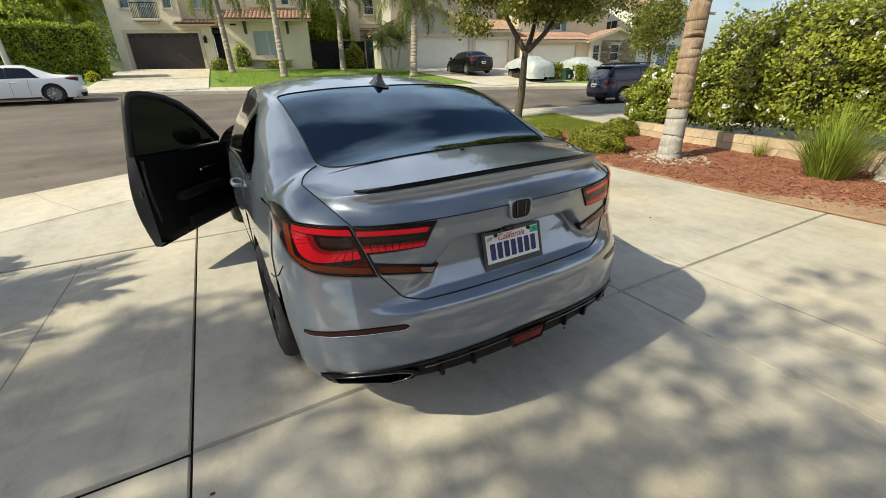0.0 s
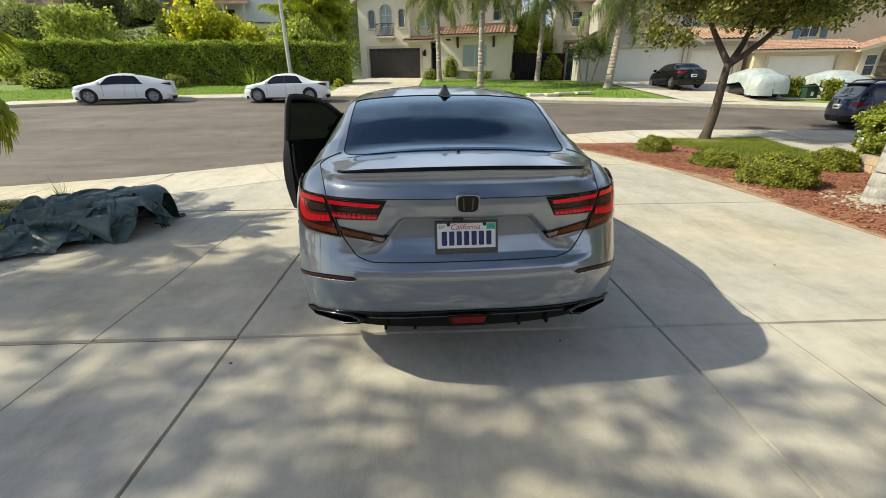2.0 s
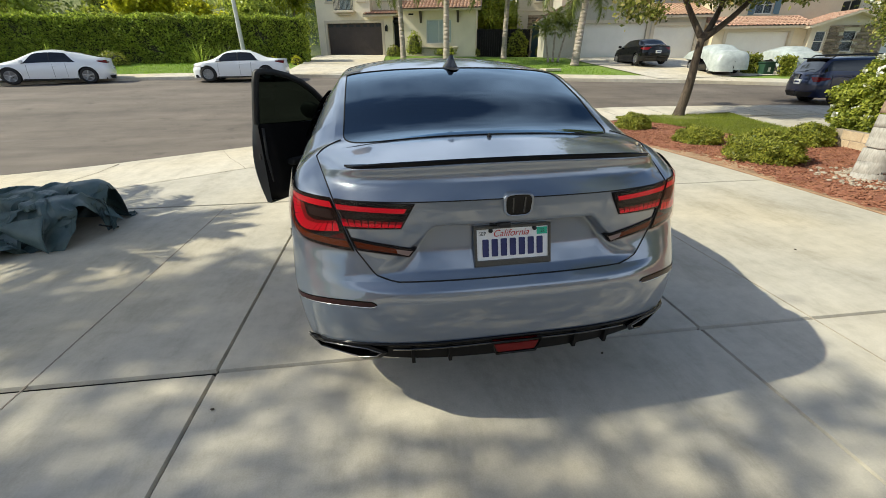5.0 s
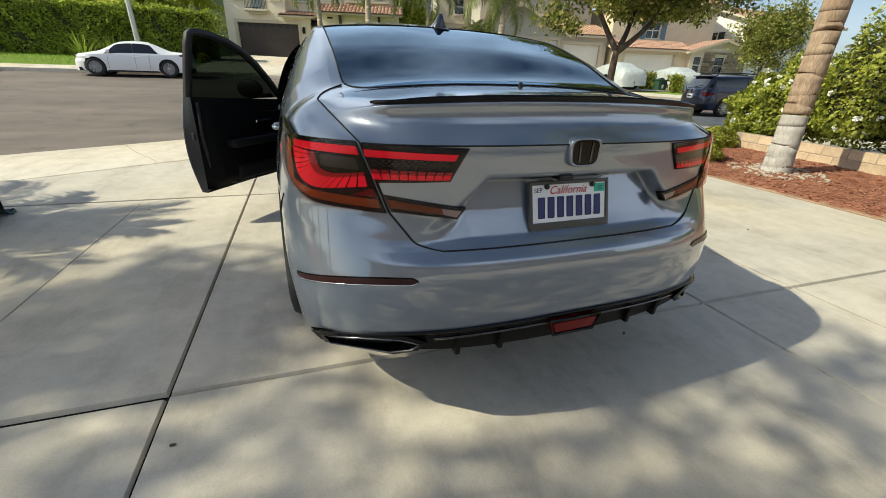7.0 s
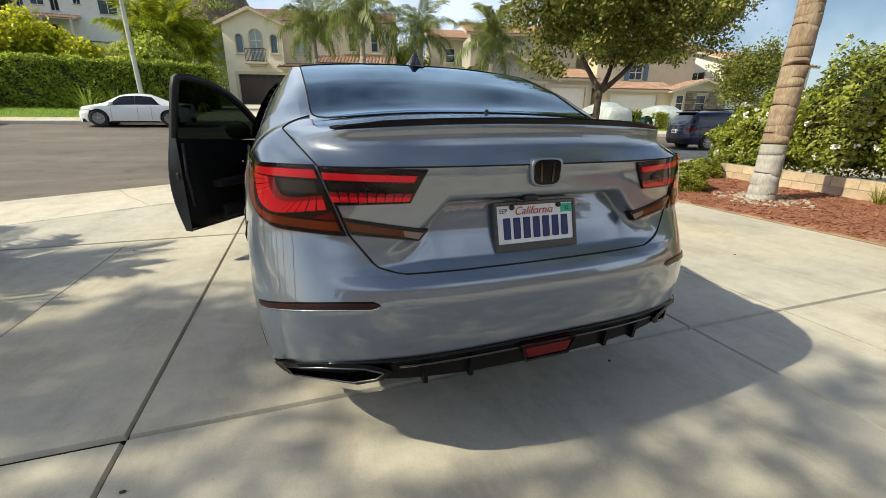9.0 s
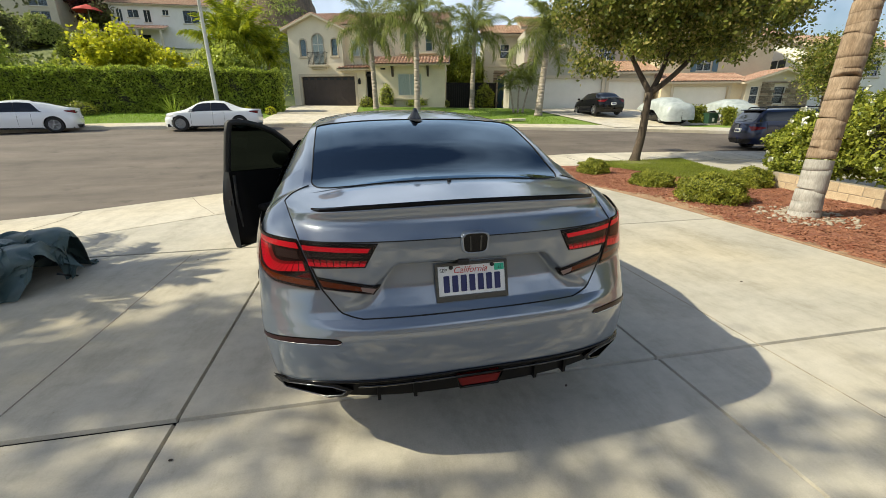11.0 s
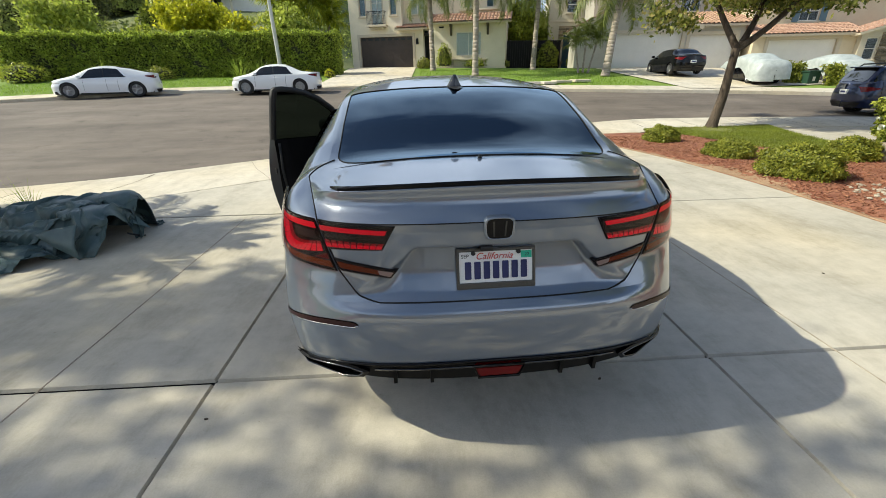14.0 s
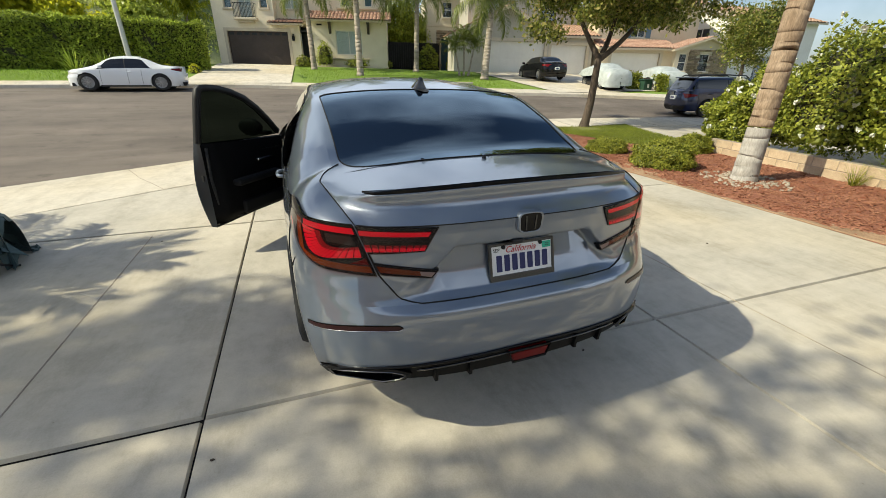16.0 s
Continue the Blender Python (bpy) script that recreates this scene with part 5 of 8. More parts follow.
def sedan_door():
    """The driver's door, swung open: outer skin, inner lining, window frame and mirror."""
    door = new("open_door")
    door.parent = sedan
    door["label"] = "front door standing open, black inside"
    hinge = Vector((-0.90, 3.46, 0))
    door.matrix_basis = pose(*hinge, 0, 0, -38)
    # door frame of reference: runs back from the hinge along -y, outside to -x
    ln = 1.06

    def skin(t, z, out):
        y = -ln * t
        return Vector((-0.012 - 0.02 * math.sin(math.pi * min(1, max(0, (z - 0.25) / 0.75))) - out, y, z))
    foot = lambda t: 0.27 + 0.02 * (1 - t)
    belt = lambda t: lerp(0.93, 0.985, t)
    part("outer_skin", sheet("outer_skin", lambda t, v: skin(t + (0.045 * math.sin(math.pi * v) if t > 0.97 else 0), lerp(foot(t), belt(t), v), 0.0), linspace(0, 1, 24), linspace(0, 1, 20), "paint"), "paint", door)
    part("inner_lining", sheet("inner_lining", lambda t, v: Vector((0.12 - 0.05 * v * v - 0.05 * (1 - smooth01(t / 0.08)) - 0.075 * smooth01((t - 0.90) / 0.10) - 0.06 * (1 - smooth01(v / 0.12)), -ln * t, lerp(foot(t) + 0.015, belt(t), v))), linspace(0, 1, 30), linspace(0, 1, 24), "lining", flip=True), "lining", door)
    for t0 in (0.0, 1.0):
        part("door_edge", sheet("door_edge", lambda u, v: Vector((lerp(-0.02 - 0.018 * math.sin(math.pi * v), 0.045, u), -ln * (t0 + (0.045 * math.sin(math.pi * v) * (1 - u) if t0 > 0 else 0)), lerp(foot(t0), belt(t0), v))), linspace(0, 1, 5), linspace(0, 1, 16), "jamb"), "jamb", door)
    part("door_sill", sheet("door_sill", lambda t, u: Vector((lerp(-0.012, 0.06, u), -ln * t, foot(t) + 0.008 * u)), linspace(0, 1, 10), linspace(0, 1, 3), "trim"), "trim", door)
    # window frame: rear post, curved top, down to the mirror corner
    path = [(1.0, 0.96), (1.0, 1.15), (0.998, 1.33), (0.99, 1.405), (0.96, 1.43), (0.90, 1.435), (0.80, 1.425), (0.66, 1.395), (0.50, 1.335), (0.34, 1.24), (0.18, 1.12), (0.02, 0.985)]
    lean = lambda z: 0.30 * (z - 0.96) * 0.85
    pts = [Vector((-0.01 + lean(z), -ln * t, z)) for t, z in path]
    bm = bmesh.new()
    secs = []
    for i, p in enumerate(pts):
        d = (pts[min(i + 1, len(pts) - 1)] - pts[max(0, i - 1)]).normalized()
        n = Vector((0, d.z, -d.y)).normalized()
        secs.append([bm.verts.new(p + n * a + Vector((b, 0, 0))) for a, b in ((0.0, -0.018), (0.0, 0.022), (0.045, 0.022), (0.045, -0.018))])
    for a, b in zip(secs, secs[1:]):
        for k in range(4):
            bm.faces.new((a[k], a[(k + 1) % 4], b[(k + 1) % 4], b[k]))
    bmesh.ops.recalc_face_normals(bm, faces=bm.faces[:])
    part("window_frame", bm, "trim", door, "", True)
    tops = curve_of([0.02, 0.18, 0.34, 0.50, 0.66, 0.80, 0.90, 0.95, 1.0], [0.985, 1.12, 1.24, 1.335, 1.395, 1.425, 1.435, 1.43, 1.42])
    part("door_window", sheet("door_window", lambda t, v: (lambda z: Vector((0.0 + lean(z), -ln * t, z)))(lerp(0.95, max(0.96, tops(t) - 0.02), v)), linspace(0.05, 0.97, 24), linspace(0, 1, 10), "tint_side"), "tint_side", door, "tinted door glass")
    # lining details
    part("armrest", boxes((0.10, 0.19, -0.86, -0.30, 0.60, 0.66), bevel=0.02), "inner", door)
    part("trim_strip", boxes((0.072, 0.084, -0.92, -0.16, 0.845, 0.853)), "chrome", door)
    part("door_pull", boxes((0.09, 0.13, -0.52, -0.34, 0.76, 0.79), bevel=0.01), "chrome", door)
    part("map_pocket", boxes((0.07, 0.15, -0.80, -0.22, 0.33, 0.45), bevel=0.02), "inner", door)
    part("latch", boxes((-0.01, 0.03, -1.080, -1.06, 0.68, 0.73), bevel=0.004), "trim", door)
    edge_tube("weather_strip", [Vector((0.055, -1.02, 0.95)), Vector((0.055, -1.03, 0.70)), Vector((0.06, -1.01, 0.45)), Vector((0.065, -0.93, 0.34)), Vector((0.07, -0.78, 0.305)), Vector((0.07, -0.2, 0.30))], 0.012, "rubber", door)
    # mirror
    bm = bmesh.new()
    bmesh.ops.create_uvsphere(bm, u_segments=18, v_segments=12, radius=1)
    for v in bm.verts:
        v.co = Vector((-0.19 + v.co.x * 0.14, -0.20 + (v.co.y * 0.075 if v.co.y > 0 else v.co.y * 0.03), 1.02 + v.co.z * 0.085))
    mirror = part("mirror", bm, "trim", door, "black door mirror", True)
    part("mirror_foot", boxes((-0.10, 0.0, -0.20, -0.12, 0.95, 0.99), bevel=0.01), "piano", mirror)
    # handle outside
    bm = bmesh.new()
    tube(bm, [(-0.03 - a, -0.98 + b, 0.86) for a, b in ((0, 0), (0.035, 0.03), (0.04, 0.1), (0.035, 0.17), (0, 0.2))], 0.012, 8)
    part("door_handle", bm, "paint", door, "", True)


sedan_door()


# ---- plants ----
def rng_of(seed):
    return np.random.default_rng(seed)


def leaf_quads(rng, pts, size, spread=0.35, up=0.25, slim=0.5):
    """Rhombic leaves at points, turned at random."""
    n = len(pts)
    d = rng.normal(size=(n, 3))
    d[:, 2] -= up
    d /= np.linalg.norm(d, axis=1)[:, None]
    o = np.cross(d, rng.normal(size=(n, 3)))
    o /= np.linalg.norm(o, axis=1)[:, None] + 1e-9
    s = size * (1 + spread * rng.normal(size=(n, 1))).clip(0.4, 1.8)
    a, b = d * s, o * s * slim * 0.5
    return np.stack([pts, pts + a * 0.45 + b, pts + a, pts + a * 0.45 - b], axis=1)


def clump_points(rng, centre, radii, n, shell=0.45):
    """Points through the outer part of a lumpy ellipsoid."""
    v = rng.normal(size=(n, 3))
    v /= np.linalg.norm(v, axis=1)[:, None]
    r = (1 - shell * rng.random((n, 1)) ** 1.5)
    lump = 1 + 0.22 * np.sin(v[:, :1] * 5 + centre[0] * 3) * np.sin(v[:, 1:2] * 6 + centre[1]) + 0.12 * np.sin(v[:, 2:] * 9)
    return np.array(centre) + v * r * lump * np.array(radii)


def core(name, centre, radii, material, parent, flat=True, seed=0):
    """A lumpy body inside a bush: inner shade put in as near-black, keeping light from passing straight through."""
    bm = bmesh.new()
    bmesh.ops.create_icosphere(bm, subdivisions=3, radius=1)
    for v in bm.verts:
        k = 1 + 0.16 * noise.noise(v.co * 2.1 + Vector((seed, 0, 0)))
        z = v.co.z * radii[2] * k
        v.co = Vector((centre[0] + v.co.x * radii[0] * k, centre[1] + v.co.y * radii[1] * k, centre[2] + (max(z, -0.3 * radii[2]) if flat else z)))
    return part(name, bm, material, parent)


def shell_leaves(rng, pts, centre, size, slim=0.6, spread=0.3):
    """Leaves laid like shingles over a rounded form, tips lifted outwards."""
    n = len(pts)
    out = pts - np.array(centre)
    out /= np.linalg.norm(out, axis=1)[:, None] + 1e-9
    t = np.cross(out, rng.normal(size=(n, 3)))
    t /= np.linalg.norm(t, axis=1)[:, None] + 1e-9
    d = t * 0.8 + out * (0.35 + 0.35 * rng.random((n, 1))) + rng.normal(size=(n, 3)) * 0.22
    d /= np.linalg.norm(d, axis=1)[:, None]
    o = np.cross(out, d) + rng.normal(size=(n, 3)) * 0.25
    o /= np.linalg.norm(o, axis=1)[:, None] + 1e-9
    s = size * (1 + spread * rng.normal(size=(n, 1))).clip(0.5, 1.7)
    a, b = d * s, o * s * slim * 0.5
    return np.stack([pts, pts + a * 0.45 + b, pts + a, pts + a * 0.45 - b], axis=1)


def shrub(label, x, y, z, r, h, leaf, size, n, seed, category="shrub", group="", name="shrub", lumps=0.10):
    """A rounded shrub: a leafy dome with shallow lumps over a dark core."""
    s = thing(name, label, category, group)
    s.location = (x, y, z)
    rng = rng_of(seed)
    core("inner_mass", (0, 0, h * 0.26), (r * 0.84, r * 0.84, h * 0.60), "core_shade", s, seed=seed)
    v = rng.normal(size=(n, 3))
    v[:, 2] = np.abs(v[:, 2]) * 1.1 - 0.35
    v /= np.linalg.norm(v, axis=1)[:, None]
    k = 1 + lumps * (np.sin(v[:, :1] * 7 + seed) * np.sin(v[:, 1:2] * 6 + seed * 2) + 0.7 * np.sin(v[:, 2:] * 9 + v[:, :1] * 5)) + 0.05 * rng.normal(size=(n, 1))
    p = v * k * (1 - 0.16 * rng.random((n, 1)) ** 2) * np.array((r, r, h * 0.72)) + np.array((0, 0, h * 0.27))
    p = p[p[:, 2] > 0.01]
    part("leaves", quads("leaves", shell_leaves(rng, p, (0, 0, h * 0.2), size), leaf), leaf, s)
    return s


def limb(bm, a, b, ra, rb, bend, rng, steps=6):
    a, b = Vector(a), Vector(b)
    side = Vector(rng.normal(size=3)) * bend
    pts = [a.lerp(b, t) + side * math.sin(math.pi * t) for t in linspace(0, 1, steps)]
    tube(bm, pts, [lerp(ra, rb, t) for t in linspace(0, 1, steps)], 8)
    return pts


def broad_tree(label, base, fork_z, trunk_r, crown, leaf, size, n, seed, limbs=9, clump=0.75, name="tree", droop=0.2, bark="bark", lean=(0, 0), floor=None):
    """A tree: trunk forking into limbs, each ending in clumps of single leaves. crown: centre and radii in the world."""
    t = thing(name, label, "tree")
    rng = rng_of(seed)
    base = Vector(base)
    cc, cr = Vector(crown[0]), Vector(crown[1])
    fork = Vector((base.x + lean[0], base.y + lean[1], base.z + fork_z))
    bm = bmesh.new()
    steps = linspace(0, 1, 9)
    pts = [base.lerp(fork, s) + Vector((0.05 * math.sin(5 * s), 0.04 * math.sin(4 * s + 1), 0)) for s in steps]
    tube(bm, [pts[0] - Vector((0, 0, 0.1))] + pts, [trunk_r * 1.55] + [trunk_r * (1.25 if i == 0 else 1 - 0.35 * s) for i, s in enumerate(steps)], 12)
    part("trunk", bm, bark, t, "", True)
    ends, mains = [], []
    for k in range(limbs):
        bm = bmesh.new()
        a = 2 * math.pi * (k + 0.4 * rng.random()) / limbs
        rad = 0.35 + 0.55 * rng.random()
        e = cc + Vector((math.cos(a) * cr.x * rad, math.sin(a) * cr.y * rad, (rng.random() * 1.0 - 0.12) * cr.z))
        e.z = max(e.z, fork.z + 0.60 * math.hypot(e.x - fork.x, e.y - fork.y))
        # three main limbs leave the trunk, the others branch from them
        if k % 3 == 0 and len(mains) < 3:
            knee = fork.lerp(e, 0.55)
            knee.z = fork.z + max(0.45 * (cc.z - fork.z), knee.z - fork.z)
            p = limb(bm, fork - Vector((0, 0, 0.03)), knee, trunk_r * 0.66, trunk_r * 0.36, 0.06, rng)
            mains.append(p)
            p = limb(bm, knee, e, trunk_r * 0.36, 0.02, 0.10, rng)
        else:
            near = min([q for m in mains for q in m[1:]], key=lambda q: (q - e).length + 1.2 * max(0, q.z - e.z))
            p = limb(bm, near, e, trunk_r * 0.30, 0.015, 0.12, rng)
        ends += [p[-1], p[-2], p[-3]]
        for _ in range(3):
            q = p[3] + Vector(rng.normal(size=3)) * 0.25 * cr.length * 0.6
            q.z = max(q.z, p[3].z + 0.1)
            limb(bm, p[3], q, trunk_r * 0.2, 0.012, 0.1, rng, 4)
            ends.append(q)
        part("limb", bm, bark, t, "", True)
    extra = clump_points(rng, tuple(cc), tuple(cr), max(8, limbs * 4), 0.6)
    cents = np.array([tuple(e) for e in ends] + [tuple(e) for e in extra])
    per = max(10, n // len(cents))
    pts = []
    for c in cents:
        rr = clump * (0.6 + 0.7 * rng.random())
        q = rng.normal(size=(per, 3)) * np.array([rr, rr, rr * 0.75]) * 0.55 + c
        q[:, 2] -= droop * rng.random(per)
        pts.append(q)
    pts = np.concatenate(pts)
    if floor:
        pts = pts[pts[:, 2] > floor[0] + floor[2] * (pts[:, 0] - floor[1]) + 0.25 * np.sin(pts[:, 0] * 2.3) * np.sin(pts[:, 1] * 2.9)]
    part("crown", quads("crown", leaf_quads(rng, pts, size, up=0.5, slim=0.6), leaf), leaf, t)
    return t


def frond_mesh(name, length, leaflets, leaflet_len, width, droop, seed, material):
    """One feather palm leaf: an arched stalk with two rows of narrow hanging leaflets, from the origin along +x."""
    rng = rng_of(seed)
    ts = np.linspace(0.0, 1, 14)
    ang = 0.55 - 2.0 * droop * ts ** 1.3
    dx = np.concatenate(([0], np.cumsum(np.cos(ang[:-1]) * np.diff(ts)))) * length
    dz = np.concatenate(([0], np.cumsum(np.sin(ang[:-1]) * np.diff(ts)))) * length
    q = []
    w = 0.012 * length
    for i in range(13):
        k0, k1 = w * (1 - ts[i] * 0.9), w * (1 - ts[i + 1] * 0.9)
        a, b = np.array([dx[i], 0, dz[i]]), np.array([dx[i + 1], 0, dz[i + 1]])
        y = np.array([0, 1, 0])
        q.append([a - y * k0, a + y * k0, b + y * k1, b - y * k1])
    for side in (-1, 1):
        for t in np.linspace(0.12, 1.0, leaflets):
            t2 = min(1, t + rng.normal() * 0.006)
            p = np.array([np.interp(t2, ts, dx), 0, np.interp(t2, ts, dz)])
            ln = leaflet_len * (0.55 + 0.6 * math.sin(math.pi * min(1, 0.15 + 0.8 * t))) * (0.85 + 0.3 * rng.random())
            d = np.array([0.55 + 0.3 * t, side * (0.85 - 0.25 * t), 0.25 * rng.normal() + 0.05])
            d /= np.linalg.norm(d)
            mid = p + d * ln * 0.5
            tip = p + d * ln * 0.85 + np.array([0, 0, -ln * (0.42 + 0.2 * rng.random())])
            wv = np.array([0.7, -side * 0.5, 0.2]) * width
            q.append([p - wv * 0.4, p + wv * 0.4, mid + wv, mid - wv])
            q.append([mid - wv, mid + wv, tip + wv * 0.12, tip - wv * 0.12])
    return quads(name, np.array(q), material)


FRONDS = {}


def palm(label, base, top, r0, r1, frond_key, count, seed, bark, white=0.0, rings=24, low=-0.95, high=1.1, group="", scale=1.0, name="palm_tree"):
    """A feather palm: ringed trunk from base to top, and a crown of single fronds."""
    t = thing(name, label, "palm tree", group)
    rng = rng_of(seed)
    base, top = Vector(base), Vector(top)
    axis = top - base
    bow = Vector((axis.x, axis.y, 0)) * 0.12
    def at(s):
        return base + axis * s + bow * (s * s - s)
    def ring_tube(s0, s1, n):
        bm = bmesh.new()
        pts, rad = [], []
        for k in range(n):
            for off, grow in ((0.0, 1.004), (0.30, 1.002), (0.93, 1.000), (0.97, 0.9925)):
                s = lerp(s0, s1, (k + off) / n)
                pts.append(at(s) + Vector((0.0025 * math.sin(k * 1.7), 0.0025 * math.cos(k * 2.3), 0.012 * math.sin(k * 2.9))))
                flare = 1 + 0.22 * math.exp(-max(0, s) * axis.length / 0.30)
                rad.append(lerp(r0, r1, s) * grow * flare * (1 + 0.002 * rng.normal()))
        tube(bm, pts, rad, 18)
        return bm
    if white:
        part("whitewashed_foot", ring_tube(-0.02, white, 7), "palm_white", t, "whitewashed lower trunk", True)
    part("trunk", ring_tube(white, 1.0, rings), bark, t, "", True)
    for k in range(count):
        f = new("frond", FRONDS[frond_key])
        f.parent = t
        el = lerp(high, low, (k + 0.5) / count) + 0.12 * rng.normal()
        m = Matrix.Translation(top) @ Matrix.Rotation(k * 2.39996 + 0.25 * rng.normal(), 4, "Z") @ Matrix.Rotation(-el, 4, "Y")
        f.matrix_basis = m @ Matrix.Scale(scale * (0.88 + 0.24 * rng.random()), 4)
    return t


FRONDS["queen"] = frond_mesh("frond", 2.8, 74, 0.74, 0.020, 0.80, 3, "frond")
FRONDS["sun"] = frond_mesh("frond", 1.9, 105, 0.50, 0.017, 0.72, 4, "frond_yellow")
FRONDS["dwarf"] = frond_mesh("frond", 1.1, 44, 0.28, 0.011, 0.65, 5, "frond")
FRONDS["hill"] = frond_mesh("frond", 3.0, 46, 0.80, 0.040, 0.62, 6, "frond_yellow")

# street palms across the road
palm("queen palm with grey ringed trunk on the lawn", (0.95, 32.2, 1.80), (0.80, 32.4, 7.35), 0.20, 0.15, "queen", 20, 21, "palm_far", group="palms across the street")
palm("queen palm with grey ringed trunk on the lawn", (3.60, 28.0, 1.42), (3.62, 28.1, 7.25), 0.21, 0.15, "queen", 22, 22, "palm_far", group="palms across the street")
palm("queen palm with grey ringed trunk on the lawn", (8.15, 30.6, 1.73), (8.35, 30.8, 7.0), 0.19, 0.14, "queen", 20, 23, "palm_far", group="palms across the street")
palm("queen palm with grey ringed trunk on the lawn", (11.40, 25.5, 1.27), (11.95, 25.9, 6.15), 0.24, 0.17, "queen", 22, 24, "palm_far", group="palms across the street")
for k, (dx, h) in enumerate(((0, 2.2), (0.35, 1.9), (-0.3, 1.7))):
    palm("dwarf palm with several stems beside the garage", (10.75 + dx, 27.6, 1.5), (10.75 + dx * 2.2, 27.6, 1.5 + h), 0.07, 0.05, "dwarf", 16, 40 + k, "palm_far", group="dwarf palms", rings=12, high=1.3, low=-0.5, name="dwarf_palm")

# the two palms in the mulch bed
palm("leaning palm trunk whitewashed at its foot in the mulch bed", (5.70, 3.12, 0.02), (6.38, 3.41, 8.5), 0.160, 0.125, "queen", 18, 25, "palm_bark", white=0.098, rings=60, group="palms in the bed", scale=0.9)
palm("palm trunk with whitewashed foot beside ornamental grass", (6.55, 0.55, 0.02), (7.1, 0.31, 8.5), 0.170, 0.125, "queen", 18, 26, "palm_bark", white=0.095, rings=60, group="palms in the bed", scale=0.9)
# palm on the other side of the driveway, whose sunlit fronds hang into view
palm("young palm with yellow-green sunlit fronds beside the driveway", (-7.1, 3.10, 0.02), (-6.68, 2.95, 1.95), 0.13, 0.10, "sun", 30, 27, "palm_bark", rings=14, high=1.20, low=-0.9, scale=0.90)

# street tree beside the pavement, and others
broad_tree("street tree with dark bark and dense green crown", (7.78, 9.85, 0.02), 2.0, 0.135, ((9.30, 10.1, 4.35), (3.5, 2.6, 1.9)), "leaf", 0.095, 105000, 51, 17, 0.50, droop=0.2, lean=(0.20, 0.0), floor=(2.30, 5.4, 0.14))
broad_tree("round green tree beyond the parked car", (25.4, 18.4, 0.7), 1.7, 0.14, ((25.6, 18.4, 3.9), (1.55, 1.6, 1.6)), "leaf", 0.13, 20000, 52, 11, 0.62)
broad_tree("green tree between the two houses", (8.9, 39.2, 2.2), 2.0, 0.18, ((9.1, 39.4, 5.2), (1.7, 1.4, 2.6)), "hedge", 0.20, 16000, 53, 10, 0.7)
broad_tree("green tree between the two houses", (11.2, 40.6, 2.2), 1.6, 0.14, ((11.3, 40.6, 4.4), (1.3, 1.2, 2.1)), "hedge", 0.20, 9000, 55, 8, 0.7)
shrub("dark shrub beside the side gate", 10.9, 36.4, 1.9, 0.8, 2.0, "hedge", 0.12, 2600, 58)
broad_tree("tall leafy tree shading the driveway", (-11.6, -2.4, 0.02), 6.2, 0.10, ((-9.7, -0.50, 9.0), (3.5, 1.6, 0.9)), "leaf", 0.125, 5000, 54, 13, 0.34)
broad_tree("tall leafy tree shading the driveway", (-13.0, 1.3, 0.02), 6.2, 0.10, ((-11.9, 1.68, 9.0), (2.1, 0.62, 0.5)), "leaf", 0.12, 4100, 56, 11, 0.40)
broad_tree("tall leafy tree shading the driveway", (-13.6, -0.4, 0.02), 6.2, 0.10, ((-12.2, 0.10, 9.0), (1.3, 0.6, 0.5)), "leaf", 0.12, 1250, 57, 8, 0.40)

# shrubs of the mulch bed
for k, (x, y, r, h) in enumerate(((5.22, 7.85, 0.34, 0.33), (5.42, 5.95, 0.38, 0.29), (5.34, 4.38, 0.50, 0.43), (7.22, 5.40, 0.34, 0.36))):
    shrub("rounded low shrub with small yellow-green leaves in the mulch", x, y, 0.04, r, h, "shrub", 0.036, int(30000 * r), 60 + k, group="shrubs in the bed")
for k, (x, y, r) in enumerate(((-5.20, 2.85, 0.42), (-5.75, 2.60, 0.50), (-5.55, 3.30, 0.45))):
    shrub("low dry yellow-green groundcover beside the driveway", x, y, 0.02, r, 0.11, "dry_leaf", 0.035, 2200, 660 + k, group="groundcover")
shrub("small yellow-green shrub by the garage", 0.35, 34.2, 2.0, 0.55, 0.8, "shrub", 0.10, 900, 67)
shrub("small shrub under the front window", 2.0, 35.2, 2.1, 0.55, 1.7, "hedge", 0.12, 1200, 68)
shrub("low shrubs under the front window", 4.6, 35.4, 2.1, 0.9, 0.7, "hedge", 0.10, 1200, 69)
shrub("low shrub at the house corner", 6.9, 35.2, 2.1, 0.45, 0.5, "shrub", 0.09, 600, 70)
shrub("dark shrub beside the entry", 13.2, 36.0, 2.0, 0.7, 1.3, "hedge", 0.12, 1000, 71)
for k, x in enumerate((-8.6, -7.1)):
    shrub("small clipped yellow shrub at the hedge foot", x + 0.9, 29.3 - 0.15 * k, 1.45, 0.32, 0.55, "yellow_leaf", 0.08, 500, 72 + k, group="small clipped shrubs")
shrub("rounded shrub in front of the hedge", -17.2, 28.9, 1.5, 0.8, 0.8, "shrub", 0.12, 900, 75)
shrub("rounded shrub in front of the hedge", -24.6, 27.6, 1.5, 1.1, 1.1, "hedge", 0.14, 1200, 76)


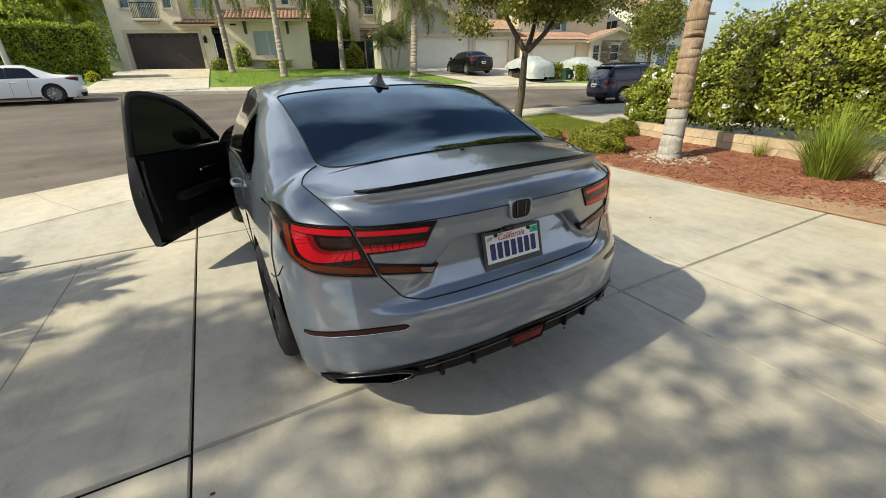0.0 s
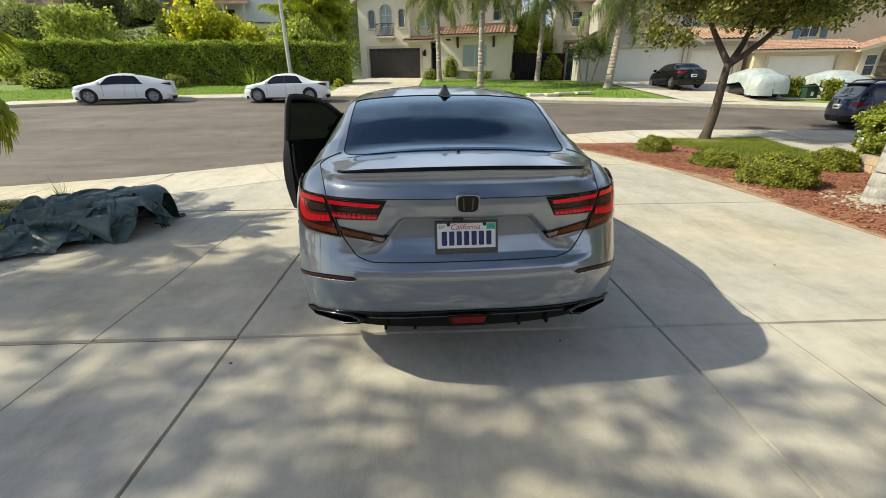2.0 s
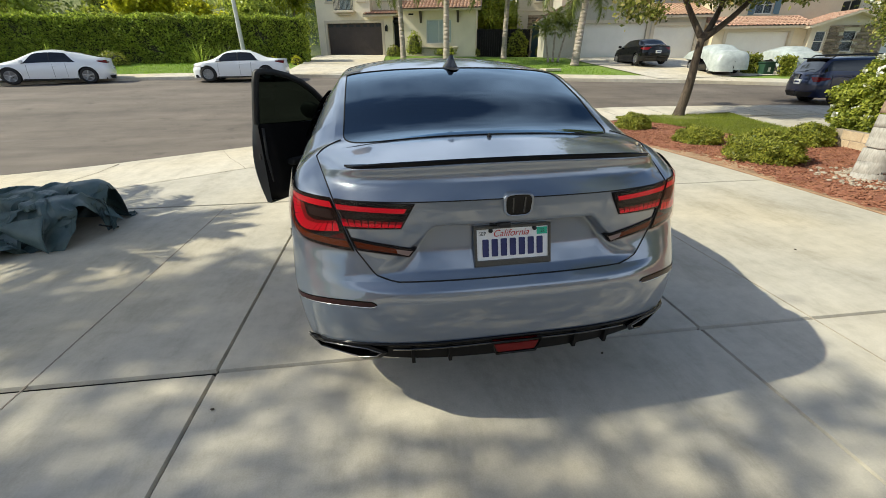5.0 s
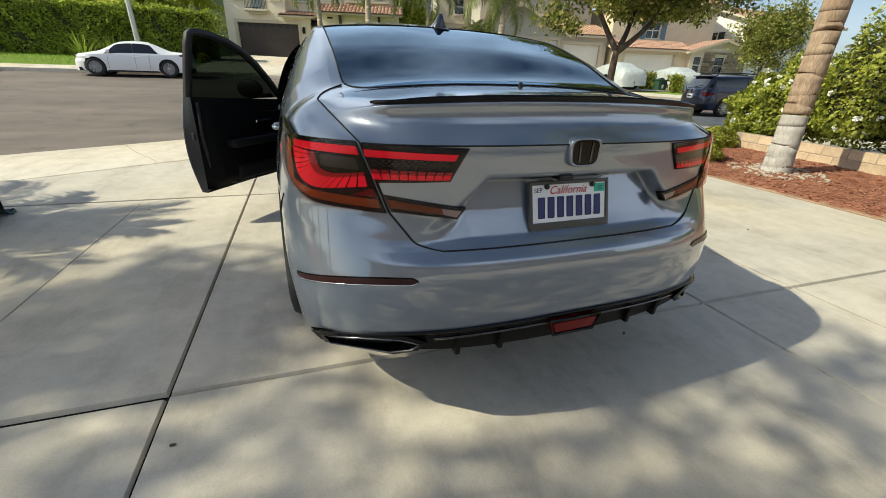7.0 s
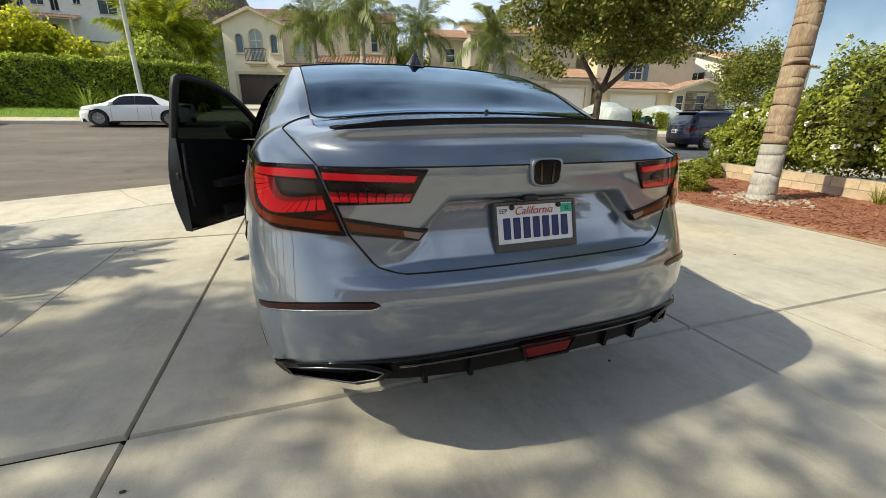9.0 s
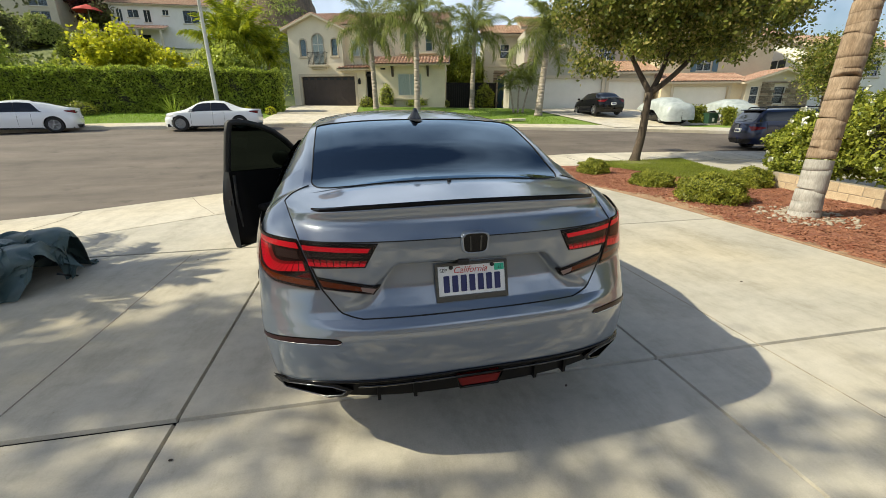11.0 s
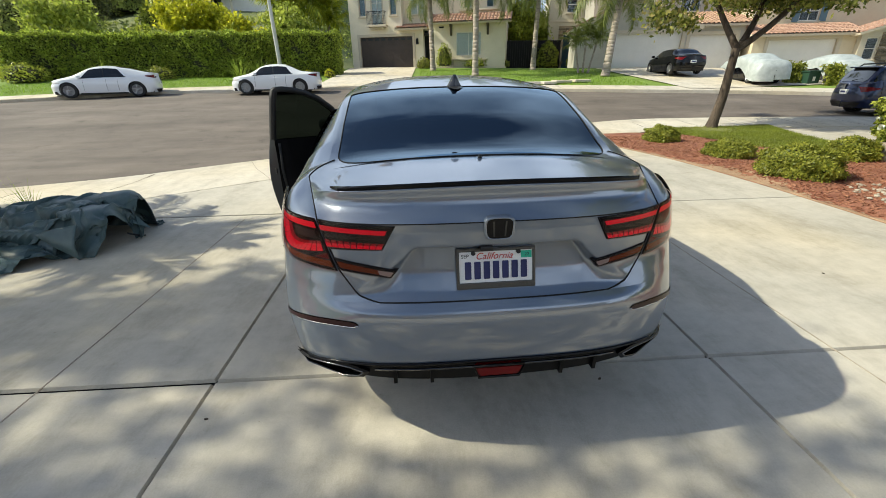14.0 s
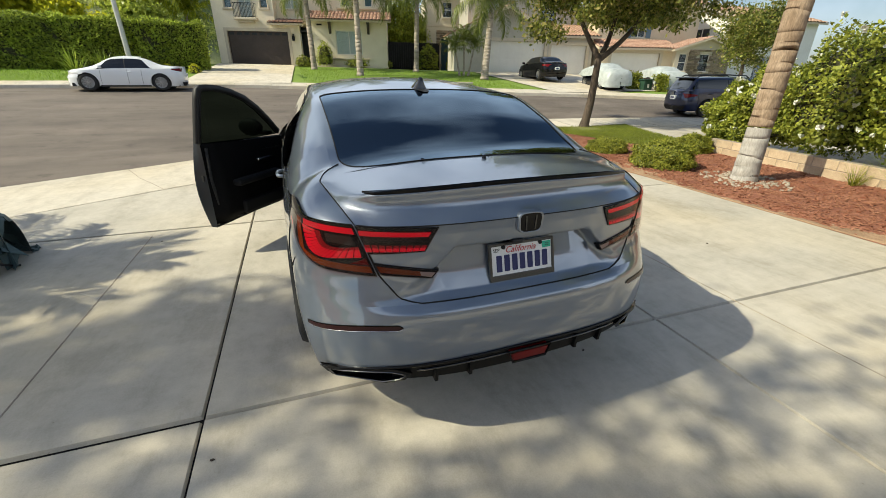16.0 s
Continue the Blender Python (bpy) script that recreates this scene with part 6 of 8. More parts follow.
def clipped_hedge(label, a, b, depth, z0, z1, leaf, size, n, seed, wave=0.12):
    """A clipped hedge between two plan points, leaves over a dark core."""
    h = thing("hedge", label, "hedge")
    rng = rng_of(seed)
    a, b = np.array(a, float), np.array(b, float)
    ln = np.linalg.norm(b - a)
    u = (b - a) / ln
    w = np.array([u[1], -u[0]])
    ang = math.degrees(math.atan2(u[1], u[0]))
    # near-black box: the hedge's inner shade put in as colour
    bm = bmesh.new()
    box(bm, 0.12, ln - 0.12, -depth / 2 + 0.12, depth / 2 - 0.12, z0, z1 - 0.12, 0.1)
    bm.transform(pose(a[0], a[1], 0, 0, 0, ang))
    part("inner_mass", bm, "core_shade", h)
    s, f = rng.random(n) * ln, rng.random(n)
    zz = z0 + (z1 - z0) * rng.random(n)
    off = np.full(n, depth / 2)
    top = f < 0.25
    end = (f > 0.25) & (f < 0.33)
    off[top] = (rng.random(top.sum()) - 0.5) * depth
    zz[top] = z1
    off[end] = (rng.random(end.sum()) - 0.5) * depth
    s[end] = np.where(rng.random(end.sum()) < 0.5, 0, ln)
    bumpy = wave * (np.sin(s * 1.9) * np.sin(zz * 2.3 + s * 0.7) + 0.6 * np.sin(s * 4.3 + zz * 3))
    off[~top & ~end] += bumpy[~top & ~end] + 0.06 * rng.normal(size=(~top & ~end).sum())
    zz[top] += bumpy[top] + 0.07 * rng.normal(size=top.sum())
    p = np.column_stack([a[0] + u[0] * s + w[0] * off, a[1] + u[1] * s + w[1] * off, zz])
    part("leaves", quads("leaves", leaf_quads(rng, p, size, up=-0.1, slim=0.65), leaf), leaf, h)
    return h


clipped_hedge("tall clipped dark green hedge along the lawn", (-26.5, 29.0), (-17.5, 30.8), 1.5, 1.4, 4.30, "hedge_dark", 0.125, 26000, 81)
clipped_hedge("tall clipped dark green hedge along the lawn", (-17.6, 30.8), (-5.7, 31.2), 1.5, 1.5, 4.35, "hedge_dark", 0.12, 34000, 82)
clipped_hedge("low clipped hedge beside the utility box", (18.55, 20.45), (19.35, 20.2), 0.7, 0.7, 1.75, "shrub", 0.10, 1500, 83)
clipped_hedge("low clipped hedge beside the utility box", (19.75, 19.35), (20.35, 19.15), 0.7, 0.6, 1.62, "shrub", 0.10, 1500, 84)


def spiky(label, x, y, z, n, h, w, leaf, seed, spread=0.8, name="ornamental_grass", category="ornamental grass"):
    """A tuft of arching blades."""
    t = thing(name, label, category)
    rng = rng_of(seed)
    q = []
    for k in range(n):
        a = rng.random() * 2 * math.pi
        tilt = spread * rng.random() ** 0.8
        ln = h * (0.65 + 0.5 * rng.random())
        r0 = 0.22 * rng.random() * h
        p0 = np.array([x + math.cos(a) * r0, y + math.sin(a) * r0, z])
        out = np.array([math.cos(a), math.sin(a), 0])
        sidev = np.array([-math.sin(a), math.cos(a), 0]) * w
        prev, pw = p0, 1.0
        for i in range(1, 5):
            s = i / 4
            cur = p0 + out * ln * (math.sin(tilt) * s + 0.22 * tilt * s ** 3) + np.array([0, 0, ln * (math.cos(tilt) * s - 0.28 * tilt * s ** 3)])
            nw = 1.0 - 0.85 * s
            q.append([prev - sidev * pw, prev + sidev * pw, cur + sidev * nw, cur - sidev * nw])
            prev, pw = cur, nw
    part("tuft", quads("tuft", np.array(q), leaf), leaf, t)
    return t


spiky("bright green fountain grass clump in the mulch bed", 6.15, 1.12, 0.03, 520, 0.98, 0.009, "blade", 91, 0.70)
spiky("spiky flax plant before the hedge", -12.2, 29.2, 1.5, 60, 1.5, 0.03, "blade", 92, 0.8, "flax_plant", "flax plant")
spiky("spiky flax plant before the hedge", -10.8, 29.4, 1.5, 50, 1.4, 0.03, "blade", 93, 0.8, "flax_plant", "flax plant")
spiky("spiky flax plant before the hedge", -20.6, 28.6, 1.5, 60, 1.5, 0.03, "blade", 94, 0.8, "flax_plant", "flax plant")
spiky("thin grass weeds at the driveway edge", -5.05, 3.75, 0.02, 40, 0.45, 0.004, "blade", 95, 0.9, "weed_tuft", "weeds")
spiky("small green weed by the block wall", 6.95, 2.35, 0.05, 60, 0.35, 0.006, "shrub", 96, 0.8, "weed_tuft", "weeds")


def rose_hedge():
    h = thing("rose_hedge", "tall rose hedge with white blooms above a low block wall", "rose hedge")
    rng = rng_of(101)
    pts, flowers = [], []
    spots = [(8.72, 5.68, 0.75, 0.52, 0.6, 0.62), (8.7, 4.9, 0.95, 0.75, 0.8, 0.78), (8.45, 3.6, 1.22, 0.9, 0.95, 1.02), (8.25, 2.2, 1.35, 0.9, 1.0, 1.08), (8.1, 0.8, 1.4, 0.9, 1.0, 1.1), (7.95, -0.7, 1.4, 0.9, 1.1, 1.1), (7.85, -2.2, 1.4, 0.9, 1.1, 1.1), (9.4, 3.4, 1.4, 1.0, 1.3, 1.1), (9.2, 1.0, 1.5, 1.0, 1.5, 1.15), (8.48, 5.45, 0.36, 0.42, 0.55, 0.36)]
    for k, (x, y, z, rx, ry, rz) in enumerate(spots):
        core("inner_mass", (x, y, z), (rx * 0.70, ry * 0.76, rz * 0.78), "core_shade", h, False, k)
        p = clump_points(rng, (x, y, z), (rx, ry, rz), 15000, 0.28)
        p = p[p[:, 2] > 0.12]
        cut = len(p) * 7 // 10
        pts += [shell_leaves(rng, p[:cut], (x, y, z - 0.25), 0.062, 0.66), leaf_quads(rng, p[cut:], 0.064, up=-0.3, slim=0.62)]
        f = clump_points(rng, (x, y, z + 0.05), (rx * 1.04, ry * 1.04, rz * 1.06), 34, 0.05)
        flowers.append(f[(f[:, 2] > 0.5) & (f[:, 0] < x + 0.3)])
    part("leaves", quads("leaves", np.concatenate(pts), "rose"), "rose", h)
    fl = np.concatenate(flowers)
    kinds = []
    for _ in range(4):
        q = []
        for k in range(12):
            a = 2 * math.pi * k / 7 + rng.random()
            d = np.array([math.cos(a), math.sin(a), 0.3 + 0.6 * rng.normal()]) * (0.030 + 0.022 * rng.random())
            o = np.cross(d, rng.normal(size=3))
            o = o / np.linalg.norm(o) * 0.028
            q.append([d * 0, d * 0.6 + o, d, d * 0.6 - o])
        kinds.append(quads("bloom", np.array(q), "petal"))
    for c in fl:
        b = new("bloom", kinds[int(rng.integers(4))])
        b.parent = h
        b.matrix_basis = Matrix.Translation(tuple(c)) @ Matrix.Rotation(rng.random() * 6.3, 4, "Z") @ Matrix.Scale(0.8 + 0.7 * rng.random(), 4)


rose_hedge()


def hillside():
    rng = rng_of(111)
    h = thing("hillside_scrub", "scrub and bushes covering the hillside", "bushes", kind="stuff")
    pts = []
    for k in range(620):
        x, y = -75 + 81 * rng.random(), 36 + 80 * rng.random() ** 1.1
        r = 0.5 + 0.9 * rng.random()
        if (-51 < x < -20 and 66 < y < 86) or (x > -9 and y < 60):
            continue
        z = hill(x, y)
        p = clump_points(rng, (x, y, z + r * 0.15), (r * 1.6, r * 1.4, r * 0.6), 130, 0.35)
        pts.append(p)
    part("leaves", quads("leaves", leaf_quads(rng, np.concatenate(pts), 0.30, up=0, slim=0.7), "hill_leaf"), "hill_leaf", h)


hillside()
for k, (x, y, r, hh, lf) in enumerate(((-18.4, 36.4, 2.1, 5.4, "yellow_leaf"), (-16.8, 37.4, 1.5, 4.6, "yellow_leaf"), (-14.4, 36.0, 0.9, 3.6, "yellow_leaf"), (-12.4, 35.0, 0.8, 2.6, "yellow_leaf"), (-27.6, 36.2, 2.3, 5.6, "bright_leaf"), (-34.8, 35.0, 2.2, 3.2, "yellow_leaf"), (-21.4, 36.0, 1.0, 3.4, "hedge"), (-10.4, 36.4, 1.6, 4.6, "bright_leaf"), (-29.5, 33.0, 1.4, 2.6, "bright_leaf"))):
    z = hill(x, y)
    broad_tree("bushy yellow-green tree behind the hedge" if lf == "yellow_leaf" else "green bushy tree behind the hedge", (x, y, z - 0.1), hh * 0.25, 0.09, ((x, y, z + hh * 0.58), (r, r, hh * 0.40)), lf, 0.26, 6500, 120 + k, 9, 0.62, name="bushy_tree")
for k, (x, y, hh) in enumerate(((-11.6, 39.5, 3.6), (-9.6, 39.0, 4.6), (-8.2, 40.5, 3.4), (-11.0, 41.5, 5.4))):
    z = hill(x, y)
    palm("yellow-green feather palm behind the hedge", (x, y, z), (x + 0.2, y, z + hh), 0.14, 0.11, "hill", 20, 140 + k, "palm_far", group="palms behind the hedge", rings=14, high=1.4, low=-0.4)


for k, (x, y, r, hh) in enumerate(((-39.5, 56.0, 3.2, 6.0), (-36.6, 75.5, 2.2, 5.0), (-60.0, 60.0, 4.0, 6.5))):
    z = hill(x, y)
    broad_tree("dark spreading tree on the hillside", (x, y, z - 0.1), hh * 0.3, 0.16, ((x, y, z + hh * 0.6), (r, r, hh * 0.42)), "dusky_leaf", 0.26, 6000, 180 + k, 9, 0.9, name="hillside_tree")
shrub("large rounded olive-green bush on the hillside", -47.4, 55.0, hill(-47.4, 55.0), 3.3, 4.4, "hill_leaf", 0.26, 7000, 186)
for k, (x, y, r, hh) in enumerate(((-46.8, 71.0, 3.0, 4.6), (-42.6, 70.6, 2.4, 3.8), (-64.0, 66.0, 4.2, 4.0), (-55.5, 63.0, 3.2, 3.2))):
    shrub("olive-green brush on the hillside", x, y, hill(x, y), r, hh, "hill_leaf", 0.30, 5000, 190 + k)
shrub("dark rounded bush below the hillside terrace", -30.6, 56.0, hill(-30.6, 56.0), 2.0, 2.8, "hedge", 0.22, 4000, 187)


broad_tree("big dark olive pine on the hillside", (-38.0, 53.0, hill(-38.0, 53.0) - 0.2), 6.5, 0.30, ((-38.0, 53.0, hill(-38.0, 53.0) + 10.6), (4.4, 4.2, 4.4)), "dusky_leaf", 0.42, 9000, 141, 12, 1.1)
broad_tree("dark plum-leaved tree beside the terrace", (-38.5, 78.0, hill(-38.5, 78.0) - 0.2), 2.0, 0.25, ((-38.5, 78.0, hill(-38.5, 78.0) + 5.0), (5.0, 3.5, 3.4)), "plum_leaf", 0.5, 6500, 142, 10, 1.1)

# ---- bed details ----
def bed_litter():
    rng = rng_of(151)
    q = []
    corners = np.array([[-1, -1, -1], [1, -1, -1], [1, 1, -1], [-1, 1, -1], [-1, -1, 1], [1, -1, 1], [1, 1, 1], [-1, 1, 1]], float)
    sides = ((4, 5, 6, 7), (0, 1, 5, 4), (1, 2, 6, 5), (2, 3, 7, 6), (3, 0, 4, 7))
    for _ in range(12000):
        y = -3.5 + 12.2 * rng.random()
        x = lerp(BED_EDGE(y) + 0.02 + margin_wide(y) * (0.10 + 0.90 * rng.random()), bed_right(y) - 0.05, rng.random() ** 1.3)
        s = np.array([0.010 + 0.022 * rng.random(), 0.004 + 0.006 * rng.random(), 0.0025])
        m = np.array(Euler((rng.normal() * 0.35, rng.normal() * 0.35, rng.random() * 6.3)).to_matrix())
        c = (corners * s) @ m.T + np.array([x, y, bed_height(x, y) + 0.008])
        q += [c[list(f)] for f in sides]
    litter = thing("bark_chips", "loose red-brown bark chips over the bed", "bark mulch", kind="stuff")
    part("chips", quads("chips", np.array(q), "chip"), "chip", litter)
    pb = thing("pebbles", "pale pebbles ringed round the palm foot", "pebbles", kind="stuff")
    bm = bmesh.new()
    for k in range(300):
        a, r = rng.random() * 2 * math.pi, 0.24 + 0.42 * rng.random() ** 1.3
        x, y = 5.68 + math.cos(a) * r * 0.9, 3.10 + math.sin(a) * r
        s = 0.010 + 0.022 * rng.random() ** 1.5
        m = pose(x, y, bed_height(x, y) + s * 0.4, 0, 0, 360 * rng.random()) @ Matrix.Diagonal((s * 1.3, s, s * 0.6, 1))
        bmesh.ops.create_icosphere(bm, subdivisions=1, radius=1, matrix=m)
    part("stones", bm, "pebble", pb)


bed_litter()


def turf(label, fn, n, h, seed, blade="turf"):
    rng = rng_of(seed)
    t = thing("lawn_grass", label, "grass", kind="stuff")
    p = np.array([fn(rng) for _ in range(n)])
    a = rng.random(n) * 2 * math.pi
    side = np.column_stack([np.cos(a), np.sin(a), np.zeros(n)]) * 0.004 * (h / 0.05)
    tip = np.column_stack([rng.normal(size=n) * h * 0.4, rng.normal(size=n) * h * 0.4, h * (0.6 + 0.6 * rng.random(n))])
    part("blades", quads("blades", np.stack([p - side, p + side, p + tip + side * 0.2, p + tip - side * 0.2], 1), blade), blade, t)


def near_spot(rng):
    xx = 5.75 + 3.6 * rng.random()
    top = walk_line(xx) - 0.04
    while True:
        yy = lerp(min(lawn_front(xx), top), top, rng.random())
        if math.hypot(xx - 7.5, yy - 9.4) > 0.75 * rng.random() ** 0.4:
            return (xx, yy, 0.066)


def far_spot(rng):
    while True:
        xx = -34 + 46 * rng.random()
        if not -6.4 < xx < -0.1:
            break
    yy = FAR_KERB(xx) + 1.6 + (6.0 if xx < -6 else 9.0) * rng.random()
    return (xx, yy, land(xx, yy) + 0.03)


turf("short green lawn grass beside the mulch bed", near_spot, 26000, 0.05, 161)
turf("mown lawn grass across the street", far_spot, 30000, 0.11, 162, "turf_far")

# low block wall behind the bed
wall_low = thing("wall_low", "low tan concrete block wall behind the bed", "wall", kind="structure")
a, b = Vector((7.62, 5.3, 0)), Vector((6.55, -2.6, 0))
d = (b - a).normalized()
ang = math.degrees(math.atan2(d.y, d.x))
block = mesh("block", *(lambda bm: ([v.co[:] for v in bm.verts], [[v.index for v in f.verts] for f in bm.faces]))((lambda bm: (box(bm, 0, 0.388, -0.075, 0.075, 0, 0.146, 0.006), bm.verts.index_update(), bm)[2])(bmesh.new())), "block")
n = int((b - a).length / 0.40)
for row in range(2):
    for k in range(n):
        o = new("block", block)
        o.parent = wall_low
        p = a + d * (0.40 * k + (0.20 if row else 0))
        o.matrix_basis = pose(p.x, p.y, 0.03 + 0.156 * row, 0, 0, ang)
bm = bmesh.new()
box(bm, 0, 0.40 * n, -0.068, 0.068, 0.0, 0.335)
bm.transform(pose(a.x, a.y, 0, 0, 0, ang))
part("mortar_core", bm, "mortar", wall_low)


# ---- houses ----
def facade(name, x0, x1, z0, z1, y, openings, material, parent, thick=0.25, m=None):
    """An upright wall facing -y with rectangular openings cut through it."""
    xs = sorted({x0, x1, *(v for o in openings for v in o[:2])})
    zs = sorted({z0, z1, *(v for o in openings for v in o[2:4])})
    xs, zs = [v for v in xs if x0 <= v <= x1], [v for v in zs if z0 <= v <= z1]
    def solid(i, j):
        if not (0 <= i < len(xs) - 1 and 0 <= j < len(zs) - 1):
            return False
        cx, cz = (xs[i] + xs[i + 1]) / 2, (zs[j] + zs[j + 1]) / 2
        return not any(o[0] < cx < o[1] and o[2] < cz < o[3] for o in openings)
    bm = bmesh.new()
    for i in range(len(xs) - 1):
        for j in range(len(zs) - 1):
            if not solid(i, j):
                continue
            a, b, c, d = xs[i], xs[i + 1], zs[j], zs[j + 1]
            for yy in (y, y + thick):
                bm.faces.new([bm.verts.new(p) for p in ((a, yy, c), (b, yy, c), (b, yy, d), (a, yy, d))])
            for di, dj, e in ((-1, 0, ((a, c), (a, d))), (1, 0, ((b, c), (b, d))), (0, -1, ((a, c), (b, c))), (0, 1, ((a, d), (b, d)))):
                if not solid(i + di, j + dj):
                    (p, q), (r, s) = e
                    bm.faces.new([bm.verts.new(v) for v in ((p, y, q), (r, y, s), (r, y + thick, s), (p, y + thick, q))])
    bmesh.ops.remove_doubles(bm, verts=bm.verts[:], dist=0.0005)
    bmesh.ops.recalc_face_normals(bm, faces=bm.faces[:])
    return part(name, bm, material, parent)


def window(parent, x0, x1, z0, z1, y, frame_mat="trim_white", behind="dark", bars=(1, 1), sill=True, arch=0.0, name="window"):
    """A window set back in its opening: frame, glazing bars, pane, a curtain or a near-black sheet as the unlit room
    behind, sill.
    """
    w = new(name)
    w.parent = parent
    f = 0.06
    specs = [(x0, x1, y + 0.08, y + 0.14, z0, z0 + f), (x0, x1, y + 0.08, y + 0.14, z1 - f, z1), (x0, x0 + f, y + 0.08, y + 0.14, z0 + f, z1 - f), (x1 - f, x1, y + 0.08, y + 0.14, z0 + f, z1 - f)]
    for k in range(1, bars[0] + 1):
        c = lerp(x0, x1, k / (bars[0] + 1))
        specs.append((c - 0.025, c + 0.025, y + 0.085, y + 0.135, z0 + f, z1 - f))
    for k in range(1, bars[1] + 1):
        c = lerp(z0, z1, k / (bars[1] + 1))
        specs.append((x0 + f, x1 - f, y + 0.088, y + 0.132, c - 0.025, c + 0.025))
    part("window_frame", boxes(*specs), frame_mat, w)
    part("pane", boxes((x0 + f, x1 - f, y + 0.105, y + 0.113, z0 + f, z1 - f)), "pane", w)
    part("room_blind", boxes((x0 + 0.01, x1 - 0.01, y + 0.17, y + 0.19, z0 + 0.01, z1 - 0.01)), behind, w)
    if sill:
        part("sill", boxes((x0 - 0.10, x1 + 0.10, y - 0.09, y + 0.08, z0 - 0.13, z0 - 0.002), bevel=0.015), "trim_beige", w)
    if arch:
        bm = bmesh.new()
        cx, r = (x0 + x1) / 2, (x1 - x0) / 2
        for s in (-1, 1):
            poly = [(cx + s * r, z1)] + [(cx + s * r * math.sin(t), z1 - r + r * math.cos(t)) for t in linspace(0, math.pi / 2, 8)]
            prism(bm, poly, "y", y + 0.002, y + 0.24)
        part("arch_corner", bm, arch, w)
        pts = [(cx - r, y - 0.01, z0)] + [(cx + r * math.sin(t), y - 0.01, z1 - r + r * math.cos(t)) for t in linspace(-math.pi / 2, math.pi / 2, 15)] + [(cx + r, y - 0.01, z0)]
        bm = bmesh.new()
        tube(bm, pts, 0.05, 6)
        part("arch_trim", bm, "trim_beige", w)
    return w


def garage_door(parent, x0, x1, z0, z1, y, material, cols, rows, relief=0.025, lights=False):
    """A sectional garage door with raised panels, in a trimmed opening."""
    g = new("garage_door")
    g.parent = parent
    part("door_leaf", boxes((x0, x1, y + 0.16, y + 0.20, z0, z1)), material, g)
    cw, rh = (x1 - x0) / cols, (z1 - z0) / rows
    for i in range(cols):
        for j in range(rows):
            xa, za = x0 + i * cw, z0 + j * rh
            part("panel", boxes((xa + 0.07, xa + cw - 0.07, y + 0.16 - relief, y + 0.16, za + 0.07, za + rh - 0.07), bevel=min(0.02, relief * 0.6)), material, g)
        if lights:
            part("door_light", boxes((x0 + i * cw + 0.10, x0 + (i + 1) * cw - 0.10, y + 0.16 - relief - 0.006, y + 0.16, z1 - 0.26, z1 - 0.08)), "dark", g)
    part("door_surround", boxes((x0 - 0.22, x0 - 0.003, y - 0.05, y + 0.10, z0, z1 + 0.22), (x1 + 0.003, x1 + 0.22, y - 0.05, y + 0.10, z0, z1 + 0.22), (x0 - 0.003, x1 + 0.003, y - 0.05, y + 0.10, z1 + 0.003, z1 + 0.22)), "trim_beige", g)
    return g


def tile_roof(name, origin, along, up, parent, material="tile", tile_w=0.27, course=0.36):
    """A slope of barrel tiles: round ribs in stepped courses. origin: one end of the eave; along and up: its edges."""
    o, a, u = Vector(origin), Vector(along), Vector(up)
    n = a.cross(u).normalized()
    if n.z < 0:
        n = -n
    nu, nv = max(2, int(a.length / tile_w)), max(2, int(u.length / course))
    prof = ((0.0, 0.0), (0.2, 0.055), (0.5, 0.085), (0.8, 0.055))
    us = [(i + p, h) for i in range(nu) for p, h in prof] + [(nu, 0.0)]
    vs = [(j + q, st) for j in range(nv) for q, st in ((0.0, 0.035), (0.99, 0.0))]
    verts = [o + a * (uu / nu) + u * (vv / nv) + n * (h + st) for uu, h in us for vv, st in vs]
    k = len(vs)
    faces = [(i * k + j, (i + 1) * k + j, (i + 1) * k + j + 1, i * k + j + 1) for i in range(len(us) - 1) for j in range(k - 1)]
    ob = part(name, mesh(name, verts, faces, material), material, parent)
    bm = bmesh.new()
    quad = [o, o + a, o + a + u, o + u]
    lo = [bm.verts.new(p - n * 0.14) for p in quad]
    hi = [bm.verts.new(p - n * 0.004) for p in quad]
    bm.faces.new(lo)
    bm.faces.new(hi)
    for i in range(4):
        bm.faces.new((lo[i], lo[(i + 1) % 4], hi[(i + 1) % 4], hi[i]))
    bmesh.ops.recalc_face_normals(bm, faces=bm.faces[:])
    part("roof_deck", bm, "trim_beige", ob)
    return ob


def block_mass(parent, name, x0, x1, y0, y1, z0, z1, material):
    """Side and back walls of a house mass behind its facade."""
    return part(name, boxes((x0, x0 + 0.2, y0 + 0.25, y1, z0, z1), (x1 - 0.2, x1, y0 + 0.25, y1, z0, z1), (x0 + 0.2, x1 - 0.2, y1 - 0.2, y1, z0, z1), (x0 + 0.2, x1 - 0.2, y0 + 0.25, y1 - 0.2, z1 - 0.15, z1)), material, parent)


def gable_fill(parent, x0, x1, z0, apex_x, apex_z, y, material, thick=0.25):
    bm = bmesh.new()
    prism(bm, [(x0, z0), (x1, z0), (apex_x, apex_z)], "y", y, y + thick)
    return part("gable", bm, material, parent)


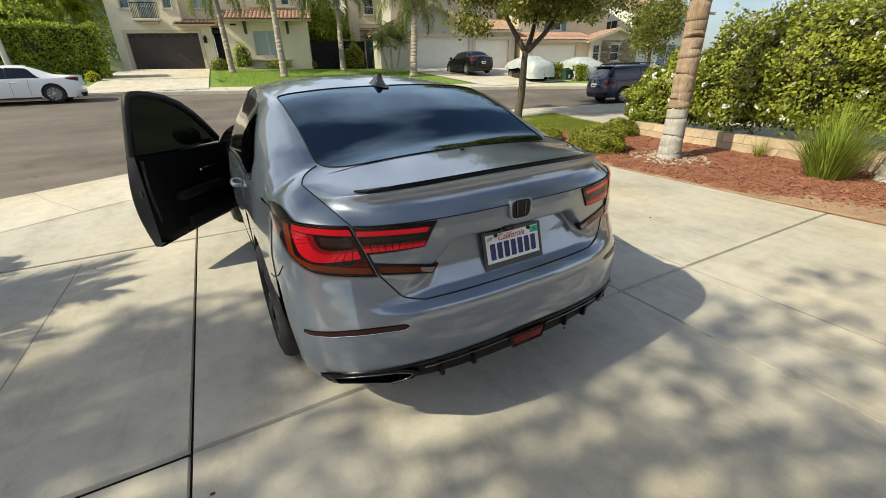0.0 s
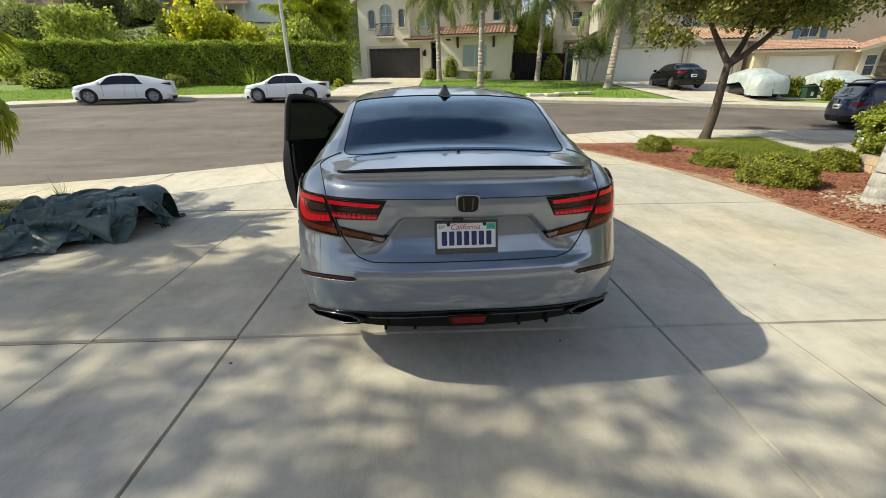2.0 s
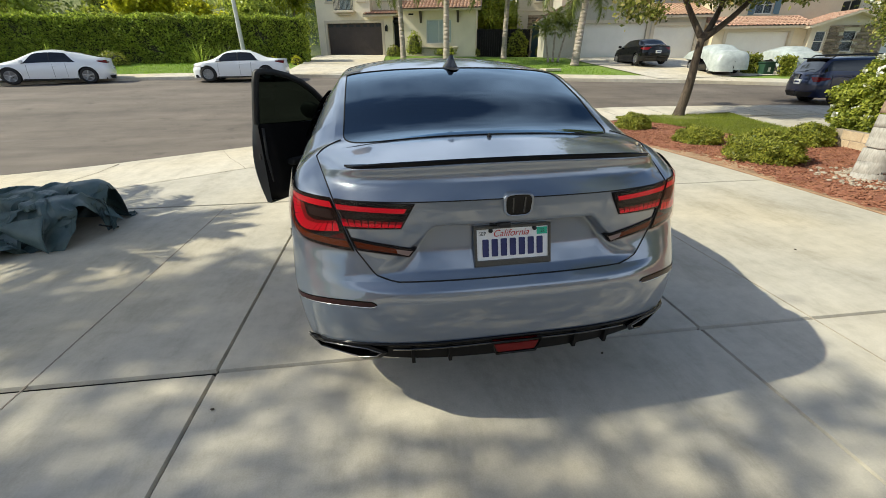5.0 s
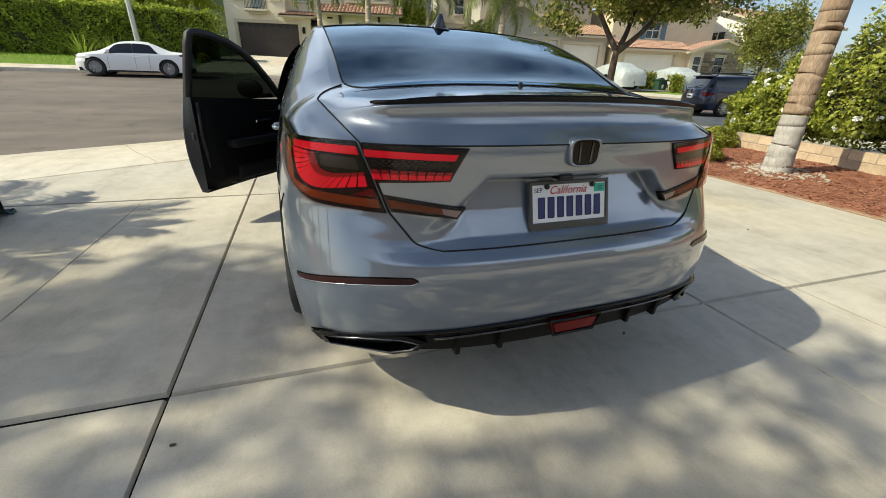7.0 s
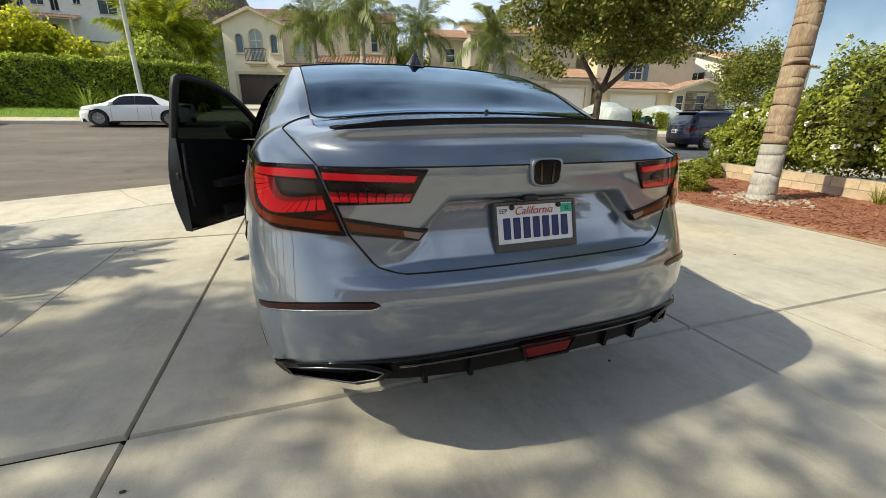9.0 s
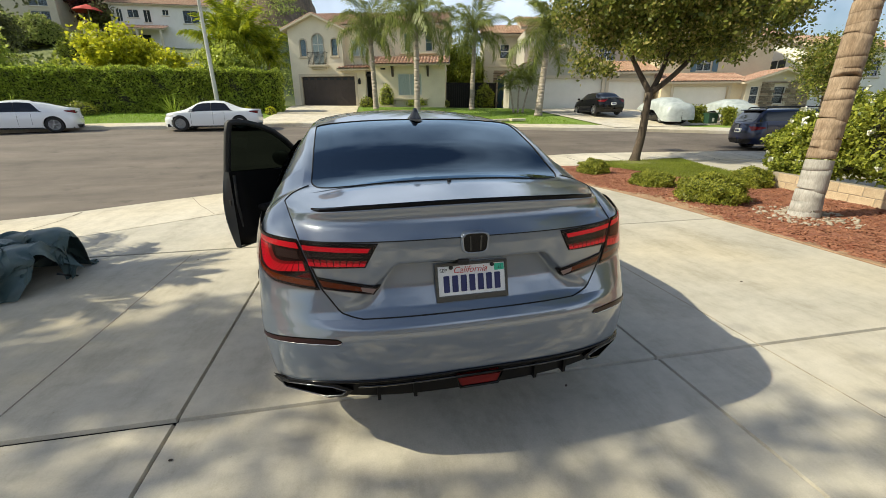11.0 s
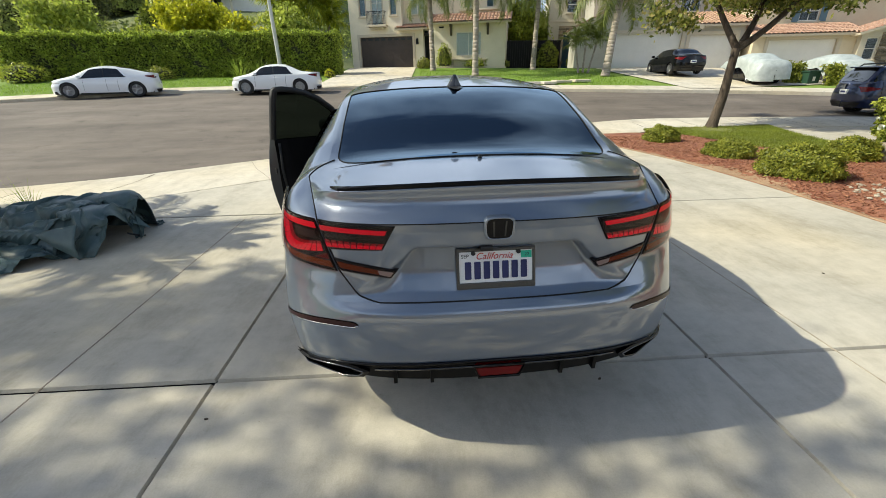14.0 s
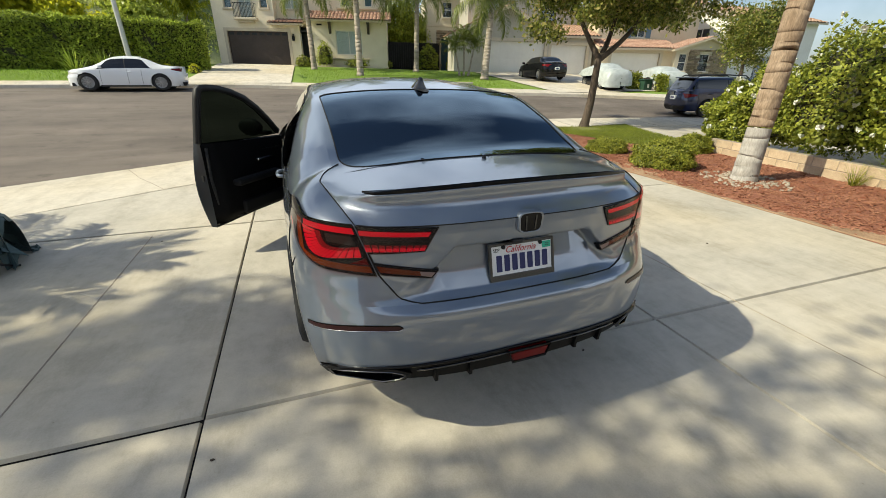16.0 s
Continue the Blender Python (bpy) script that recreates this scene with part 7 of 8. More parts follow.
def cream_house():
    h = thing("house", "cream stucco two-storey house with red tile roofs and brown garage", "house")
    Y, Z = 36.5, 2.0
    # garage block, gable to the street
    ops = [(-5.20, -0.56, Z, 4.58), (-5.08, -4.48, 6.12, 7.50), (-4.02, -3.02, 5.45, 7.88), (-2.42, -1.82, 6.15, 7.52)]
    facade("wall", -6.0, -1.45, Z, 8.25, Y, [(-5.20, -1.45, Z, 4.58)] + ops[1:3] + [(-2.42, -1.82, 6.15, 7.52)], "stucco", h)
    facade("wall", -1.45, 0.35, Z, 5.15, Y, [(-1.45, -0.56, Z, 4.58)], "stucco", h)
    garage_door(h, -5.18, -0.58, Z + 0.2, 4.56, Y, "brown_door", 8, 4, 0.007, True)
    gable_fill(h, -6.0, -1.45, 8.25, -3.72, 9.25, Y, "stucco")
    window(h, -5.08, -4.48, 6.12, 7.50, Y, "trim_beige", "blue_shutter", (0, 0), True, "stucco")
    window(h, -2.42, -1.82, 6.15, 7.52, Y, "trim_beige", "blue_shutter", (0, 0), True, "stucco")
    window(h, -4.02, -3.02, 5.45, 7.88, Y, "trim_white", "curtain", (1, 2), False, "stucco", "balcony_door")
    bal = new("balcony")
    bal.parent = h
    part("balcony_slab", boxes((-4.35, -2.65, Y - 0.55, Y, 5.28, 5.44), (-4.1, -2.9, Y - 0.35, Y, 5.12, 5.28), bevel=0.03), "trim_beige", bal)
    rails = [(-4.28, -2.72, Y - 0.52, Y - 0.49, 6.38, 6.42), (-4.28, -2.72, Y - 0.52, Y - 0.49, 5.50, 5.53)]
    rails += [(-4.28 + 0.104 * k, -4.258 + 0.104 * k, Y - 0.516, Y - 0.494, 5.44, 6.40) for k in range(16)]
    rails += [(x, x + 0.02, Y - 0.5, Y, 6.38, 6.41) for x in (-4.28, -2.74)]
    part("railing", boxes(*rails), "iron", bal)
    block_mass(h, "wall", -6.0, -1.45, Y, Y + 9, Z, 8.25, "stucco")
    for s, ax in ((-1, -6.45), (1, -1.0)):
        tile_roof("roof", (ax, Y - 0.45, 8.12), (0, 9.9, 0), (-3.72 - ax, 0, 1.20), h)
    # middle, set back, with a pent roof under its window
    facade("wall", -1.45, 2.9, 5.0, 8.3, Y + 0.9, [(-0.90, 0.30, 6.22, 7.50)], "stucco", h)
    window(h, -0.90, 0.30, 6.22, 7.50, Y + 0.9, "trim_white", "curtain", (1, 0))
    tile_roof("roof", (-1.95, Y - 0.55, 5.10), (2.75, 0, 0), (0, 1.4, 0.40), h)
    octo = [(1.70 + 0.34 * math.cos(t), 7.28 + 0.34 * math.sin(t)) for t in linspace(0, 2 * math.pi * 7 / 8, 8)]
    bm = bmesh.new()
    prism(bm, octo, "y", Y + 0.80, Y + 0.899)
    part("round_vent", bm, "blue_shutter", h)
    # entry passage: its shadow put in as near-black boxes
    part("entry", boxes((0.20, 1.30, Y + 1.2, Y + 1.4, Z, 5.9), (0.20, 1.30, Y + 0.3, Y + 1.2, 4.6, 4.75)), "dark", h)
    # right wing: lean-to roof over the front room
    facade("wall", 1.12, 7.15, Z, 5.5, Y - 0.3, [(3.15, 5.20, 2.98, 4.70)], "stucco", h)
    block_mass(h, "wall", 1.12, 7.15, Y - 0.3, Y + 8, Z, 5.5, "stucco")
    window(h, 3.15, 5.20, 2.98, 4.70, Y - 0.3, "trim_white", "curtain", (1, 0), False)
    part("window_shelf", boxes((2.55, 5.75, Y - 0.62, Y - 0.3, 2.62, 2.74), (2.75, 2.95, Y - 0.5, Y - 0.3, 2.3, 2.62), (5.35, 5.55, Y - 0.5, Y - 0.3, 2.3, 2.62), bevel=0.02), "trim_beige", h)
    for bx in (2.75, 5.72):
        bm = bmesh.new()
        prism(bm, [(Y - 0.9, 5.30), (Y - 0.3, 5.30), (Y - 0.3, 4.45), (Y - 0.42, 4.6), (Y - 0.5, 5.05)], "x", bx - 0.09, bx + 0.09)
        part("corbel", bm, "brown_door", h)
    tile_roof("roof", (0.95, Y - 1.0, 5.36), (6.6, 0, 0), (0, 1.9, 0.78), h)
    facade("wall", 2.9, 7.0, 5.9, 8.6, Y + 0.85, [(3.62, 4.22, 6.52, 7.95), (5.45, 6.05, 6.52, 7.95)], "stucco", h)
    block_mass(h, "wall", -1.45, 7.0, Y + 0.85, Y + 8.5, 5.0, 8.5, "stucco")
    for wx in (3.62, 5.45):
        window(h, wx, wx + 0.60, 6.52, 7.95, Y + 0.85, "trim_white", "blue_shutter", (0, 1), False)
    part("window_shelf", boxes((3.2, 6.5, Y + 0.66, Y + 0.85, 6.30, 6.42), bevel=0.02), "trim_beige", h)
    tile_roof("roof", (-1.6, Y + 0.3, 8.52), (9.1, 0, 0), (0, 4.6, 1.75), h)
    tile_roof("roof", (-1.6, Y + 9.5, 8.52), (9.1, 0, 0), (0, -4.6, 1.75), h)
    tile_roof("roof", (-6.6, Y + 1.6, 8.55), (6.4, 0, 0), (0.6, 4.4, 2.0), h)
    h.matrix_world = pose(0.8, Y, 0, 0, 0, -14) @ pose(-0.8, -Y, 0)
    part("house_number", boxes((1.75, 2.15, Y - 0.325, Y - 0.3, 5.02, 5.14)), "iron", h)
    lan = new("wall_lantern")
    lan.parent = h
    part("bracket", boxes((-0.20, -0.10, Y - 0.16, Y, 4.32, 4.40)), "iron", lan)
    part("lantern", boxes((-0.25, -0.05, Y - 0.26, Y - 0.06, 3.92, 4.30), bevel=0.03), "iron", lan)


cream_house()


def stone_cladding(parent, x0, x1, z0, z1, y, seed, hole=None):
    """Rough stones of uneven size set proud of a wall."""
    rng = rng_of(seed)
    z = z0
    shapes = []
    for k in range(4):
        bm = bmesh.new()
        box(bm, 0, 1, -0.5, 0.5, 0, 1)
        bmesh.ops.bevel(bm, geom=bm.edges[:], offset=0.12, segments=1, affect="EDGES")
        for v in bm.verts:
            v.co += Vector(rng.normal(size=3) * 0.03)
        me = bpy.data.meshes.new("stone")
        bm.to_mesh(me)
        bm.free()
        me.materials.append(M["stone"])
        shapes.append(me)
    while z < z1 - 0.05:
        hgt = min(0.16 + 0.12 * rng.random(), z1 - z)
        x = x0
        while x < x1 - 0.05:
            w = min(0.25 + 0.35 * rng.random(), x1 - x)
            if not (hole and hole[0] < x + w / 2 < hole[1] and hole[2] < z + hgt / 2 < hole[3]):
                o = new("stone", shapes[int(rng.integers(4))])
                o.parent = parent
                o.matrix_basis = Matrix.Translation((x + 0.01, y, z + 0.01)) @ Matrix.Diagonal((w - 0.02, 0.10 + 0.06 * rng.random(), hgt - 0.02, 1))
            x += w
        z += hgt


def beige_house():
    h = thing("house", "beige stucco house with corner tower, stone entry and white garage doors", "house")
    Y, Z = 38.0, 1.6
    # tower
    facade("wall", 10.0, 13.9, 5.2, 8.35, Y, [(11.45, 12.35, 6.38, 7.62)], "stucco_b", h)
    window(h, 11.45, 12.35, 6.38, 7.62, Y, "trim_white", "dark", (0, 1))
    part("tower_band", boxes((9.9, 14.0, Y - 0.06, Y, 5.62, 5.80), bevel=0.02), "trim_beige", h)
    part("tower_cornice", boxes((9.85, 14.05, Y - 0.25, Y + 0.2, 8.25, 8.40), bevel=0.02), "trim_beige", h)
    block_mass(h, "wall", 10.0, 13.9, Y, Y + 6, Z, 8.3, "stucco_b")
    facade("wall", 10.0, 13.9, Z, 5.2, Y, [(11.35, 12.75, Z, 4.75)], "stucco_b", h)
    stone_cladding(h, 10.9, 14.0, Z, 5.35, Y - 0.03, 171, (11.35, 12.75, Z, 4.75))
    part("front_door", boxes((11.45, 12.60, Y + 0.9, Y + 0.98, Z + 0.3, 4.70), bevel=0.02), "teal_door", h)
    part("porch_shade", boxes((11.3, 11.36, Y + 0.2, Y + 1.0, Z, 4.75), (12.74, 12.8, Y + 0.2, Y + 1.0, Z, 4.75)), "stucco_b", h)
    tile_roof("roof", (9.6, Y - 0.5, 8.38), (4.7, 0, 0), (0, 3.4, 1.3), h, "tile_far")
    # main upper storey behind the garage wing
    facade("wall", 13.0, 22.4, 4.2, 8.1, 33.4, [(14.6, 15.6, 5.6, 7.0), (19.2, 20.6, 5.6, 7.0)], "stucco_g", h)
    window(h, 14.6, 15.6, 5.6, 7.0, 33.4, "trim_white", "curtain", (1, 0))
    window(h, 19.2, 20.6, 5.6, 7.0, 33.4, "trim_white", "dark", (1, 0))
    block_mass(h, "wall", 13.0, 22.4, 33.4, 40, 1.6, 8.0, "stucco_g")
    tile_roof("roof", (12.5, 32.8, 8.05), (10.4, 0, 0), (0, 4.0, 1.5), h, "tile_far")
    # garage wing
    Y = 30.0
    facade("wall", 11.4, 22.5, 1.4, 4.45, Y, [(13.75, 18.55, 1.4, 4.02), (19.05, 22.0, 1.4, 3.80)], "stucco_g", h)
    block_mass(h, "wall", 11.4, 22.5, Y, Y + 3.6, 1.4, 4.4, "stucco_g")
    garage_door(h, 13.77, 18.53, 1.62, 4.0, Y, "white_door", 8, 4, 0.006)
    garage_door(h, 19.07, 21.98, 1.62, 3.78, Y, "white_door", 4, 4, 0.006)
    gable_fill(h, 11.4, 19.0, 4.45, 15.4, 6.25, Y, "stucco_g")
    for ax, bx in ((11.0, 15.4), (19.5, 15.4)):
        tile_roof("roof", (ax, Y - 0.5, 4.36), (0, 4.0, 0), (bx - ax, 0, 1.95), h, "tile_far")
    tile_roof("roof", (18.9, Y - 0.5, 4.40), (4.0, 0, 0), (0, 3.8, 1.1), h, "tile_far")
    for ax, az, bx, bz in ((10.9, 4.30, 15.4, 6.35), (15.4, 6.35, 19.6, 4.30)):
        bm = bmesh.new()
        prism(bm, [(ax, az), (bx, bz), (bx, bz - 0.22), (ax, az - 0.22)], "y", Y - 0.56, Y - 0.50)
        part("bargeboard", bm, "trim_beige", h)
    h.matrix_world = pose(16.0, 31, 0, 0, 0, -12) @ pose(-16.0, -31, 0)


beige_house()


def yellow_house():
    h = thing("house", "yellow stucco house with tile roof and stone-faced gable", "house")
    Y, Z = 27.0, 1.5
    facade("wall", 22.3, 28.4, Z, 3.62, Y, [(23.2, 27.35, Z, 3.32)], "stucco_c", h)
    garage_door(h, 23.22, 27.33, 1.80, 3.30, Y, "white_door", 8, 3, 0.006)
    block_mass(h, "wall", 22.3, 28.4, Y, Y + 6, Z, 3.6, "stucco_c")
    tile_roof("roof", (21.9, Y - 0.5, 3.62), (6.8, 0, 0), (0, 2.2, 0.72), h)
    facade("wall", 22.8, 31.5, 3.4, 7.0, Y + 1.9, [(25.7, 26.9, 4.55, 5.75)], "stucco_c", h)
    window(h, 25.7, 26.9, 4.55, 5.75, Y + 1.9, "trim_white", "dark", (1, 1))
    for sx in (25.25, 26.93):
        part("shutter", boxes((sx, sx + 0.42, Y + 1.84, Y + 1.90, 4.5, 5.8), bevel=0.01), "blue_shutter", h)
    block_mass(h, "wall", 22.8, 31.5, Y + 1.9, Y + 9, 3.4, 6.95, "stucco_c")
    tile_roof("roof", (22.3, Y + 1.4, 6.95), (9.7, 0, 0), (0, 4.0, 1.5), h)
    # stone gable wing
    facade("wall", 28.4, 33.2, Z, 3.65, Y - 0.4, [(28.75, 29.45, 2.0, 3.3), (30.5, 31.4, 2.0, 3.3)], "stucco_b", h)
    block_mass(h, "wall", 28.4, 33.2, Y - 0.4, Y + 5, Z, 3.6, "stucco_b")
    gable_fill(h, 28.4, 33.2, 3.65, 30.9, 4.35, Y - 0.4, "stucco_b")
    stone_cladding(h, 29.5, 33.1, Z, 3.6, Y - 0.43, 172, (30.45, 31.45, 1.95, 3.35))
    window(h, 28.75, 29.45, 2.0, 3.3, Y - 0.4, "trim_white", "dark", (0, 1))
    window(h, 30.5, 31.4, 2.0, 3.3, Y - 0.4, "trim_white", "dark", (0, 1))
    for ax in (27.9, 33.8):
        tile_roof("roof", (ax, Y - 0.9, 3.55), (0, 5.5, 0), (30.9 - ax, 0, 0.92), h)
    h.matrix_world = pose(27.0, 27, 0, 0, 0, -12) @ pose(-27.0, -27, 0)


yellow_house()


def plain_house(label, x0, x1, y0, y1, z0, z1, walls, windows, m=None, roof="tile_far", rise=1.6, porch=None):
    """A further house: walls with windows towards the street and a two-sided tile roof."""
    h = thing("house", label, "house", m=m)
    facade("wall", x0, x1, z0, z1, y0, windows, walls, h)
    for wx0, wx1, wz0, wz1 in windows:
        window(h, wx0, wx1, wz0, wz1, y0, "trim_white", "dark", (1, 0))
    block_mass(h, "wall", x0, x1, y0, y1, z0, z1, walls)
    d = (y1 - y0) / 2 + 0.5
    if porch:
        px, wide, pz = porch
        tile_roof("porch_roof", (px, y0 - 2.4, pz), (wide, 0, 0), (0, 2.4, 0.8), h, "tile", 0.45, 0.6)
        for k in range(3):
            part("porch_post", boxes((px + 0.3 + (wide - 0.9) * k / 2, px + 0.6 + (wide - 0.9) * k / 2, y0 - 2.3, y0 - 2.0, z0, pz), bevel=0.03), "stucco_b", h)
    tile_roof("roof", (x0 - 0.5, y0 - 0.5, z1 - 0.05), (x1 - x0 + 1, 0, 0), (0, d, rise), h, roof, 0.45, 0.6)
    tile_roof("roof", (x0 - 0.5, y1 + 0.5, z1 - 0.05), (x1 - x0 + 1, 0, 0), (0, -d, rise), h, roof, 0.45, 0.6)
    for gx in (x0, x1 - 0.25):
        bm = bmesh.new()
        prism(bm, [(y0, z1), (y1, z1), ((y0 + y1) / 2, z1 + rise - 0.30)], "x", gx, gx + 0.25)
        part("gable", bm, walls, h)
    return h


end_house = plain_house("white house at the end of the street", 35.0, 45.0, 27.0, 36.0, 1.0, 6.2, "stucco_w", [(36.2, 37.4, 4.1, 5.4), (40, 41.5, 4.1, 5.4), (38.2, 41.0, 1.4, 3.4)])
# a window in its end wall
end_window = part("window", boxes((34.93, 35.0, 29.40, 29.48, 4.25, 5.65), (34.93, 35.0, 30.92, 31.00, 4.25, 5.65), (34.93, 35.0, 29.48, 30.92, 5.57, 5.65), (34.93, 35.0, 29.48, 30.92, 4.25, 4.33), (34.94, 35.0, 30.17, 30.23, 4.33, 5.57)), "trim_white", end_house)
part("pane", boxes((34.975, 34.99, 29.48, 30.92, 4.33, 5.57)), "dark", end_window)
plain_house("white hillside house with tile roof above the hedge", -35.4, -22.0, 74.5, 85.0, 9.5, 17.2, "stucco_w", [(-34.6, -33.8, 14.8, 16.5), (-33.1, -31.6, 15.4, 16.5), (-31.0, -30.0, 14.8, 16.5), (-28.4, -27.5, 15.8, 16.6), (-25.6, -23.4, 14.8, 16.6), (-33, -30.5, 11.2, 13.2)], rise=2.4, porch=(-35.0, 7.2, 13.6))
plain_house("beige hillside house among trees", -48.6, -41.8, 74.0, 79.0, 10.0, 19.2, "stucco_b", [(-47.8, -46.4, 17.2, 18.6), (-45.2, -42.8, 16.4, 17.6), (-45.2, -42.8, 14.6, 15.8)])
plain_house("tan house of the next lot with low tile eave", 19.0, 29.0, -8.0, 6.4, -0.1, 3.1, "stucco_b", [(20, 22, 0.8, 2.2)], None, "tile", 2.0)


def own_house():
    """The house behind the camera, seen only as a reflection in the paint."""
    h = thing("house", "tan stucco house with garage facing the driveway", "house")
    m = pose(0, -8.6, 0, 0, 0, 180)
    h.matrix_world = m
    facade("wall", -9.0, 9.0, -0.1, 3.2, 0.0, [(-3.9, 0.9, 0.0, 2.3), (2.0, 4.6, 0.0, 2.3)], "stucco_b", h)
    garage_door(h, -3.88, 0.88, 0.02, 2.28, 0.0, "white_door", 8, 4)
    garage_door(h, 2.02, 4.58, 0.02, 2.28, 0.0, "white_door", 4, 4)
    tile_roof("roof", (-9.5, -0.6, 3.15), (19.0, 0, 0), (0, 4.5, 1.9), h, "tile_far", 0.45, 0.6)
    block_mass(h, "wall", -9.0, 9.0, 0.0, 9.0, -0.1, 3.15, "stucco_b")


own_house()

um = thing("patio_umbrella", "red patio umbrella on the hillside terrace", "umbrella")
bm = bmesh.new()
lathe(bm, [(0.02, 16.75), (1.3, 16.25), (1.9, 15.85), (1.88, 15.80), (1.2, 16.15), (0.02, 16.6)], 8, pose(-37.7, 73.6, 0))
part("canopy", bm, "umbrella", um)
part("pole", boxes((-37.73, -37.67, 73.57, 73.63, 12.9, 16.7)), "galv", um)

lamp_post = thing("street_lamp", "tall pale grey street lamp pole in front of the hedge", "street lamp")
bm = bmesh.new()
tube(bm, [(-9.55, 29.6, 1.3), (-9.55, 29.6, 2.0), (-9.62, 29.6, 6.0), (-9.66, 29.6, 9.6), (-9.66, 29.2, 9.9), (-9.66, 28.0, 10.05)], [0.16, 0.14, 0.11, 0.085, 0.06, 0.05], 12)
part("pole", bm, "galv", lamp_post, "", True)
part("lamp_head", boxes((-9.82, -9.50, 27.3, 28.0, 9.95, 10.1), bevel=0.04), "galv", lamp_post)

gate = thing("side_gate", "dark side gate and fence between the houses", "gate")
part("fence_panel", boxes((7.2, 12.2, 37.2, 37.28, 1.9, 4.1)), "iron", gate)
for k in range(25):
    part("picket", boxes((7.25 + 0.2 * k, 7.38 + 0.2 * k, 37.15, 37.2, 2.0, 4.15)), "iron", gate)

ub = thing("utility_box", "dark green utility box between low hedges", "utility box")
part("cabinet", boxes((19.10, 19.72, 19.45, 20.0, 0.6, 1.36), bevel=0.03), "box_green", ub)
part("lid", boxes((19.06, 19.76, 19.41, 20.04, 1.36, 1.43), bevel=0.02), "box_green", ub)
part("vent", boxes((19.34, 19.48, 19.44, 19.449, 0.95, 1.15)), "trim_white", ub)

for k, (x, y, w) in enumerate(((6.1, 22.9, 0.8), (7.0, 22.8, 0.7), (7.9, 23.2, 0.9), (9.0, 23.3, 0.9))):
    o = part("stepping_stone", boxes((x - w / 2, x + w / 2, y - 0.50, y + 0.50, land(x, y) + 0.02, land(x, y) + 0.16), bevel=0.03), "walk")
    tagged(o, "pale square stepping stone in the lawn", "stepping stone", "stepping stones")


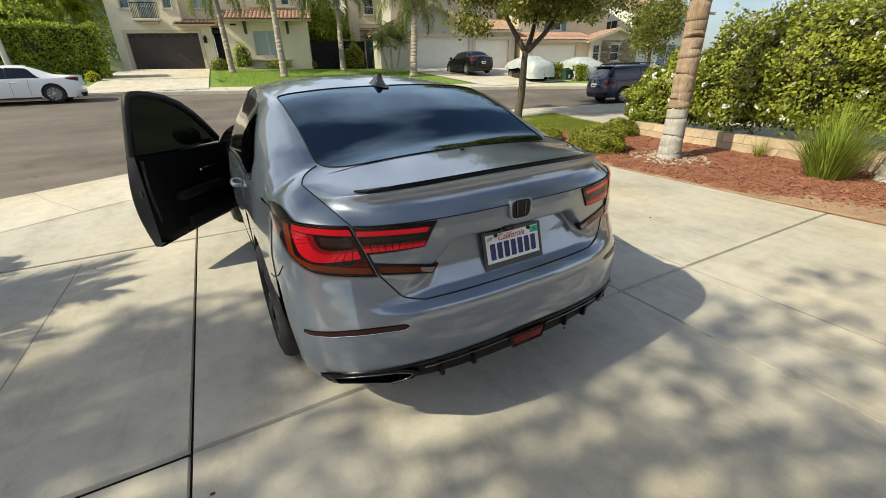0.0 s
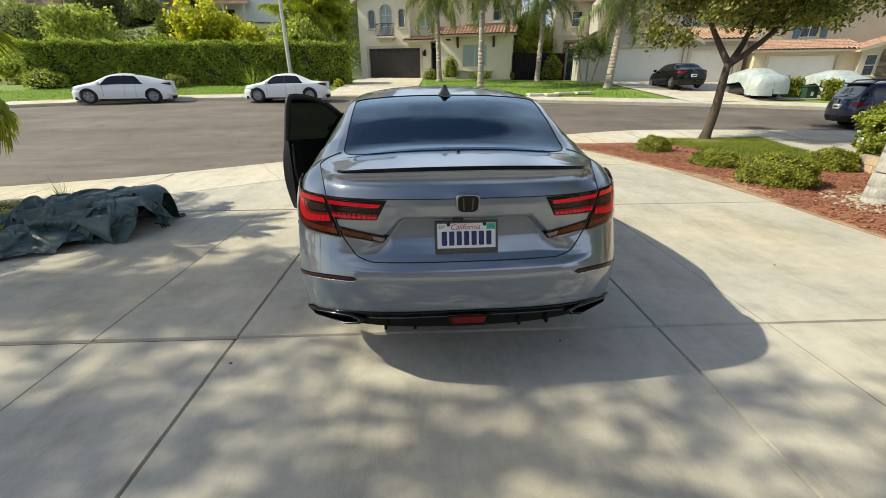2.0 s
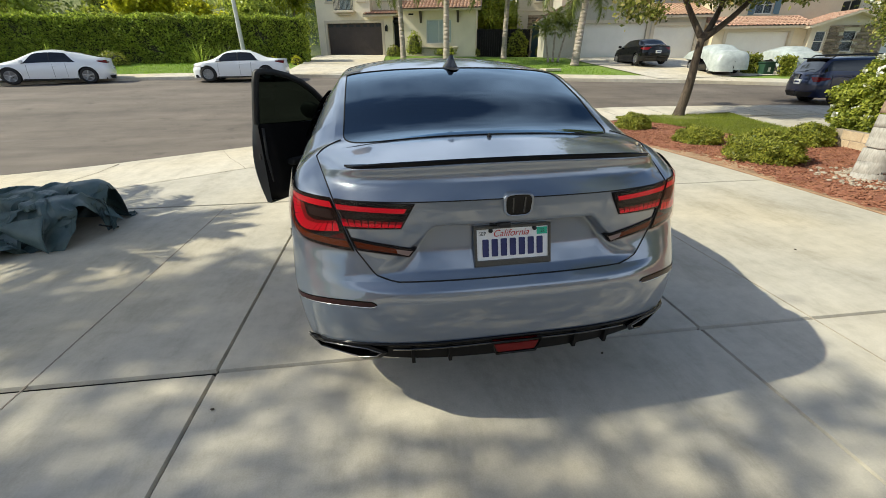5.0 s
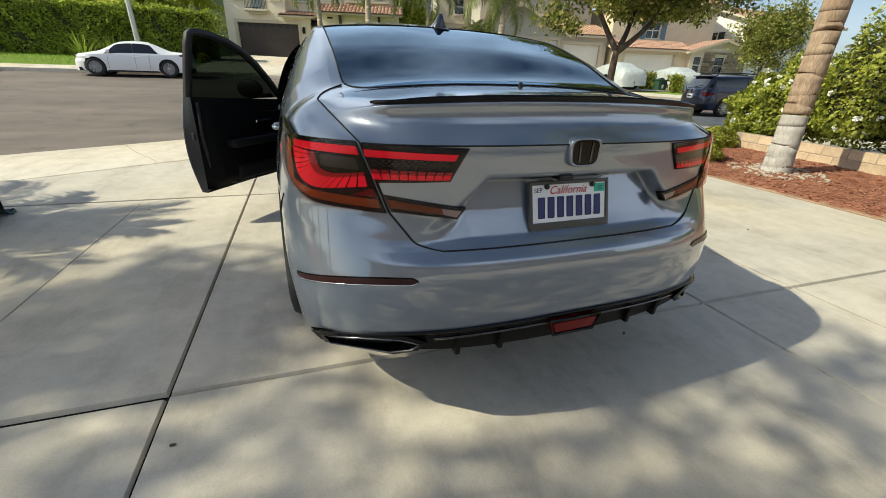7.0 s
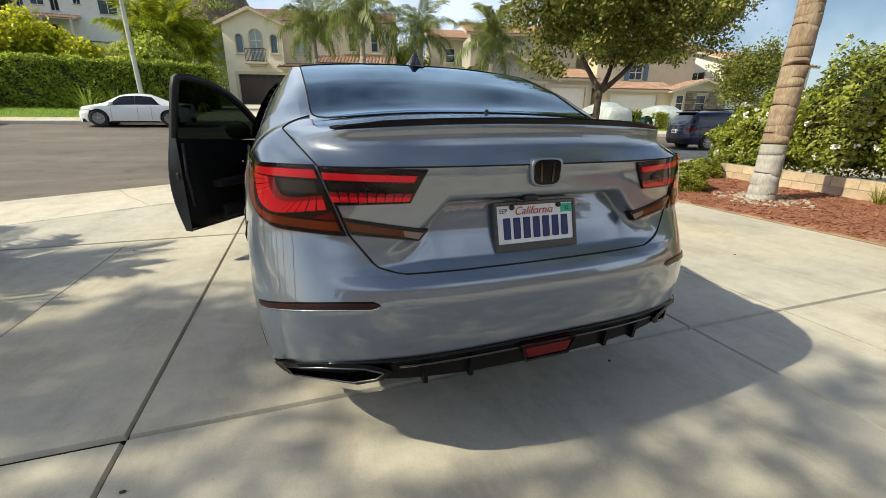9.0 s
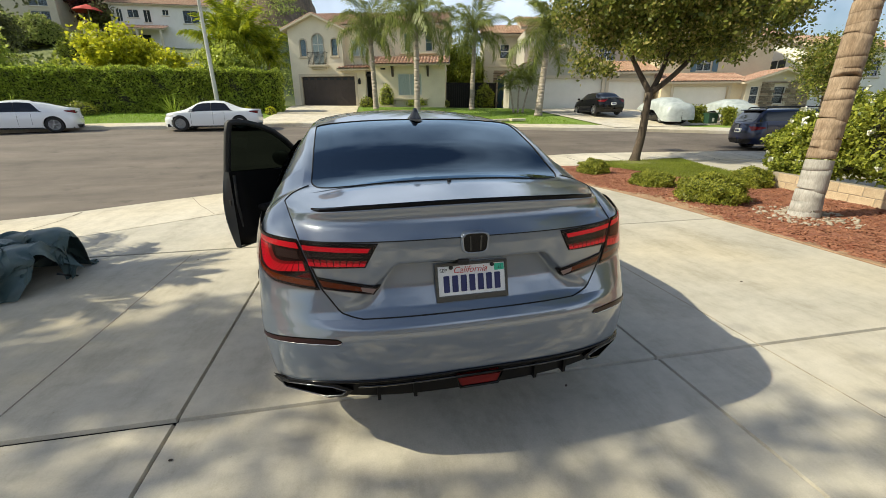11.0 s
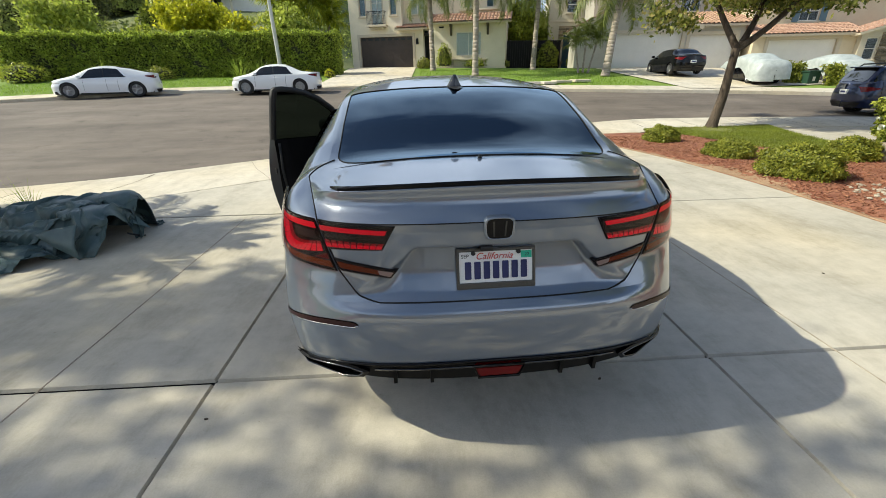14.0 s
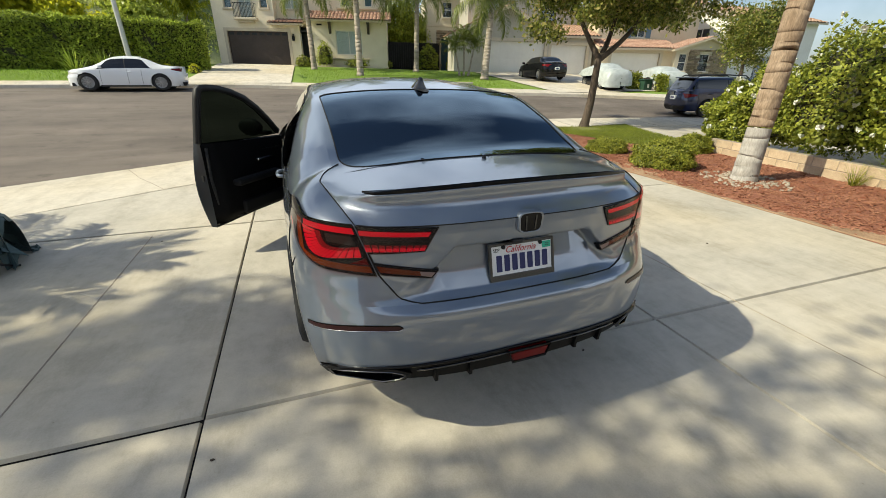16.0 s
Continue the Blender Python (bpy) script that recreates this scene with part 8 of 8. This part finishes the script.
# ---- other cars ----
def make_car(label, paint, m, L=4.6, W=0.89, H=1.45, belt=0.93, deck=(0.55, 1.08), back=1.35, front=2.55, cowl=(3.45, 1.02), nose=0.72, rim="alloy", cover=None, name="parked_car", group="parked cars", glass="tint", wheel_r=0.32, axles=None, tall=0.0, spokes=10):
    """A parked car: lower body with wheel arches, upper shell, glass, lamps, plates, mirrors and wheels. y runs from its tail to its nose."""
    car = thing(name, label, "car", group, m=m)
    axles = axles or (0.95, L - 0.92)
    def half(y, z):
        w = W * (1 - 0.10 * ((z - 0.62) / 0.5) ** 2)
        r = 0.02 + 0.10 * max(0, (z - 0.65) / 0.4) - 0.0 + 0.10 * max(0, (0.45 - z) / 0.25)
        f = L - 0.03 - 0.22 * max(0, (z - 0.55) / 0.4)
        a, b = min(1, max(0, (y - r) / 0.5)), min(1, max(0, (f - y) / 0.9))
        return w * (1 - (1 - a) ** 3.2) ** (1 / 3.2) * (1 - (1 - b) ** 2.5) ** (1 / 2.5)
    tz = curve_of([0.05, deck[0], back, (back + front) / 2, front, cowl[0], L - 0.25, L], [deck[1] - 0.05, deck[1], H - 0.035, H, H - 0.04, cowl[1], nose + 0.06, nose])
    ez = curve_of([0.05, deck[0], back, (back + front) / 2, front, cowl[0], L - 0.25, L], [deck[1] - 0.08, deck[1] - 0.03, H - 0.10, H - 0.07, H - 0.10, cowl[1] - 0.03, nose + 0.03, nose - 0.02])
    ex = curve_of([0.05, deck[0], back, front, cowl[0], L], [W * 0.84, W * 0.80, W * 0.70, W * 0.70, W * 0.80, W * 0.6])
    bz = curve_of([0.05, 0.5, L * 0.5, cowl[0], L - 0.3, L], [deck[1] - 0.08, belt + 0.05, belt, belt - 0.03, nose + 0.02, nose - 0.04])
    def top(y, w, side, out=0.0):
        xb, zb = half(y, bz(y)), bz(y)
        xe = min(ex(y), xb - 0.03) if xb > 0.06 else xb * 0.5
        if w < 0.4:
            t = w / 0.4
            return Vector((side * (lerp(xb, xe, t) + 0.02 * math.sin(math.pi * t) + out), y, lerp(zb, ez(y), t) + out * 0.3))
        t = (w - 0.4) / 0.6
        return Vector((side * xe * (1 - t), y - (out if y < back else -out if y > front else 0), tz(y) - (tz(y) - ez(y)) * abs(1 - t) ** 2.6 + out))
    def snap(y, z):
        for ay in axles:
            d = math.hypot(y - ay, z - wheel_r)
            if abs(d - wheel_r * 1.14) < 0.03 and d > 0:
                return ay + (y - ay) * wheel_r * 1.14 / d, wheel_r + (z - wheel_r) * wheel_r * 1.14 / d
        return y, z
    ys = [0.02 + 0.5 * t ** 2 for t in linspace(0, 1, 14)] + linspace(0.56, L - 0.95, 70) + [L - 0.03 - 0.9 * (1 - t) ** 2 for t in linspace(0.02, 1, 18)]
    body = new("body")
    body.parent = car
    for side in (1, -1):
        def low(y, v):
            z = lerp(0.19 + tall, bz(y), v)
            yy, zz = snap(y, z)
            zz = min(zz, bz(yy))
            return Vector((side * half(yy, zz), yy, zz))
        part("side_panel", sheet("side_panel", low, ys, linspace(0, 1, 22), paint, keep=lambda y, v, c: not any(math.hypot(c[1] - ay, c[2] - wheel_r) < wheel_r * 1.13 for ay in axles), flip=side < 0), paint, body)
        part("upper_panel", sheet("upper_panel", lambda y, w: top(y, w, side), ys, linspace(0, 0.4, 7) + linspace(0.45, 1, 9), paint, flip=side > 0), paint, body)
        mid, w_ends = (back + front) / 2 + 0.10, (back - 0.42, front + 0.70)
        for nm, ya, yb in () if cover else (("side_window", w_ends[0], mid - 0.015), ("side_window", mid + 0.015, w_ends[1])):
            part(nm, sheet(nm, lambda y, v: top(y, lerp(0.04, 0.04 + 0.31 * smooth01((y - w_ends[0]) / 0.42) * smooth01((w_ends[1] - y) / 0.50) ** 0.8, v), side, 0.006), linspace(ya, yb, 16), linspace(0, 1, 5), "piano"), "piano", car)
        if not cover:
            part("pillar_trim", sheet("pillar_trim", lambda y, v: top(y, lerp(0.04, 0.33, v), side, 0.004), (mid - 0.03, mid + 0.03), linspace(0, 1, 5), "trim"), "trim", car)
        for ay in axles:
            wheel(car, side * (W - 0.11), ay, wheel_r, 0.20, rim, spokes, side)
            part("arch_liner", boxes((min(side * (W - 0.30), side * (W - 0.28)), max(side * (W - 0.30), side * (W - 0.28)), ay - wheel_r * 1.2, ay + wheel_r * 1.2, 0.2 + tall, wheel_r * 2.2)), "trim", car)
        bm = bmesh.new()
        box(bm, side * (W + 0.06) - 0.09, side * (W + 0.06) + 0.09, cowl[0] - 0.42, cowl[0] - 0.30, belt + 0.02, belt + 0.16, 0.035)
        if cover:
            bm.clear()
        else:
            part("mirror", bm, paint, car)
        bm = bmesh.new()
        tube(bm, [(side * (half(back + 0.45, belt - 0.1) + 0.015), back + 0.38 + a, belt - 0.1) for a in (0, 0.1, 0.2)], 0.014, 6)
        part("door_handle", bm, paint, car)
        # door seams
        for dy in (back + 0.02, (back + front) / 2 + 0.05, front + 0.55):
            bm = bmesh.new()
            tube(bm, [(side * (half(dy, z) + 0.001), dy + 0.05 * (0.6 - z), z) for z in linspace(0.30 + tall, bz(dy) - 0.02, 6)], 0.006, 4)
            part("door_gap", bm, "gap", car)
        # lamps on the corners
        for nm, y0, z0, z1, mat_name in (("tail_lamp", 0.0, deck[1] - 0.28, deck[1] - 0.12, "red_lens"), ("head_lamp", L, nose - 0.16, nose - 0.04, "clear_lamp")):
            def lamp(t, v):
                z = lerp(z0, z1, v)
                y = (lerp(0.10, 0.46, t) if y0 == 0 else lerp(L - 0.16, L - 0.66, t))
                z = lerp(z, lerp(z0, z1, 0.72), 0.75 * t)
                return Vector((side * (half(y, z) + 0.008), y, z))
            if not cover:
                part(nm, sheet(nm, lamp, linspace(0, 1, 10), linspace(0, 1, 4), mat_name), mat_name, car)
        part("sill_trim", sheet("sill_trim", lambda y, v: Vector((side * (half(y, 0.22 + tall) + 0.004), y, lerp(0.17, 0.25, v) + tall)), linspace(axles[0] + wheel_r * 1.2, axles[1] - wheel_r * 1.2, 12), (0.0, 1.0), "trim"), "trim", car)
    for nm, ya, yb in () if cover else (("rear_window", deck[0] + 0.03, back - 0.02), ("windscreen", front + 0.02, cowl[0] - 0.04)):
        part(nm, sheet(nm, lambda y, u: top(y, lerp(0.46, 1.0, 1 - abs(u)), 1 if u >= 0 else -1, 0.008), linspace(ya, yb, 12), linspace(-1, 1, 17), "piano"), "piano", car)
    def tail_skin(a, z, out):
        """A point round the tail at angle a from its centre line."""
        y = 0.05 + 0.45 * (1 - math.cos(a)) ** 1.4
        return Vector((math.copysign(1, a) * (half(y, z) if abs(a) > 0.85 else min(half(y, z), W * 0.97 * math.sin(min(1.0, abs(a)) * 1.0) / math.sin(0.85))) , y - out, z))
    part("bumper_trim", sheet("bumper_trim", lambda a, z: tail_skin(a, z, 0.02), linspace(-0.85, 0.85, 17), (0.20 + tall, 0.30 + tall, 0.36 + tall), "trim"), "trim", car)
    pl = part("number_plate", boxes((-0.155, 0.155, -0.012 + 0.06 * (deck[1] > 1.2), 0.06, 0.60 + tall, 0.75 + tall), bevel=0.003), "plate", car)
    part("number_bar", boxes((-0.11, 0.11, -0.017 + 0.06 * (deck[1] > 1.2), -0.012 + 0.06 * (deck[1] > 1.2), 0.645 + tall, 0.70 + tall)), "ink", pl)
    part("underbody", boxes((-W * 0.85, W * 0.85, 0.25, L - 0.3, 0.18 + tall, 0.32 + tall)), "trim", car)
    if cover:
        cs = tagged(new("car_cover"), "pale silver fabric cover draped over a parked car", "car cover", "car covers")
        cs.matrix_world = m
        def drape(u, w, side):
            """The cover at u from tail to nose and w from its hem to the ridge."""
            y = lerp(-0.10, L + 0.10, u)
            yy = min(L - 0.03, max(0.06, y))
            end = max(0.0, 1 - abs(2 * u - 1) ** 14)
            wide = (W + 0.14) * end ** 0.28
            hem = 0.14 + 0.05 * math.sin(y * 2.1 + side) + (0.60 * smooth01((y - 0.35) / 1.5) if side < 0 else 0)
            ridge = tz(yy) + 0.17 - 0.42 * (1 - end ** 0.5)
            a = w * math.pi / 2
            slim = 1 - 0.26 * smooth01((ridge * math.sin(a) ** 0.7 - belt) / 0.45)
            wr = 0.05 * noise.noise(Vector((y * 2.2, w * 3, side * 5)))
            return Vector((side * (wide * slim * math.cos(a) ** 0.42 + wr * (1 - w)), y, hem + (ridge - hem) * math.sin(a) ** 0.62 + wr * 0.4 * math.sin(2 * a)))
        for side in (1, -1):
            part("cover_half", sheet("cover_half", lambda u, w: drape(u, w, side), [0.5 - 0.5 * math.cos(math.pi * t) for t in linspace(0, 1, 70)], linspace(0, 1, 26), cover), cover, cs, "", True)
    return car


def facing(x, y, z, hx, hy):
    """Pose of a car whose tail centre stands at x, y and whose nose points along hx, hy."""
    return pose(x, y, z, 0, 0, math.degrees(math.atan2(-hx, hy)))


make_car("white compact sedan parked at the kerb", "white_paint", facing(-5.45, 22.75, land(-7.5, 22.6) - 0.10, -1.0, -0.035), L=4.60, H=1.45, deck=(0.72, 1.08), back=1.62, front=2.62, cowl=(3.46, 1.02), nose=0.79, wheel_r=0.345, belt=0.88)
make_car("white hatchback parked at the kerb", "white_paint", facing(-14.10, 23.26, land(-17, 22.3) - 0.10, -0.935, -0.30), L=4.75, H=1.50, deck=(0.26, 1.16), back=1.70, front=2.62, cowl=(3.62, 1.05), nose=0.80, spokes=5, wheel_r=0.35, belt=0.88)
make_car("dark car parked further along the street", "black_paint", facing(-19.3, 16.5, land(-20, 16) , -0.93, -0.36), L=4.6, H=1.45)
make_car("black compact sedan parked on a driveway", "black_paint", facing(15.45, 23.2, land(15.6, 25.0) + 0.08, 0.08, 1.0), L=4.5, H=1.43, deck=(0.45, 1.05), back=1.25, front=2.5, cowl=(3.45, 0.98))
make_car("dark car under a silver cover on a driveway", "black_paint", facing(17.15, 19.3, land(17.3, 20.6) + 0.04, 0.22, 1.0), L=4.1, W=0.72, H=1.26, deck=(0.55, 0.95), belt=0.86, cover="silver_tarp")
make_car("car under a pale cover on a driveway", "black_paint", facing(20.95, 18.9, land(22.0, 19.2) + 0.02, 0.35, 1.0), L=4.2, W=0.76, H=1.22, deck=(0.55, 0.93), belt=0.84, cover="silver_tarp")
suv = make_car("dark blue sport utility vehicle parked at the kerb", "navy_paint", facing(13.85, 12.35, land(14.5, 12.2) - 0.10, 0.97, -0.24), L=4.4, W=0.86, H=1.52, belt=0.98, deck=(0.12, 1.00), back=0.50, front=2.75, cowl=(3.45, 1.04), nose=0.82, wheel_r=0.325, tall=0.05)
for sx in (-0.50, 0.50):
    bm = bmesh.new()
    tube(bm, [(sx, 0.55, 1.47), (sx, 0.65, 1.545), (sx, 1.6, 1.575), (sx, 2.55, 1.545), (sx, 2.68, 1.47)], 0.022, 6)
    part("roof_rail", bm, "trim", suv, "black roof rail")
part("rear_spoiler", boxes((-0.55, 0.55, 0.30, 0.52, 1.43, 1.47), bevel=0.012), "navy_paint", suv)
bm = bmesh.new()
tube(bm, [(0.0, 0.145, 1.06), (0.2, 0.19, 1.10), (0.36, 0.20, 1.11)], 0.009, 5)
part("rear_wiper", bm, "trim", suv)


# ---- the crumpled cover beside the driveway ----
def tarp_heap():
    """A slack sheet let down over a few rolls of itself and pushed together, so that it buckles into creases."""
    t = thing("car_cover_heap", "crumpled dark green car cover lying on the driveway", "car cover")
    rng = rng_of(77)
    # rolls under the cloth: crest line, height at both ends, half-width
    rolls = (((-4.80, 3.00), (-3.37, 2.98), 0.30, 0.49, 0.155), ((-4.88, 2.84), (-3.66, 2.78), 0.20, 0.45, 0.12), ((-4.60, 2.60), (-3.80, 2.55), 0.13, 0.32, 0.13),
             ((-3.62, 2.70), (-3.42, 2.62), 0.41, 0.42, 0.17), ((-5.50, 2.36), (-3.90, 2.28), 0.09, 0.14, 0.11), ((-5.50, 2.12), (-3.62, 2.14), 0.06, 0.09, 0.09), ((-5.50, 1.92), (-3.95, 1.94), 0.03, 0.04, 0.08))

    def under(px, py):
        """Height of the rolls over the ground."""
        h = np.zeros_like(px)
        for (ax, ay), (bx, by), ha, hb, w in rolls:
            dx, dy = bx - ax, by - ay
            q = np.clip(((px - ax) * dx + (py - ay) * dy) / (dx * dx + dy * dy), 0, 1)
            d = np.hypot(px - ax - dx * q, py - ay - dy * q) / w
            h = np.maximum(h, (ha + (hb - ha) * q) * np.sqrt(np.clip(1 - (d * 0.72) ** 3, 0, 1)))
        return h
    # the cloth's outline on the ground, from its trailing end to the blunt one
    nu, nv = 110, 74
    u, v = np.meshgrid(np.linspace(0, 1, nu), np.linspace(0, 1, nv), indexing="ij")
    front = np.interp(u, (0, 0.55, 0.72, 0.86, 0.94, 1.0), (1.78, 1.78, 1.98, 2.28, 2.36, 2.66))
    back = np.interp(u, (0, 0.25, 0.40, 1.0), (2.62, 2.80, 3.24, 3.26))
    flat = np.stack([-5.55 + 2.33 * u, front + (back - front) * v, np.zeros_like(u)], axis=-1)
    p = flat + rng.normal(size=flat.shape) * 0.004
    p[..., 2] += under(p[..., 0], p[..., 1]) + 0.02
    draped = flat.copy()
    draped[..., 2] = under(flat[..., 0], flat[..., 1])
    # straight folds in the cloth before it settles
    for _ in range(14):
        a, f, ph, cx, cy = rng.random() * math.pi, 6 + 8 * rng.random(), rng.random() * 6.3, -5.5 + 2.4 * rng.random(), 1.9 + 1.3 * rng.random()
        near = np.exp(-((p[..., 0] - cx) ** 2 + (p[..., 1] - cy) ** 2) / 0.16)
        p[..., 2] += 0.06 * near * np.abs(np.sin((p[..., 0] * math.cos(a) + p[..., 1] * math.sin(a)) * f + ph))

    def ends(q, di, dj):
        return q[:nu - di, max(0, -dj):nv - max(0, dj)], q[di:, max(0, dj):nv - max(0, -dj)]
    springs = []
    for di, dj, stiff in ((1, 0, 0.9), (0, 1, 0.9), (1, 1, 0.35), (1, -1, 0.35), (3, 0, 0.12), (0, 3, 0.12)):
        a, b = ends(draped, di, dj)
        springs.append((di, dj, 1.21 * np.linalg.norm(b - a, axis=-1, keepdims=True), stiff))
    rim = np.zeros((nu, nv), bool)
    rim[0], rim[-1], rim[:, 0], rim[:, -1] = True, True, True, True
    home = p[rim][:, :2].copy()
    old = p.copy()
    for _ in range(150):
        vel = (p - old) * 0.90
        old = p.copy()
        p = p + vel
        p[..., 2] -= 0.0011
        for _ in range(5):
            for di, dj, ln, stiff in springs:
                a, b = ends(p, di, dj)
                d = b - a
                c = np.clip(d * (0.275 * stiff * (1 - ln / (np.linalg.norm(d, axis=-1, keepdims=True) + 1e-9))), -0.01, 0.01)
                a += c
                b -= c
            hem = p[rim]
            hem[:, :2] = home
            hem[:, 2] = np.minimum(hem[:, 2], 0.02)
            p[rim] = hem
        base = under(p[..., 0], p[..., 1]) * 0.92 + 0.004
        low = p[..., 2] < base
        p[..., 2] = np.where(low, base, p[..., 2])
        p[low, :2] = old[low, :2] * 0.8 + p[low, :2] * 0.2
        old[low] = old[low] * 0.4 + p[low] * 0.6
        p[..., 2] = np.minimum(p[..., 2], base + 0.14)
    verts = p.reshape(-1, 3)
    faces = [(i * nv + j, (i + 1) * nv + j, (i + 1) * nv + j + 1, i * nv + j + 1) for i in range(nu - 1) for j in range(nv - 1)]
    me = mesh("cloth", verts, faces, "tarp", True)
    me.set_sharp_from_angle(angle=math.radians(38))
    part("cloth", me, "tarp", t)

    # a stiff three-cornered flap standing out in front
    def flap_at(a, b):
        hi = Vector((-3.76, 2.31, 0.235)).lerp(Vector((-3.39, 2.33, 0.325)), a)
        lo = Vector((-3.76, 2.31, 0.225)).lerp(Vector((-3.385, 2.215, 0.006)), a)
        return hi.lerp(lo, b) + Vector((0, -0.045 * math.sin(math.pi * b) * a, 0.010 * math.sin(5 * a + 3 * b)))
    bm = bmesh.new()
    bm.from_mesh(sheet("flap", flap_at, linspace(0, 1, 14), linspace(0, 1, 14), "tarp"))
    ext = bmesh.ops.extrude_face_region(bm, geom=bm.faces[:])
    for w in [g for g in ext["geom"] if isinstance(g, bmesh.types.BMVert)]:
        w.co += Vector((0.004, 0.008, 0))
    bmesh.ops.recalc_face_normals(bm, faces=bm.faces[:])
    part("flap", bm, "tarp", t, "", True)
    bm = bmesh.new()
    tube(bm, [(-3.22, 2.66, 0.10), (-3.18, 2.70, 0.07), (-3.19, 2.76, 0.04), (-3.17, 2.83, 0.012)], 0.009, 6)
    part("hem_cord", bm, "trim", t)

tarp_heap()
# specks of litter on the concrete
for k, (x, y) in enumerate(((-1.34, 0.22), (0.64, 0.35), (-2.2, 3.1), (2.9, 1.4))):
    bm = bmesh.new()
    bmesh.ops.create_icosphere(bm, subdivisions=1, radius=1)
    bm.transform(pose(x, y, 0.004, 0, 0, 40 * k) @ Matrix.Diagonal((0.012, 0.007, 0.004, 1)))
    tagged(part("dry_leaf", bm, "bark"), "small dark dry leaf lying on the concrete", "leaf", "leaf litter")
